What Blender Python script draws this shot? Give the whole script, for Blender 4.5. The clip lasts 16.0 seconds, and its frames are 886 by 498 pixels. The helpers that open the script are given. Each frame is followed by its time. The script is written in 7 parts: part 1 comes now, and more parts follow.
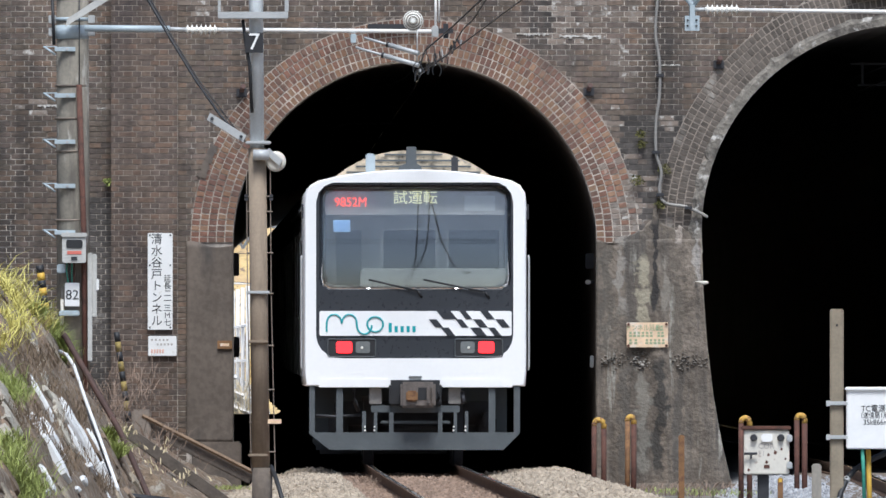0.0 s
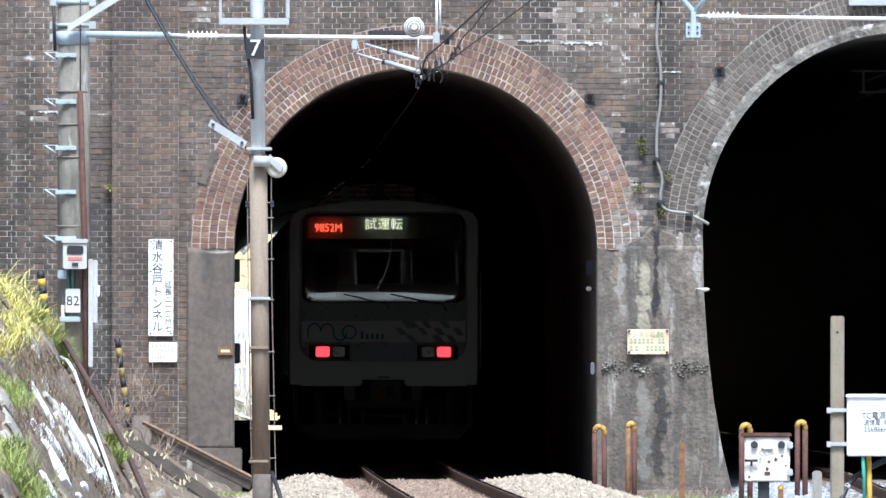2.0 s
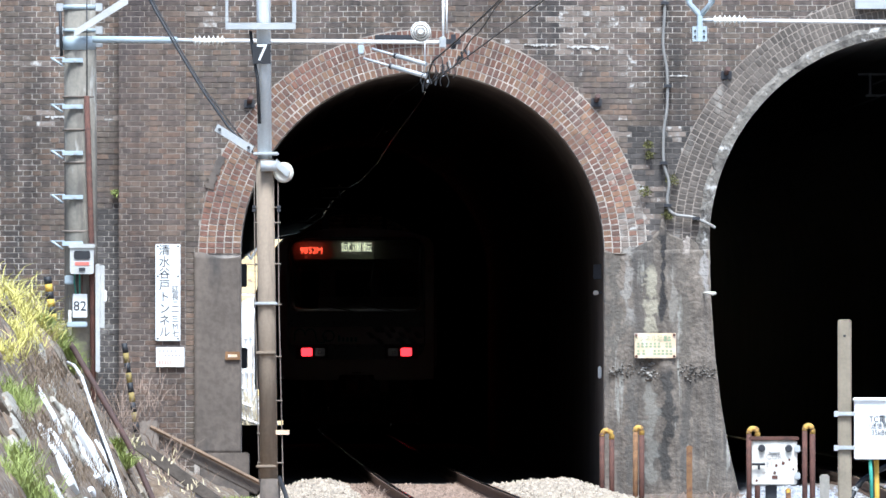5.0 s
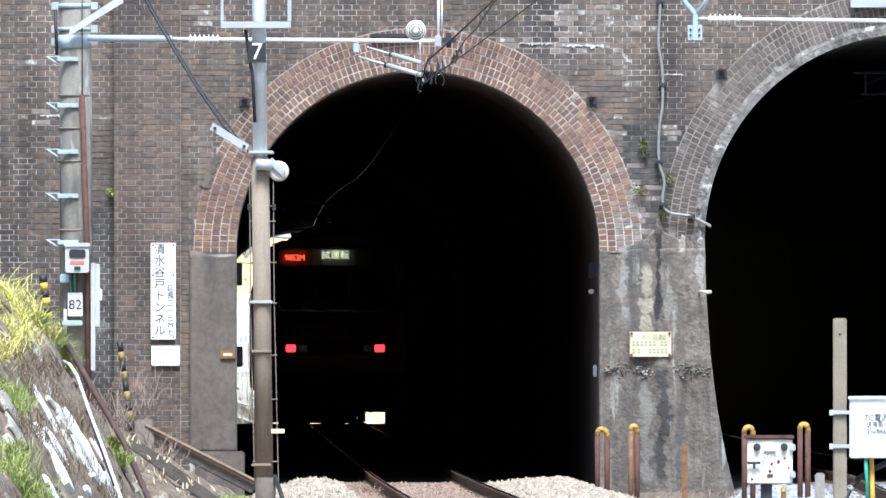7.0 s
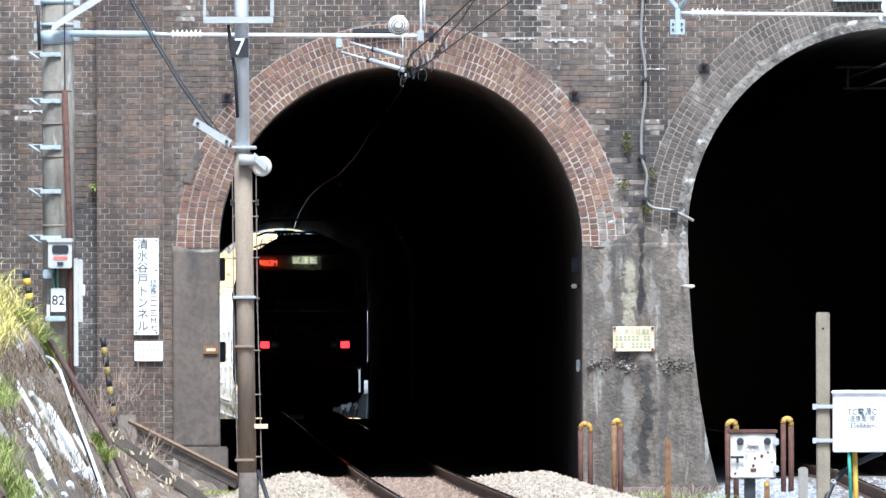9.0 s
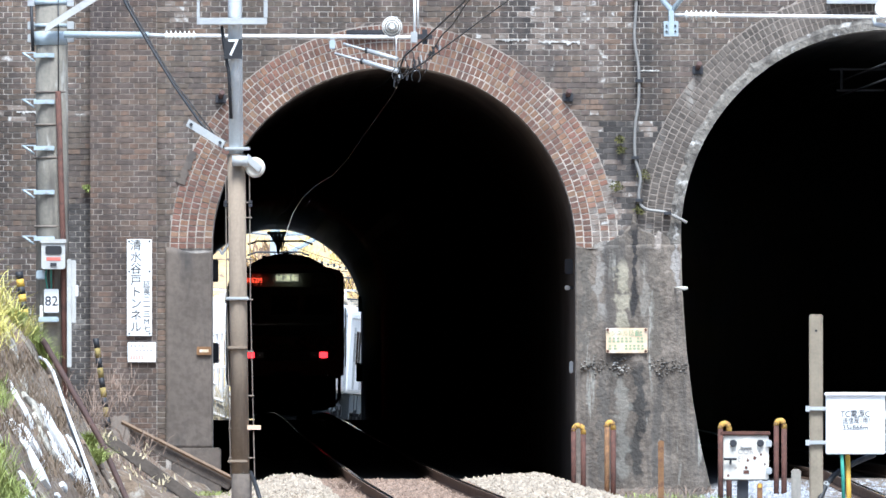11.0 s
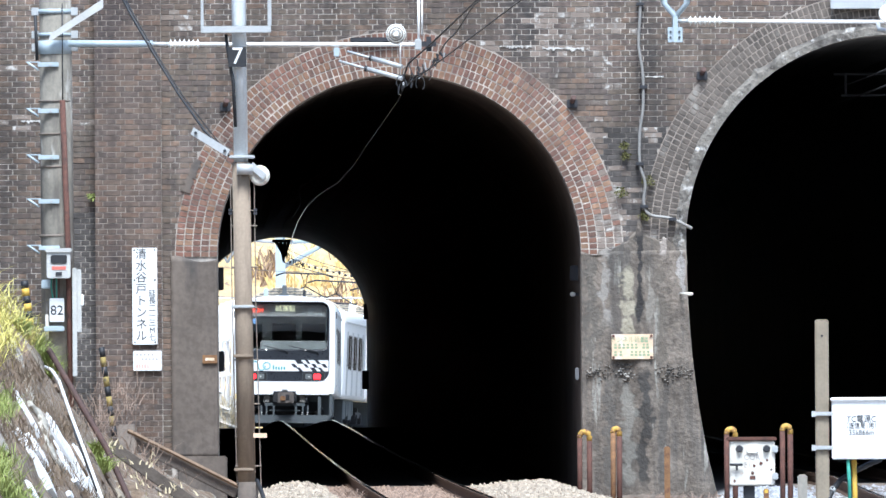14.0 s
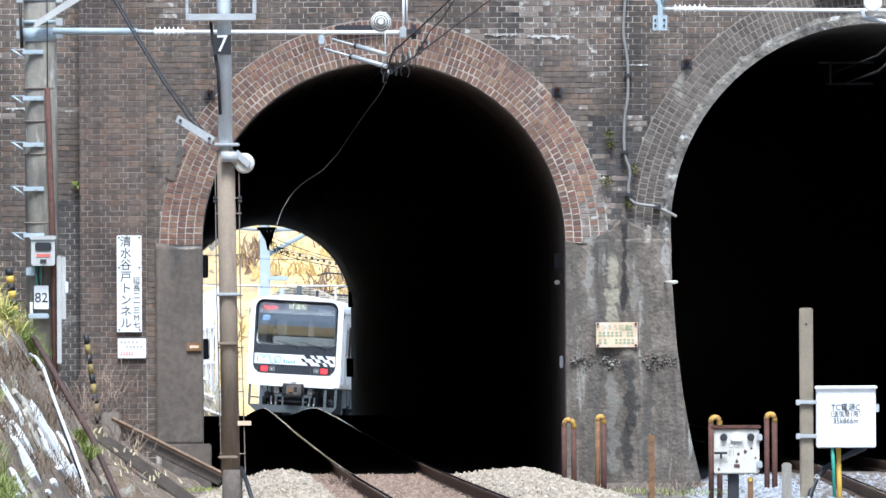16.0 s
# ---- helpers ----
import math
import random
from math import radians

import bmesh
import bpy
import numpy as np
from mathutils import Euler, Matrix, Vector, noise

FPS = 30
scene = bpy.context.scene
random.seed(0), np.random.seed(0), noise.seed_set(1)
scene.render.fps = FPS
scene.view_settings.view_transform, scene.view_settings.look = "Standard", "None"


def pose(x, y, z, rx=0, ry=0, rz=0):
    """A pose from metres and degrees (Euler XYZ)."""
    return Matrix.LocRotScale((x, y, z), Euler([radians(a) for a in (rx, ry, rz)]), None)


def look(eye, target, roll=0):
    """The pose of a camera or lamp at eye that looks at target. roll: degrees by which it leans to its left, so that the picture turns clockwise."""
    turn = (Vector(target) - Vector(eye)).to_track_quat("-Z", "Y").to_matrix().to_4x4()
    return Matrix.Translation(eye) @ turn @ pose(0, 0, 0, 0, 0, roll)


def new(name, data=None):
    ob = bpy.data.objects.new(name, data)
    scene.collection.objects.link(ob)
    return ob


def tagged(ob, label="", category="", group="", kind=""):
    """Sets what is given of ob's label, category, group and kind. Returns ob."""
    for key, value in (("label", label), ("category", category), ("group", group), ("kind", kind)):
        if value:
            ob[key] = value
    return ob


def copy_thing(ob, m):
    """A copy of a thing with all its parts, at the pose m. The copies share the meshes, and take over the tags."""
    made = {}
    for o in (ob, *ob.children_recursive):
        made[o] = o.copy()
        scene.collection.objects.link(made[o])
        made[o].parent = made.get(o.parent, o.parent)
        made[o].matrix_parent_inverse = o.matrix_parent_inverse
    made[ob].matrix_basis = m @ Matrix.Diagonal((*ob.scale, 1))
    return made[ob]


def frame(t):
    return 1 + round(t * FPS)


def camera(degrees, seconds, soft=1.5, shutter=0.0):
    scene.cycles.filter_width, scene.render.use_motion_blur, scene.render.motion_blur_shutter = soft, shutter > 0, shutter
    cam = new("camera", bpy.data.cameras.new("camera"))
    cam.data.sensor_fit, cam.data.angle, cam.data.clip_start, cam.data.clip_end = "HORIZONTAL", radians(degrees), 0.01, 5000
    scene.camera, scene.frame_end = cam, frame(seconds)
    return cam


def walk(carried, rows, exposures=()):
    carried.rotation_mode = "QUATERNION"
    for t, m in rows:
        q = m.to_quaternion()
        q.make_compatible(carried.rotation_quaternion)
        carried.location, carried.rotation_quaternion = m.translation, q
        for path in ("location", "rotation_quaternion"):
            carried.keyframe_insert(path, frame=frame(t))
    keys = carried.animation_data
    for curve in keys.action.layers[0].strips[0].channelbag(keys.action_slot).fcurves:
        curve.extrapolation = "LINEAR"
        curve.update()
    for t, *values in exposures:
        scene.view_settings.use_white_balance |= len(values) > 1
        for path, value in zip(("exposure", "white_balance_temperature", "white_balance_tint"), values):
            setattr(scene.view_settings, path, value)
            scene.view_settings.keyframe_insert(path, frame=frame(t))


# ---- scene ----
# Camera: a long lens on a nearly still hand, 1 m above the rails
cam = camera(3.364, 16.0)
LENS = [  # seconds, tilt, turn, lean
    (0, 90.5129, 0.0000, 0.000),
    (0.5, 90.5291, -0.0131, -0.007),
    (1, 90.5303, -0.0094, -0.005),
    (1.5, 90.5301, 0.0003, 0.033),
    (2, 90.5377, 0.0030, 0.076),
    (2.5, 90.5455, 0.0012, 0.149),
    (3, 90.5453, 0.0107, 0.135),
    (3.5, 90.5457, 0.0325, 0.074),
    (4, 90.5552, 0.0472, -0.014),
    (6.5, 90.5516, 0.0245, -0.053),
    (7, 90.5491, 0.0115, -0.050),
    (7.5, 90.5367, -0.0075, -0.150),
    (8, 90.5204, -0.0177, -0.208),
    (8.5, 90.5180, -0.0270, -0.155),
    (9, 90.5296, -0.0533, -0.153),
    (11.5, 90.5384, -0.0806, -0.059),
    (12, 90.5530, -0.0785, -0.172),
    (12.5, 90.5492, -0.0787, -0.278),
    (13, 90.5435, -0.0648, -0.288),
    (13.5, 90.5518, -0.0494, -0.327),
    (14, 90.5621, -0.0594, -0.365),
    (14.5, 90.5584, -0.0922, -0.343),
    (15, 90.5401, -0.1193, -0.300),
    (15.5, 90.5215, -0.1241, -0.287),
    (16, 90.5159, -0.1178, -0.294),
]
walk(cam, [(t, pose(0, 0, 1.03, rx, 0, rz) @ pose(0, 0, 0, 0, 0, lean)) for t, rx, rz, lean in LENS],
     [(0.0, 0.06, 5750, 6.5), (0.5, 0.38, 5550, 6), (1.0, 0.6, 5400, 4.8), (1.5, 0.75, 5380, 4.8), (2.5, 0.9, 5360, 4.8), (9.0, 0.92, 5360, 4.8), (12.0, 0.87, 5360, 4.8),
      (14.5, 0.76, 5360, 4.8), (16.0, 0.6, 5360, 4.8)])

# Light: bright thin overcast, sun high behind the camera
world = bpy.data.worlds.new("sky")
scene.world = world
world.use_nodes = True
wn = world.node_tree
sky = wn.nodes.new("ShaderNodeTexSky")
sky.sky_type = "NISHITA"
sky.sun_disc = False
sky.sun_elevation, sky.sun_rotation = radians(60), radians(174)
sky.air_density, sky.dust_density = 1.0, 3.0
wn.links.new(sky.outputs[0], wn.nodes["Background"].inputs[0])
wn.nodes["Background"].inputs[1].default_value = 0.115
sun_data = bpy.data.lights.new("sun", "SUN")
sun_data.energy, sun_data.angle, sun_data.color = 3.7, radians(20), (1.0, 0.96, 0.91)
sun = new("sun", sun_data)
sun.matrix_world = look((5.5, -52, 90), (0, 0, 0))


# ---- materials ----
def mat(name, color, rough=0.8, metal=0.0, vary=0.25, scale=3.0, fine=40.0, bump=0.3, island=0.0, random_ob=0.0,
        stain=None, stain_amount=0.0, stain_scale=1.5, stain2=None, stain2_amount=0.0, stain2_scale=1.0, streak=(1, 1, 1), spec=0.5, bump_distance=0.004, palette=(), soft=0.12, grime=0.0):
    """Coarse and fine grain, a stain of its own colour, piece to piece variation and fine relief."""
    m = bpy.data.materials.new(name)
    m.use_nodes = True
    t = m.node_tree
    n, l = t.nodes, t.links
    b = n["Principled BSDF"]
    b.inputs["Metallic"].default_value = metal
    b.inputs["Specular IOR Level"].default_value = spec
    geo = n.new("ShaderNodeNewGeometry")
    tc = n.new("ShaderNodeTexCoord")
    mp = n.new("ShaderNodeMapping")
    mp.inputs["Scale"].default_value = streak
    l.new(tc.outputs["Object"], mp.inputs["Vector"])

    def tex(s, detail=4, plain=True):
        x = n.new("ShaderNodeTexNoise")
        x.inputs["Scale"].default_value = s
        x.inputs["Detail"].default_value = detail
        x.inputs["Roughness"].default_value = 0.5 if plain else 0.62
        l.new(tc.outputs["Object"] if plain else mp.outputs[0], x.inputs["Vector"])
        return x.outputs["Fac"]

    def mix(a, c, f, kind="MIX"):
        x = n.new("ShaderNodeMix")
        x.data_type, x.blend_type = "RGBA", kind
        for value, sock in ((a, x.inputs["A"]), (c, x.inputs["B"]), (f, x.inputs["Factor"])):
            if hasattr(value, "links"):
                l.new(value, sock)
            else:
                sock.default_value = (*value, 1) if isinstance(value, tuple) else value
        return x.outputs["Result"]

    def ramp(v, lo, hi):
        x = n.new("ShaderNodeMapRange")
        x.inputs["From Min"].default_value, x.inputs["From Max"].default_value = lo, hi
        l.new(v, x.inputs["Value"])
        return x.outputs["Result"]

    coarse, grain = tex(scale), tex(fine)
    dark = tuple(c * (1 - vary) for c in color)
    light = tuple(min(1, c * (1 + vary)) for c in color)
    col = mix(dark, light, ramp(coarse, 0.3, 0.7))
    col = mix(col, mix(dark, light, ramp(grain, 0.3, 0.7)), 0.4)
    for amount, source in ((island, geo.outputs["Random Per Island"]), (random_ob, None)):
        if amount:
            if source is None:
                source = n.new("ShaderNodeObjectInfo").outputs["Random"]
            wob = mix(tuple(c * (1 - amount) for c in color), tuple(min(1, c * (1 + amount)) for c in color), source)
            col = mix(col, wob, 0.6)
    if palette:  # piece by piece firing colours
        cr = n.new("ShaderNodeValToRGB")
        cr.color_ramp.interpolation = "CONSTANT"
        while len(cr.color_ramp.elements) < len(palette):
            cr.color_ramp.elements.new(0.5)
        for k, c in enumerate(palette):
            cr.color_ramp.elements[k].position, cr.color_ramp.elements[k].color = k / len(palette), (*c, 1)
        pick = n.new("ShaderNodeObjectInfo").outputs["Random"] if random_ob else geo.outputs["Random Per Island"]
        l.new(pick, cr.inputs[0])
        col = mix(cr.outputs[0], col, 0.45)
    if stain:
        s = ramp(tex(stain_scale, 6, False), 0.62 - stain_amount * 0.3, 0.62 + soft - stain_amount * (0.3 - soft * 0.8))
        col = mix(col, stain, s)
    if stain2:
        s = ramp(tex(stain2_scale, 8, False), 0.60 - stain2_amount * 0.3, 0.66 - stain2_amount * 0.2)
        col = mix(col, stain2, s)
    if grime:  # soot and rain streaks over metres, and blotches within a hand's width
        for size, lo, stretched in ((0.55, 1 - grime, True), (1.7, 1 - grime * 0.7, True), (14.0, 1 - grime * 0.8, False)):
            x = n.new("ShaderNodeMapRange")
            x.inputs["From Min"].default_value, x.inputs["From Max"].default_value = 0.36, 0.60
            x.inputs["To Min"].default_value, x.inputs["To Max"].default_value = lo, 1.12
            l.new(tex(size, 5, not stretched), x.inputs["Value"])
            g = n.new("ShaderNodeCombineColor")
            for k in range(3):
                l.new(x.outputs[0], g.inputs[k])
            col = mix(col, g.outputs[0], 1.0, "MULTIPLY")
    l.new(col, b.inputs["Base Color"])
    rr = n.new("ShaderNodeMapRange")
    rr.inputs["To Min"].default_value, rr.inputs["To Max"].default_value = max(0.02, rough - 0.1), min(1, rough + 0.1)
    l.new(grain, rr.inputs["Value"])
    l.new(rr.outputs[0], b.inputs["Roughness"])
    if bump:
        bp = n.new("ShaderNodeBump")
        bp.inputs["Strength"].default_value, bp.inputs["Distance"].default_value = bump, bump_distance
        l.new(grain, bp.inputs["Height"])
        l.new(bp.outputs[0], b.inputs["Normal"])
    return m


def runs(m, stains):
    """Adds runs of water and lime, each with its own place, width, length and colour, to a wall material."""
    t = m.node_tree
    n, l = t.nodes, t.links
    base = n["Principled BSDF"].inputs["Base Color"]
    col = base.links[0].from_socket
    tc = n.new("ShaderNodeTexCoord")
    sep = n.new("ShaderNodeSeparateXYZ")
    l.new(tc.outputs["Object"], sep.inputs[0])

    def calc(kind, a, b=None):
        x = n.new("ShaderNodeMath")
        x.operation = kind
        for value, sock in ((a, x.inputs[0]), (b, x.inputs[1])):
            if value is None:
                continue
            if hasattr(value, "links"):
                l.new(value, sock)
            else:
                sock.default_value = value
        return x.outputs[0]

    def wobble(scale, detail):
        x = n.new("ShaderNodeTexNoise")
        x.inputs["Scale"].default_value, x.inputs["Detail"].default_value = scale, detail
        l.new(tc.outputs["Object"], x.inputs["Vector"])
        return calc("SUBTRACT", x.outputs["Fac"], 0.5)

    slow, quick = wobble(2.2, 3), wobble(7, 9)
    for x0, lean, w, z0, z1, color, strength in stains:
        off = calc("SUBTRACT", sep.outputs["X"], x0)
        off = calc("ADD", off, calc("MULTIPLY", calc("SUBTRACT", sep.outputs["Z"], z1), lean))
        off = calc("ADD", off, calc("MULTIPLY", slow, w * 2.2))
        off = calc("ADD", calc("ABSOLUTE", off), calc("MULTIPLY", quick, w * 4.5))
        side = n.new("ShaderNodeMapRange")
        side.inputs["From Min"].default_value, side.inputs["From Max"].default_value = w, w * 0.5
        l.new(off, side.inputs["Value"])
        height = calc("ADD", sep.outputs["Z"], calc("MULTIPLY", slow, 0.5))
        low, high = n.new("ShaderNodeMapRange"), n.new("ShaderNodeMapRange")
        for node, a, b in ((low, z0, z0 + 0.12), (high, z1, z1 - 0.12)):
            node.inputs["From Min"].default_value, node.inputs["From Max"].default_value = a, b
            l.new(height, node.inputs["Value"])
        f = calc("MULTIPLY", calc("MULTIPLY", side.outputs[0], low.outputs[0]), calc("MULTIPLY", high.outputs[0], strength))
        x = n.new("ShaderNodeMix")
        x.data_type = "RGBA"
        l.new(col, x.inputs["A"])
        x.inputs["B"].default_value = (*color, 1)
        l.new(f, x.inputs["Factor"])
        col = x.outputs["Result"]
    l.new(col, base)
    return m


def glow(name, color, strength):
    m = bpy.data.materials.new(name)
    m.use_nodes = True
    b = m.node_tree.nodes["Principled BSDF"]
    b.inputs["Base Color"].default_value = (*color, 1)
    b.inputs["Emission Color"].default_value = (*color, 1)
    b.inputs["Emission Strength"].default_value = strength
    b.inputs["Roughness"].default_value = 0.3
    return m


BRICK_BROWN = mat("brown_brick", (0.135, 0.100, 0.080), 0.9, grime=0.32, vary=0.35, scale=0.9, fine=45, island=0.3, stain=(0.062, 0.053, 0.048), stain_amount=0.33, stain_scale=0.8, stain2=(0.50, 0.46, 0.41), stain2_amount=-0.22, stain2_scale=1.6, streak=(1.6, 1, 0.45),
                  palette=((0.154, 0.122, 0.090), (0.118, 0.093, 0.075), (0.170, 0.125, 0.090), (0.098, 0.080, 0.069), (0.139, 0.111, 0.084), (0.206, 0.133, 0.087), (0.129, 0.098, 0.082)))
BRICK_PILASTER = mat("pilaster_brick", (0.125, 0.085, 0.066), 0.9, grime=0.30, vary=0.35, scale=1.2, fine=45, island=0.3, stain=(0.068, 0.052, 0.046), stain_amount=0.36, stain_scale=0.9, streak=(1.4, 1, 0.5),
                     palette=((0.127, 0.094, 0.070), (0.094, 0.075, 0.062), (0.164, 0.104, 0.070), (0.113, 0.088, 0.072), (0.080, 0.069, 0.060), (0.141, 0.104, 0.075)))
BRICK_RED = mat("red_brick", (0.205, 0.118, 0.080), 0.9, grime=0.25, vary=0.3, scale=1.4, fine=45, island=0.3, stain=(0.11, 0.075, 0.062), stain_amount=0.34, stain_scale=1.3, stain2=(0.32, 0.25, 0.20), stain2_amount=-0.25, stain2_scale=2.6, streak=(1.5, 1, 0.5),
                palette=((0.227, 0.104, 0.071), (0.172, 0.086, 0.071), (0.270, 0.147, 0.085), (0.125, 0.076, 0.063), (0.217, 0.118, 0.081), (0.179, 0.094, 0.073), (0.293, 0.182, 0.109), (0.206, 0.094, 0.071)))
BRICK_RED_PIECE = mat("red_brick_piece", (0.19, 0.112, 0.08), 0.9, grime=0.20, vary=0.3, scale=9.0, fine=45, random_ob=0.3,
                      palette=((0.242, 0.120, 0.072), (0.175, 0.090, 0.071), (0.298, 0.171, 0.095), (0.132, 0.082, 0.065), (0.242, 0.140, 0.090), (0.188, 0.100, 0.072), (0.309, 0.200, 0.118), (0.220, 0.106, 0.072)))
BRICK_DARK = mat("dark_brick", (0.092, 0.080, 0.072), 0.9, grime=0.35, vary=0.25, scale=1.0, fine=60, island=0.35, stain=(0.40, 0.37, 0.33), stain_amount=0.12, stain_scale=1.6)
BRICK_RING = mat("brown_grey_brick", (0.135, 0.112, 0.092), 0.9, grime=0.30, vary=0.3, scale=1.6, fine=50, island=0.35, stain=(0.36, 0.33, 0.29), stain_amount=0.14, stain_scale=2.0, streak=(1.5, 1, 0.5))
MORTAR = mat("mortar", (0.47, 0.415, 0.36), 0.95, grime=0.32, vary=0.25, scale=0.8, fine=80, stain=(0.18, 0.152, 0.13), stain_amount=0.45, stain_scale=0.7)
PLASTER_DARK = mat("dark_render", (0.122, 0.098, 0.079), 0.95, grime=0.08, vary=0.14, scale=1.4, fine=14, bump=0.5, stain=(0.075, 0.065, 0.058), stain_amount=0.3, stain_scale=1.6, streak=(1.6, 1, 0.4), bump_distance=0.012)
PIER = runs(mat("streaked_pier_render", (0.158, 0.130, 0.104), 0.95, grime=0.2, vary=0.4, scale=4.0, fine=24, bump=0.6, stain=(0.085, 0.076, 0.067), stain_amount=0.36, stain_scale=1.5, stain2=(0.30, 0.28, 0.24), stain2_amount=-0.02, stain2_scale=2.1,
                streak=(3.0, 1, 0.34), soft=0.14, bump_distance=0.03),
            ((2.10, 0.0, 0.13, 1.45, 2.80, (0.115, 0.102, 0.085), 0.7), (2.28, 0.0, 0.07, 1.9, 3.3, (0.36, 0.33, 0.29), 0.6), (2.42, 0.02, 0.07, 1.5, 3.3, (0.10, 0.086, 0.074), 0.6),
             (2.60, 0.0, 0.085, 1.75, 2.75, (0.36, 0.32, 0.235), 0.85), (2.745, -0.02, 0.045, 1.9, 3.25, (0.030, 0.027, 0.026), 0.95), (2.86, 0.0, 0.05, 1.9, 2.7, (0.30, 0.27, 0.225), 0.6),
             (3.02, 0.0, 0.08, 1.4, 2.75, (0.115, 0.098, 0.078), 0.6), (3.06, 0.0, 0.05, 2.85, 3.45, (0.42, 0.36, 0.31), 0.6), (3.27, 0.0, 0.05, 2.2, 3.1, (0.38, 0.35, 0.32), 0.7),
             (2.775, -0.02, 0.085, -0.20, 1.42, (0.052, 0.047, 0.042), 0.9), (2.57, 0.0, 0.09, -0.2, 1.30, (0.235, 0.218, 0.185), 0.6), (3.10, -0.10, 0.05, -0.2, 1.35, (0.085, 0.075, 0.065), 0.7), (2.33, 0.0, 0.06, -0.2, 1.30, (0.10, 0.09, 0.078), 0.6)))
LIME = mat("lime_lining", (0.21, 0.187, 0.158), 0.95, vary=0.55, scale=6, fine=22, bump=1.0, stain=(0.085, 0.074, 0.064), stain_amount=0.5, stain_scale=3.6, stain2=(0.50, 0.47, 0.43), stain2_amount=0.08, stain2_scale=4.5, bump_distance=0.02)
LINING = mat("sooty_lining", (0.17, 0.138, 0.115), 0.9, vary=0.3, scale=0.6, fine=9, bump=0, spec=0.1)
LINING_WET = mat("damp_sooty_lining", (0.16, 0.145, 0.13), 0.7, vary=0.3, scale=0.6, fine=9, bump=0, spec=0.3)
GRAVEL = mat("pale_ballast", (0.37, 0.305, 0.23), 0.95, vary=0.25, scale=2, fine=30, island=0.45)
GRAVEL_GREY = mat("grey_ballast", (0.33, 0.33, 0.34), 0.95, vary=0.25, scale=2, fine=30, island=0.45)
GRAVEL_BROWN = mat("rusty_ballast", (0.26, 0.18, 0.13), 0.95, vary=0.3, scale=2, fine=30, island=0.4)
BALLAST_DARK = mat("near_black_ballast", (0.05, 0.045, 0.042), 0.95, vary=0.3, scale=2, fine=14, bump=0.8, bump_distance=0.03)
EARTH = mat("earth", (0.165, 0.15, 0.135), 0.95, vary=0.35, scale=1.2, fine=10, bump=0.8, stain=(0.14, 0.14, 0.06), stain_amount=0.3, stain_scale=0.9, bump_distance=0.03)
RAIL_SIDE = mat("rusty_rail", (0.13, 0.085, 0.06), 0.9, spec=0.1, vary=0.3, scale=4, fine=40)
RAIL_TOP = mat("polished_rail", (0.90, 0.88, 0.85), 0.06, metal=1.0, vary=0.1, scale=2, fine=30, bump=0.05)
CONCRETE = mat("concrete", (0.31, 0.28, 0.235), 0.9, vary=0.2, scale=1.2, fine=25, stain=(0.2, 0.185, 0.165), stain_amount=0.25, stain_scale=1.4, streak=(1.5, 1.5, 0.4))
POLE_BROWN = mat("brown_weathered_steel", (0.275, 0.212, 0.152), 0.85, vary=0.2, scale=2.0, fine=30, stain=(0.19, 0.145, 0.105), stain_amount=0.3, stain_scale=2.0, streak=(3, 3, 0.4))
BRICK_LIMED = mat("limed_brick", (0.19, 0.15, 0.122), 0.95, vary=0.3, scale=6, fine=40, island=0.5, stain=(0.34, 0.31, 0.275), stain_amount=0.35, stain_scale=5, stain2=(0.52, 0.49, 0.45), stain2_amount=0.12, stain2_scale=8)
MORTAR_PALE = mat("pale_mortar", (0.47, 0.41, 0.35), 0.95, grime=0.25, vary=0.2, scale=1.0, fine=80, stain=(0.20, 0.165, 0.14), stain_amount=0.45, stain_scale=1.2)
MORTAR_SOOTY = mat("sooty_mortar", (0.135, 0.118, 0.104), 0.95, vary=0.3, scale=1.4, fine=60, stain=(0.30, 0.27, 0.24), stain_amount=0.22, stain_scale=2.6)
MORTAR_DARK = mat("dark_mortar", (0.30, 0.25, 0.21), 0.95, vary=0.3, scale=1.0, fine=80, stain=(0.36, 0.31, 0.27), stain_amount=0.05, stain_scale=1.0)
CONCRETE_OLD = mat("old_concrete", (0.225, 0.185, 0.15), 0.95, vary=0.28, scale=2.0, fine=22, bump=0.6, stain=(0.12, 0.10, 0.085), stain_amount=0.35, stain_scale=2.0, bump_distance=0.01)
CONCRETE_PALE = mat("pale_concrete", (0.78, 0.75, 0.71), 0.9, vary=0.12, scale=0.4, fine=8)
STEEL = mat("galvanised_steel", (0.46, 0.465, 0.46), 0.5, metal=0.15, vary=0.15, scale=5, fine=50, bump=0.1)
STEEL_BLUE = mat("pale_blue_steel", (0.42, 0.48, 0.51), 0.55, metal=0.1, vary=0.12, scale=4, fine=40, bump=0.1)
STEEL_PALE = mat("pale_galvanised_steel", (0.66, 0.68, 0.68), 0.5, metal=0.1, vary=0.14, scale=5, fine=50, bump=0.1, stain=(0.42, 0.41, 0.38), stain_amount=0.1, stain_scale=3.0, streak=(3, 3, 0.4))
MAST = mat("weathered_mast_concrete", (0.255, 0.228, 0.185), 0.92, vary=0.3, scale=3.0, fine=25, bump=0.5, stain=(0.145, 0.128, 0.108), stain_amount=0.42, stain_scale=2.6, stain2=(0.42, 0.39, 0.34), stain2_amount=0.0, stain2_scale=3.0, streak=(2.2, 2.2, 0.45))
RUST_DARK = mat("dark_rusted_steel", (0.070, 0.040, 0.034), 0.8, vary=0.35, scale=5, fine=45, stain=(0.11, 0.055, 0.04), stain_amount=0.2, stain_scale=5)
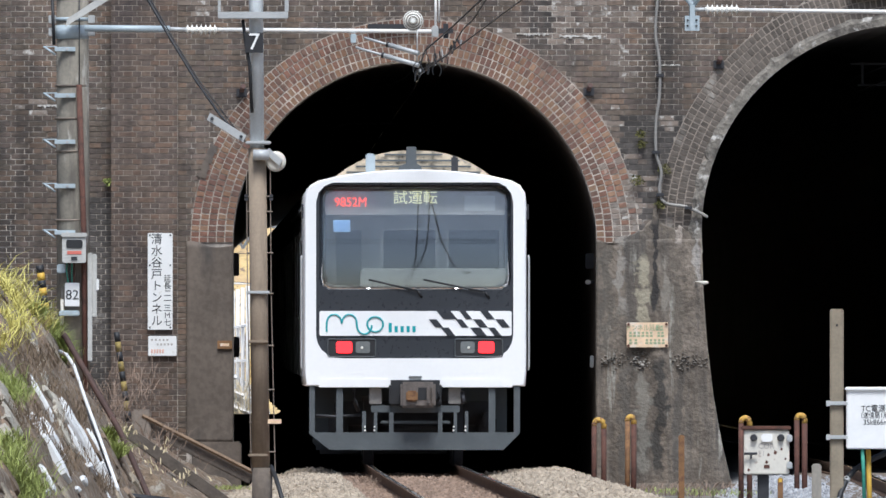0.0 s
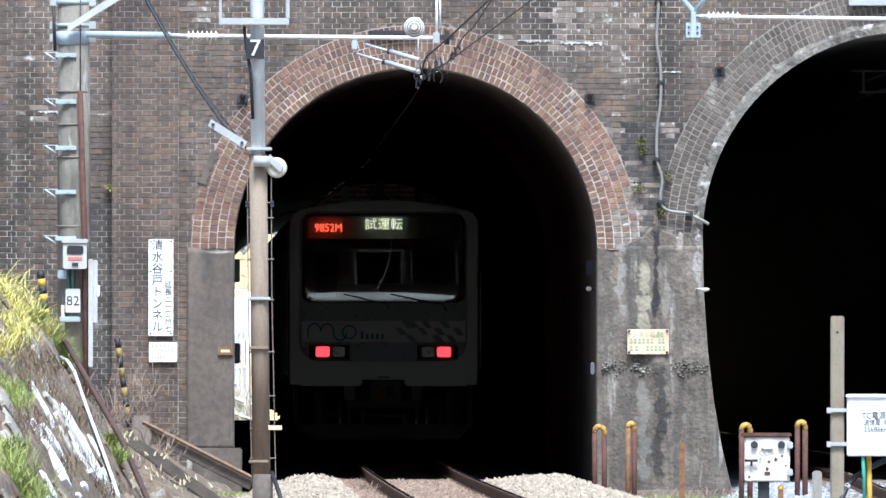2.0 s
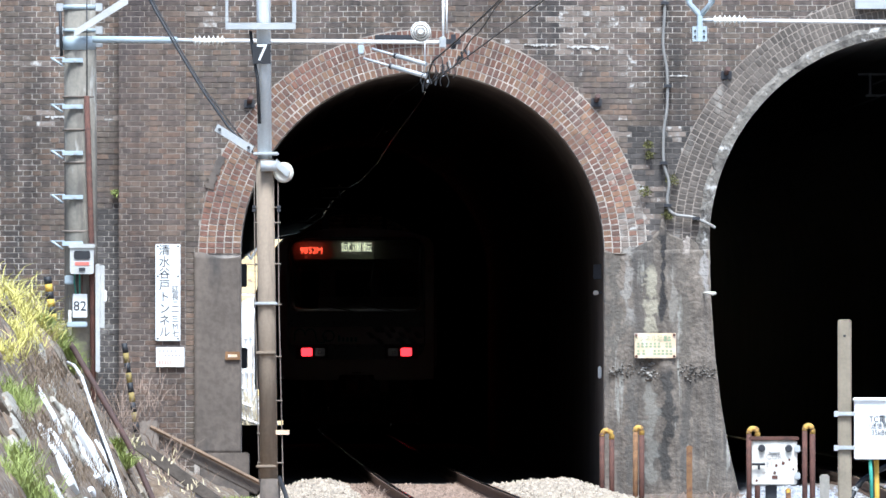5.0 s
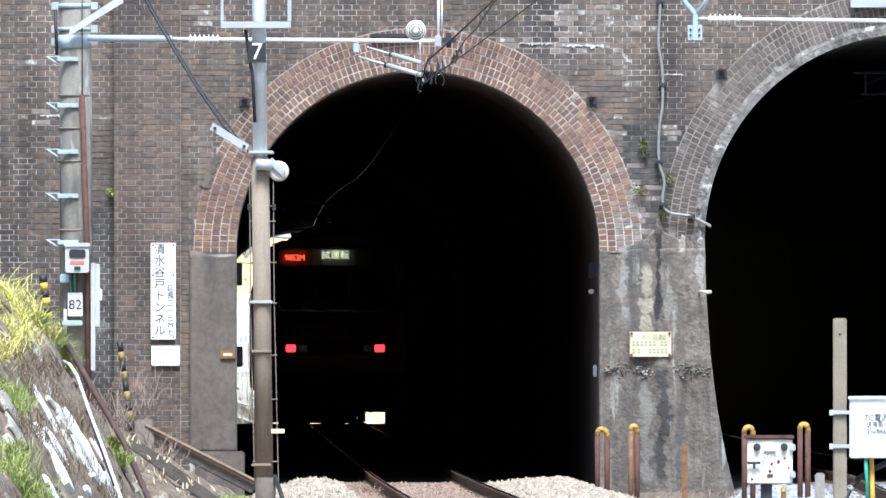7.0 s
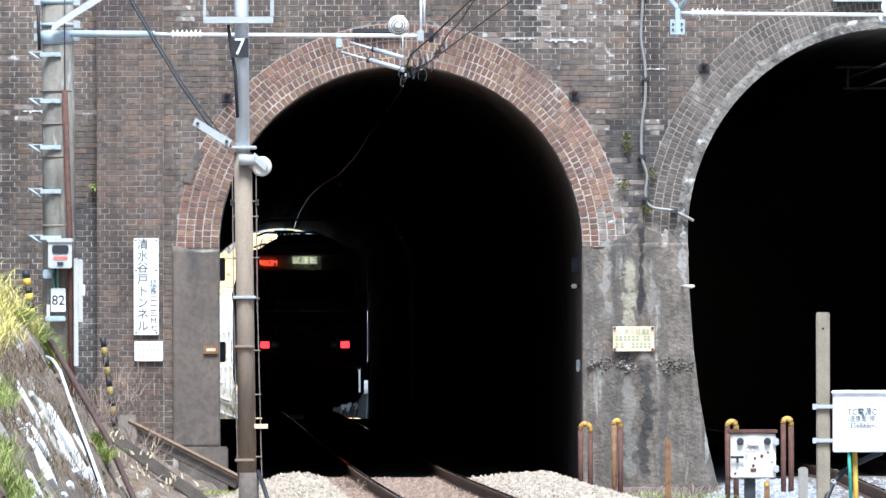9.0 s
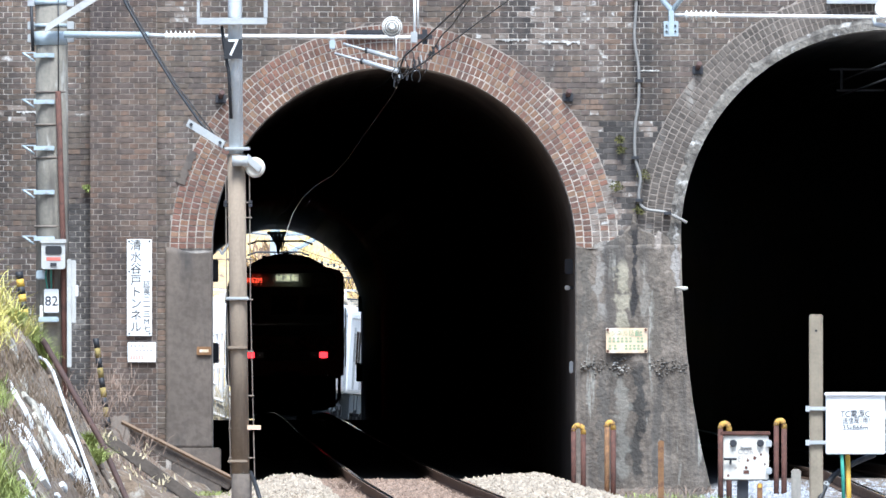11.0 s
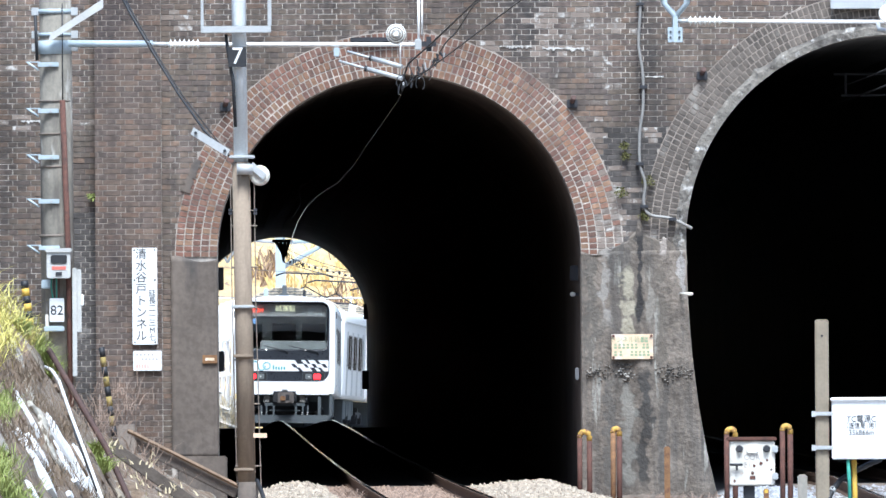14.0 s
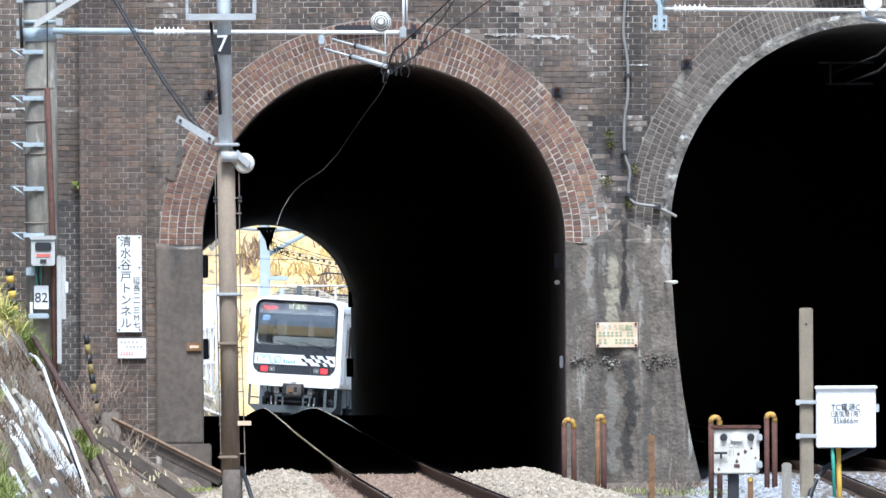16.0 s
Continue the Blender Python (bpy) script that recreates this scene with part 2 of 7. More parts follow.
YELLOW_DIRTY = mat("grimy_yellow_paint", (0.27, 0.20, 0.06), 0.8, vary=0.3, scale=8, fine=45, stain=(0.07, 0.06, 0.045), stain_amount=0.3, stain_scale=9)
TROUGH = mat("dark_trough_concrete", (0.115, 0.093, 0.075), 0.95, vary=0.35, scale=3.0, fine=25, bump=0.6, stain=(0.07, 0.058, 0.05), stain_amount=0.35, stain_scale=3.0, bump_distance=0.01)
THATCH = mat("brown_thatch", (0.17, 0.125, 0.085), 0.9, vary=0.4, scale=3, fine=20, island=0.5, bump=0)
SCRUB = mat("brown_scrub", (0.30, 0.205, 0.135), 0.9, vary=0.4, scale=2, fine=12, island=0.5, bump=0)
STRAW_GOLD = mat("golden_grass", (0.72, 0.55, 0.24), 0.9, vary=0.3, scale=2, fine=12, island=0.4, bump=0)
STRAW = mat("pale_straw", (0.56, 0.46, 0.29), 0.85, vary=0.25, scale=4, fine=25, island=0.3, bump=0)
STEEL_DARK = mat("dark_steel", (0.045, 0.045, 0.05), 0.6, metal=0.4, vary=0.3, scale=6, fine=50, bump=0.1)
RUST = mat("rust", (0.115, 0.05, 0.035), 0.85, vary=0.35, scale=5, fine=45, stain=(0.05, 0.026, 0.02), stain_amount=0.4, stain_scale=6)
RUST_LIGHT = mat("orange_rust", (0.22, 0.115, 0.05), 0.85, vary=0.35, scale=7, fine=45, stain=(0.11, 0.05, 0.03), stain_amount=0.35, stain_scale=9)
YELLOW_RUSTY = mat("rusty_yellow_paint", (0.52, 0.31, 0.06), 0.75, vary=0.25, scale=9, fine=50, stain=(0.13, 0.058, 0.036), stain_amount=0.42, stain_scale=14)
YELLOW = mat("worn_yellow_paint", (0.60, 0.37, 0.05), 0.6, vary=0.18, scale=6, fine=50, stain=(0.2, 0.09, 0.04), stain_amount=0.1, stain_scale=9)
BLACK = mat("black_paint", (0.02, 0.02, 0.022), 0.6, vary=0.3, scale=6, fine=50)
CABLE = mat("black_cable", (0.022, 0.022, 0.024), 0.6, vary=0.3, scale=4, fine=40, bump=0.1)
# pale metal for the stretch of contact wire that gleams inside the tunnel
WIRE_BRIGHT = mat("gleaming_wire", (0.85, 0.80, 0.72), 0.22, metal=1.0, vary=0.1, scale=2, fine=6, bump=0)
WHITE = mat("white_enamel", (0.82, 0.81, 0.79), 0.45, vary=0.05, scale=3, fine=30, bump=0.05, stain=(0.55, 0.5, 0.42), stain_amount=-0.12, stain_scale=4)
WHITE_DIRTY = mat("dirty_white_paint", (0.66, 0.62, 0.54), 0.6, vary=0.1, scale=5, fine=30, stain=(0.28, 0.15, 0.09), stain_amount=0.02, stain_scale=7)
PORCELAIN = mat("porcelain", (0.80, 0.78, 0.72), 0.25, vary=0.06, scale=6, fine=40, bump=0.02)
CREAM = mat("cream_sign", (0.74, 0.54, 0.36), 0.6, vary=0.2, scale=6, fine=30, stain=(0.75, 0.68, 0.6), stain_amount=0.3, stain_scale=7)
TRAIN_WHITE = mat("white_train_paint", (0.90, 0.89, 0.88), 0.32, vary=0.03, scale=1.5, fine=20, bump=0.02)
TRAIN_SILVER = mat("brushed_stainless", (0.62, 0.62, 0.62), 0.35, metal=0.6, vary=0.06, scale=2, fine=20, bump=0.03)
TRAIN_BLACK = mat("black_train_panel", (0.035, 0.038, 0.045), 0.3, vary=0.12, scale=2, fine=20, bump=0.02)
WINDOW_TINT = mat("tinted_side_glass", (0.055, 0.042, 0.034), 0.75, vary=0.3, scale=1.5, fine=12, bump=0, spec=0.0)
DESK = mat("grey_desk", (0.22, 0.23, 0.225), 0.7, vary=0.2, scale=3, fine=20)
TRAIN_GREY = mat("grey_skirt_paint", (0.085, 0.095, 0.10), 0.6, vary=0.15, scale=4, fine=30)
ROOF_GREY = mat("grey_roof", (0.42, 0.41, 0.39), 0.7, vary=0.15, scale=2, fine=20)
ROOF_UNIT = mat("dusty_cream_metal", (0.62, 0.52, 0.38), 0.6, metal=0.2, vary=0.3, scale=3, fine=20, stain=(0.12, 0.10, 0.08), stain_amount=0.38, stain_scale=7)
COUPLER = mat("rusty_coupler", (0.17, 0.145, 0.13), 0.6, metal=0.5, vary=0.35, scale=8, fine=40)
TEAL = mat("teal_paint", (0.02, 0.35, 0.38), 0.4, vary=0.05, scale=4, fine=30, bump=0)
PALE_BLUE = mat("pale_blue_card", (0.22, 0.36, 0.58), 0.5, vary=0.05, scale=4, fine=30, bump=0)
FADED_INK = mat("faded_ink", (0.42, 0.38, 0.35), 0.7, vary=0.2, scale=12, fine=40, bump=0)
FADED_RED = mat("faded_red_ink", (0.70, 0.42, 0.34), 0.7, vary=0.2, scale=12, fine=40, bump=0)
CONDUIT_PALE = mat("pale_conduit", (0.50, 0.49, 0.46), 0.6, vary=0.15, scale=5, fine=40, bump=0.1)
CONDUIT = mat("grey_conduit", (0.27, 0.255, 0.235), 0.6, metal=0.2, vary=0.2, scale=5, fine=40, bump=0.1)
GREEN_INK = mat("green_ink", (0.30, 0.36, 0.22), 0.7, vary=0.15, scale=9, fine=40, bump=0)
RED_INK = mat("red_ink", (0.60, 0.16, 0.12), 0.7, vary=0.1, scale=9, fine=40, bump=0)
CAB = mat("cab_interior", (0.60, 0.61, 0.60), 0.7, vary=0.1, scale=3, fine=20)
TAIL = glow("lit_tail_lamp", (1.0, 0.025, 0.03), 2.0)
LED_RED = glow("red_led", (1.0, 0.08, 0.03), 1.6)
LED_YELLOW = glow("yellow_led", (0.95, 0.89, 0.56), 0.62)
LENS_GREY = mat("grey_lamp_glass", (0.17, 0.18, 0.18), 0.12, vary=0.2, scale=8, fine=40, bump=0)
GRASS = mat("fresh_grass", (0.27, 0.31, 0.085), 0.8, vary=0.3, scale=1.5, fine=20, island=0.5, bump=0)
GRASS_YELLOW = mat("yellow_grass", (0.56, 0.50, 0.14), 0.8, vary=0.25, scale=1.5, fine=20, island=0.4, bump=0)
DRY = mat("dry_stalk", (0.215, 0.15, 0.11), 0.85, vary=0.3, scale=3, fine=20, island=0.4, bump=0)
DRY_HILL = mat("dry_grass_hill", (0.66, 0.48, 0.22), 0.95, vary=0.35, scale=0.35, fine=2.2, bump=0.9, stain=(0.40, 0.27, 0.18), stain_amount=0.42, stain_scale=0.8, stain2=(0.27, 0.19, 0.13), stain2_amount=0.02, stain2_scale=2.6, soft=0.2, bump_distance=0.3)
MOSS = mat("moss", (0.12, 0.115, 0.035), 0.95, vary=0.35, scale=8, fine=40, island=0.4)
WOOD = mat("weathered_wood", (0.26, 0.215, 0.155), 0.9, vary=0.25, scale=4, fine=30, streak=(6, 6, 0.6), stain=(0.14, 0.11, 0.08), stain_amount=0.25, stain_scale=2)
GREEN_HOSE = mat("green_hose", (0.06, 0.30, 0.22), 0.6, vary=0.3, scale=12, fine=40)


def pane_glass(name, tint):
    m = bpy.data.materials.new(name)
    m.use_nodes = True
    b = m.node_tree.nodes["Principled BSDF"]
    b.inputs["Base Color"].default_value = (*tint, 1)
    b.inputs["Transmission Weight"].default_value = 1.0
    b.inputs["Roughness"].default_value = 0.02
    b.inputs["IOR"].default_value = 2.0
    return m


GLASS = pane_glass("windscreen_glass", (0.93, 0.96, 0.96))


# ---- mesh tools ----
def box(bm, x0, x1, y0, y1, z0, z1, bevel=0.0):
    v = [bm.verts.new(p) for p in ((x0, y0, z0), (x1, y0, z0), (x1, y1, z0), (x0, y1, z0),
                                   (x0, y0, z1), (x1, y0, z1), (x1, y1, z1), (x0, y1, z1))]
    fs = [bm.faces.new([v[i] for i in q]) for q in ((3, 2, 1, 0), (4, 5, 6, 7), (0, 1, 5, 4), (1, 2, 6, 5), (2, 3, 7, 6), (3, 0, 4, 7))]
    if bevel:
        bmesh.ops.bevel(bm, geom=list({e for f in fs for e in f.edges}), offset=bevel, segments=2, affect="EDGES")
    return bm


def boxes(*items, bevel=0.0):
    bm = bmesh.new()
    for it in items:
        box(bm, *it, bevel=bevel)
    return bm


def tube(bm, points, radius, sides=8, close=True):
    """A round bar through the points; radius a number or one for each point."""
    pts = [Vector(p) for p in points]
    rings = []
    for i, p in enumerate(pts):
        d = (pts[min(i + 1, len(pts) - 1)] - pts[max(i - 1, 0)]).normalized()
        u = d.cross(Vector((0, 0, 1)) if abs(d.z) < 0.9 else Vector((0, 1, 0))).normalized()
        w = d.cross(u)
        r = radius[i] if isinstance(radius, (list, tuple)) else radius
        rings.append([bm.verts.new(p + r * (math.cos(a) * u + math.sin(a) * w)) for a in (2 * math.pi * k / sides for k in range(sides))])
    for a, b in zip(rings, rings[1:]):
        for k in range(sides):
            f = bm.faces.new((a[k], a[(k + 1) % sides], b[(k + 1) % sides], b[k]))
            f.smooth = sides > 6
    if close:
        bm.faces.new(list(reversed(rings[0])))
        bm.faces.new(rings[-1])
    return bm


def tubes(*runs, sides=8):
    bm = bmesh.new()
    for points, radius in runs:
        tube(bm, points, radius, sides)
    return bm


def prism(bm, outline, y0, y1):
    """An outline of (x, z), counter-clockwise seen from -y, with the depth y0 to y1."""
    a = [bm.verts.new((x, y0, z)) for x, z in outline]
    b = [bm.verts.new((x, y1, z)) for x, z in outline]
    bm.faces.new(a)
    bm.faces.new(list(reversed(b)))
    k = len(a)
    for i in range(k):
        bm.faces.new((a[i], b[i], b[(i + 1) % k], a[(i + 1) % k]))
    bmesh.ops.recalc_face_normals(bm, faces=bm.faces)
    return bm


def shape(outline, y0, y1):
    return prism(bmesh.new(), outline, y0, y1)


def rounded(x0, x1, z0, z1, r, n=5):
    """A rounded rectangle; r one radius or (lower, upper)."""
    lo, hi = r if isinstance(r, tuple) else (r, r)
    out = []
    for cx, cz, a0, rr in ((x1 - lo, z0 + lo, -90, lo), (x1 - hi, z1 - hi, 0, hi), (x0 + hi, z1 - hi, 90, hi), (x0 + lo, z0 + lo, 180, lo)):
        for k in range(n + 1):
            a = radians(a0 + 90 * k / n)
            out.append((cx + rr * math.cos(a), cz + rr * math.sin(a)))
    return out


def part(name, bm, material, parent=None, label="", m=None):
    """One mesh object, under a thing or a part."""
    me = bpy.data.meshes.new(name)
    bm.to_mesh(me)
    bm.free()
    me.materials.append(material)
    ob = new(name, me)
    if m is not None:
        ob.matrix_basis = m
    if parent is not None:
        ob.parent = parent
    return tagged(ob, label) if label else ob


def raw(name, verts, faces, material, parent=None, label="", smooth=False):
    me = bpy.data.meshes.new(name)
    me.from_pydata(verts, [], faces)
    me.materials.append(material)
    if smooth:
        me.polygons.foreach_set("use_smooth", [True] * len(me.polygons))
    ob = new(name, me)
    if parent is not None:
        ob.parent = parent
    return tagged(ob, label) if label else ob


def thing(name, label, category, m=None, group="", kind=""):
    ob = new(name)
    ob.empty_display_size = 0.2
    if m is not None:
        ob.matrix_basis = m
    return tagged(ob, label, category, group, kind)


def letters(name, body, size, material, parent, m, align="CENTER", label="", stretch=1.0, depth=0.002):
    """Raised writing as a mesh; m stands it up facing -y."""
    cu = bpy.data.curves.new(name, "FONT")
    cu.body, cu.size, cu.align_x, cu.align_y, cu.extrude = body, size, align, "CENTER", depth
    cu.resolution_u = 3
    tmp = bpy.data.objects.new(name, cu)
    scene.collection.objects.link(tmp)
    me = bpy.data.meshes.new_from_object(tmp.evaluated_get(bpy.context.evaluated_depsgraph_get()))
    bpy.data.objects.remove(tmp)
    me.transform(pose(0, 0, 0, 90, 0, 0) @ Matrix.Diagonal((stretch, 1, 1, 1)))
    me.materials.clear()
    me.materials.append(material)
    ob = new(name, me)
    ob.matrix_basis = m
    ob.parent = parent
    return tagged(ob, label) if label else ob


# ---- the line of the track ----
PROFILE = ((0, -0.35), (100, -0.16), (149, -0.075), (189, 0.0), (246, 0.20), (303, 0.45), (335, 0.53), (392, 0.29), (425, 0.11), (470, -0.065), (620, -0.9), (800, -1.8))


def rail_z(y):
    """Height of the rail heads: up to a summit inside the tunnel and down again."""
    k = 0
    while k < len(PROFILE) - 2 and y > PROFILE[k + 1][0]:
        k += 1
    (y0, z0), (y1, z1) = PROFILE[k], PROFILE[k + 1]

    def slope(i):
        a, b = PROFILE[max(i - 1, 0)], PROFILE[min(i + 1, len(PROFILE) - 1)]
        return (b[1] - a[1]) / (b[0] - a[0])

    h = y1 - y0
    s = (y - y0) / h
    return ((1 + 2 * s) * (1 - s) ** 2 * z0 + s * (1 - s) ** 2 * h * slope(k)
            + s * s * (3 - 2 * s) * z1 + s * s * (s - 1) * h * slope(k + 1))


def track_x(y):
    """Middle of the track: straight through the tunnel, then a bend to the right."""
    return -0.333 - 0.0165 * (y - 189) + max(0.0, y - 396) ** 2 / 4200 + max(0.0, y - 425) ** 2 / 2400


def cant(y):
    return 3.4 * min(1.0, max(0.0, (y - 412) / 40))


# ---- portal wall, tunnels, hill ----
FACE = 194.0
AX, AZ, AR, ARO = -0.363, 2.846, 2.3396, 2.885
BX, BZ, BR, BRO = 5.980, 2.999, 2.6593, 3.2188
FLARE = ((3.706, -0.25), (3.575, 0.303), (3.473, 0.885), (3.393, 1.539), (3.342, 2.265), (3.321, 2.912))


def arc(cx, cz, r, a0, a1, n):
    return [(cx + r * math.cos(radians(a0 + (a1 - a0) * k / n)), cz + r * math.sin(radians(a0 + (a1 - a0) * k / n))) for k in range(n + 1)]


def portal_wall():
    right = [(2 * BX - x, z) for x, z in reversed(FLARE)]
    outline = ([(-14.0, -1.5), (AX - AR, -1.5)] + arc(AX, AZ, AR, 180, 0, 48) + [(AX + AR, -1.5), (FLARE[0][0] + 0.05, -1.5)]
               + list(FLARE[:-1]) + arc(BX, BZ, BR, 180, 0, 48) + right[1:] + [(right[-1][0] - 0.05, -1.5), (22.0, -1.5), (22.0, 9.0), (-14.0, 9.0)])
    ob = part("wall_portal", shape(outline, FACE, FACE + 1.0), MORTAR)
    return tagged(ob, "weathered brick tunnel portal wall with two arched openings", "wall", kind="structure")


WALL = portal_wall()


def lining(name, cx, cz, r, low, y0, y1, label, material):
    """A vaulted bore, 0.45 m thick, that follows the line of the track."""
    inner = [(-r, low)] + arc(0, 0, r, 180, 0, 28) + [(r, low)]
    outer = [(-r - 0.45, low)] + arc(0, 0, r + 0.45, 180, 0, 28) + [(r + 0.45, low)]
    prof = inner + list(reversed(outer))
    k, verts, faces, rows = len(prof), [], [], 44
    for i in range(rows + 1):
        y = y0 + (y1 - y0) * i / rows
        dx, dz = -0.01702 * (y - FACE), rail_z(y) - rail_z(FACE)
        verts += [(cx + dx + x, y, cz + dz + z) for x, z in prof]
    for i in range(rows):
        for j in range(k):
            a, b = i * k + j, i * k + (j + 1) % k
            faces.append((a, b, b + k, a + k))
    faces += [tuple(range(k - 1, -1, -1)), tuple(range(rows * k, rows * k + k))]
    ob = raw(name, verts, faces, material, smooth=False)
    return tagged(ob, label, "tunnel", kind="structure")


lining("tunnel_lining_1", AX, AZ, AR + 0.012, -3.6, FACE + 1.0, 407.7, "soot-blackened brick vault of the railway tunnel", LINING)
lining("tunnel_lining_2", BX, BZ, BR + 0.012, -3.8, FACE + 1.0, 407.7, "soot-blackened damp vault of the neighbouring railway tunnel", LINING_WET)


def far_wall():
    dx, dz = -0.01702 * (407.7 - FACE), rail_z(407.7) - rail_z(FACE)
    a = [(AX + dx - AR, -2.0)] + arc(AX + dx, AZ + dz, AR, 180, 0, 40) + [(AX + dx + AR, -2.0)]
    b = [(BX + dx - BR, -2.0)] + arc(BX + dx, BZ + dz, BR, 180, 0, 40) + [(BX + dx + BR, -2.0)]
    ob = part("wall_far_portal", shape([(-24, -2.0)] + a + b + [(18, -2.0), (18, 9.5), (-24, 9.5)], 407.72, 408.6), MORTAR)
    tagged(ob, "brick wall round the far tunnel mouths", "wall", kind="structure")


far_wall()


def sheet(name, xs, ys, height, material, label, category):
    verts = [(x, y, height(x, y)) for y in ys for x in xs]
    w = len(xs)
    faces = [(j * w + i, j * w + i + 1, (j + 1) * w + i + 1, (j + 1) * w + i) for j in range(len(ys) - 1) for i in range(w - 1)]
    return tagged(raw(name, verts, faces, material, smooth=True), label, category, kind="structure")


# One ground sheet under all, and the hill that the tunnels pierce
sheet("ground", [-1500, -400, -120, -40, -20, -10, -5, -3, 0, 3, 6, 9, 14, 20, 40, 120, 400, 1500],
      [-1500, -500, -200, -50] + list(range(0, 660, 20)) + [700, 900, 1500, 3000],
      lambda x, y: rail_z(min(max(y, 0), 620)) - 0.42, EARTH, "bare earth and weeds beside the railway", "ground")
HN = noise.noise
sheet("hill", [-160, -90, -50, -30, -14, -7, 0, 7, 14, 22, 40, 70, 110, 180], [194.6, 200, 215, 240, 270, 300, 330, 360, 390, 408.2],
      lambda x, y: 8.6 + 24.0 * max(0.0, math.sin(math.pi * (y - 194.6) / 213.6)) ** 0.7 + 0.8 * HN(Vector((x * 0.05, y * 0.05, 0))), DRY_HILL,
      "hill over the tunnels covered with dry grass", "hill")
sheet("cutting_bank", [-160, -90, -50, -30, -14.0], [60, 110, 150, 176, 194.6], lambda x, y: min(8.6, 0.6 + (-14.0 - x) * 0.5 + 8 * max(0, (y - 176) / 18.6)), EARTH,
      "earth bank beside the cutting", "bank")


# ---- tracks ----
def track2_x(y):
    return 5.72 + 0.010 * (y - 194) - 0.0265 * max(0.0, y - 190) + 0.0


def sweep_rail(name, line, offset, material, prof, y0, y1, step, parent):
    verts, faces, k = [], [], len(prof)
    n = int((y1 - y0) / step)
    for i in range(n + 1):
        y = y0 + (y1 - y0) * i / n
        t = radians(cant(y)) if line is track_x else 0.0
        for u, w in prof:
            verts.append((line(y) + (u + offset) * math.cos(t) + w * math.sin(t), y, rail_z(y) - (u + offset) * math.sin(t) + w * math.cos(t)))
    for i in range(n):
        for j in range(k):
            a, b = i * k + j, i * k + (j + 1) % k
            faces.append((a, b, b + k, a + k))
    faces += [tuple(range(k - 1, -1, -1)), tuple(range(n * k, n * k + k))]
    return raw(name, verts, faces, material, parent)


RAIL = [(-0.063, -0.155), (0.063, -0.155), (0.063, -0.14), (0.012, -0.12), (0.010, -0.045), (0.033, -0.035), (0.033, -0.004), (-0.033, -0.004),
        (-0.033, -0.035), (-0.010, -0.045), (-0.012, -0.12), (-0.063, -0.14)]
HEAD = [(-0.022, -0.006), (0.022, -0.006), (0.020, 0.003), (-0.020, 0.003)]
BED = [(-2.6, -0.42), (-2.2, -0.38), (-1.75, -0.20), (-1.40, -0.12), (-1.15, -0.135), (-0.85, -0.175), (0.85, -0.175), (1.1, -0.14), (1.45, -0.095), (1.9, -0.10), (2.3, -0.22), (2.8, -0.39)]
BED_IN = [(-2.05, -0.45), (-2.0, -0.165), (2.0, -0.165), (2.05, -0.45)]


def railway(line, label, far):
    tr = thing("railway_track", label, "railway track", group="tracks")
    for s in (-0.566, 0.566):
        r = sweep_rail("rail", line, s, RAIL_SIDE, RAIL, 90, far, 2.5, tr)
        sweep_rail("rail_head", line, s, RAIL_TOP, HEAD, 90, far, 2.5, r)
    me = None
    y = 146.0
    while y < 197:
        if me is None:
            sl = part("sleeper", boxes((-1.0, 1.0, -0.11, 0.11, -0.29, -0.152), bevel=0.02), CONCRETE_OLD, tr)
            me = sl.data
        else:
            sl = new("sleeper", me)
            sl.parent = tr
        sl.matrix_basis = pose(line(y), y, rail_z(y))
        y += 0.62
    return tr


railway(track_x, "steel rails on sleepers, rusty sides and polished heads", 600)
railway(track2_x, "brown rusty rails into the neighbouring tunnel", 400)
bed_a = sweep_rail("trackbed", track_x, 0, GRAVEL_BROWN, BED, 90, FACE - 0.1, 3, None)
tagged(bed_a, "rust-brown ballast bed of the track", "trackbed", kind="structure")
# the bed turns near-black at the tunnel mouth and stays so beyond it
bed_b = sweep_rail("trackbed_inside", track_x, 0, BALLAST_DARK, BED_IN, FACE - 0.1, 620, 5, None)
tagged(bed_b, "near-black ballast from the tunnel mouth onward", "trackbed", kind="structure")
bed_c = sweep_rail("trackbed_neighbour", track2_x, 0, GRAVEL_GREY, [(-2.2, -0.44), (-1.6, -0.19), (1.6, -0.19), (2.2, -0.44)], 90, 400, 5, None)
tagged(bed_c, "grey ballast bed of the neighbouring track", "trackbed", kind="structure")


# ---- the train ----
def ray_loop(outline, cx, cz, angles):
    """Where rays from (cx, cz) leave an outline."""
    out = []
    k = len(outline)
    for a in angles:
        dx, dz = math.cos(a), math.sin(a)
        best = None
        for i in range(k):
            (x0, z0), (x1, z1) = outline[i], outline[(i + 1) % k]
            ex, ez = x1 - x0, z1 - z0
            den = dx * ez - dz * ex
            if abs(den) < 1e-9:
                continue
            s = ((x0 - cx) * ez - (z0 - cz) * ex) / den
            u = ((x0 - cx) * dz - (z0 - cz) * dx) / den
            if s > 0 and -1e-6 <= u <= 1 + 1e-6 and (best is None or s > best):
                best = s
        out.append((cx + best * dx, cz + best * dz))
    return out


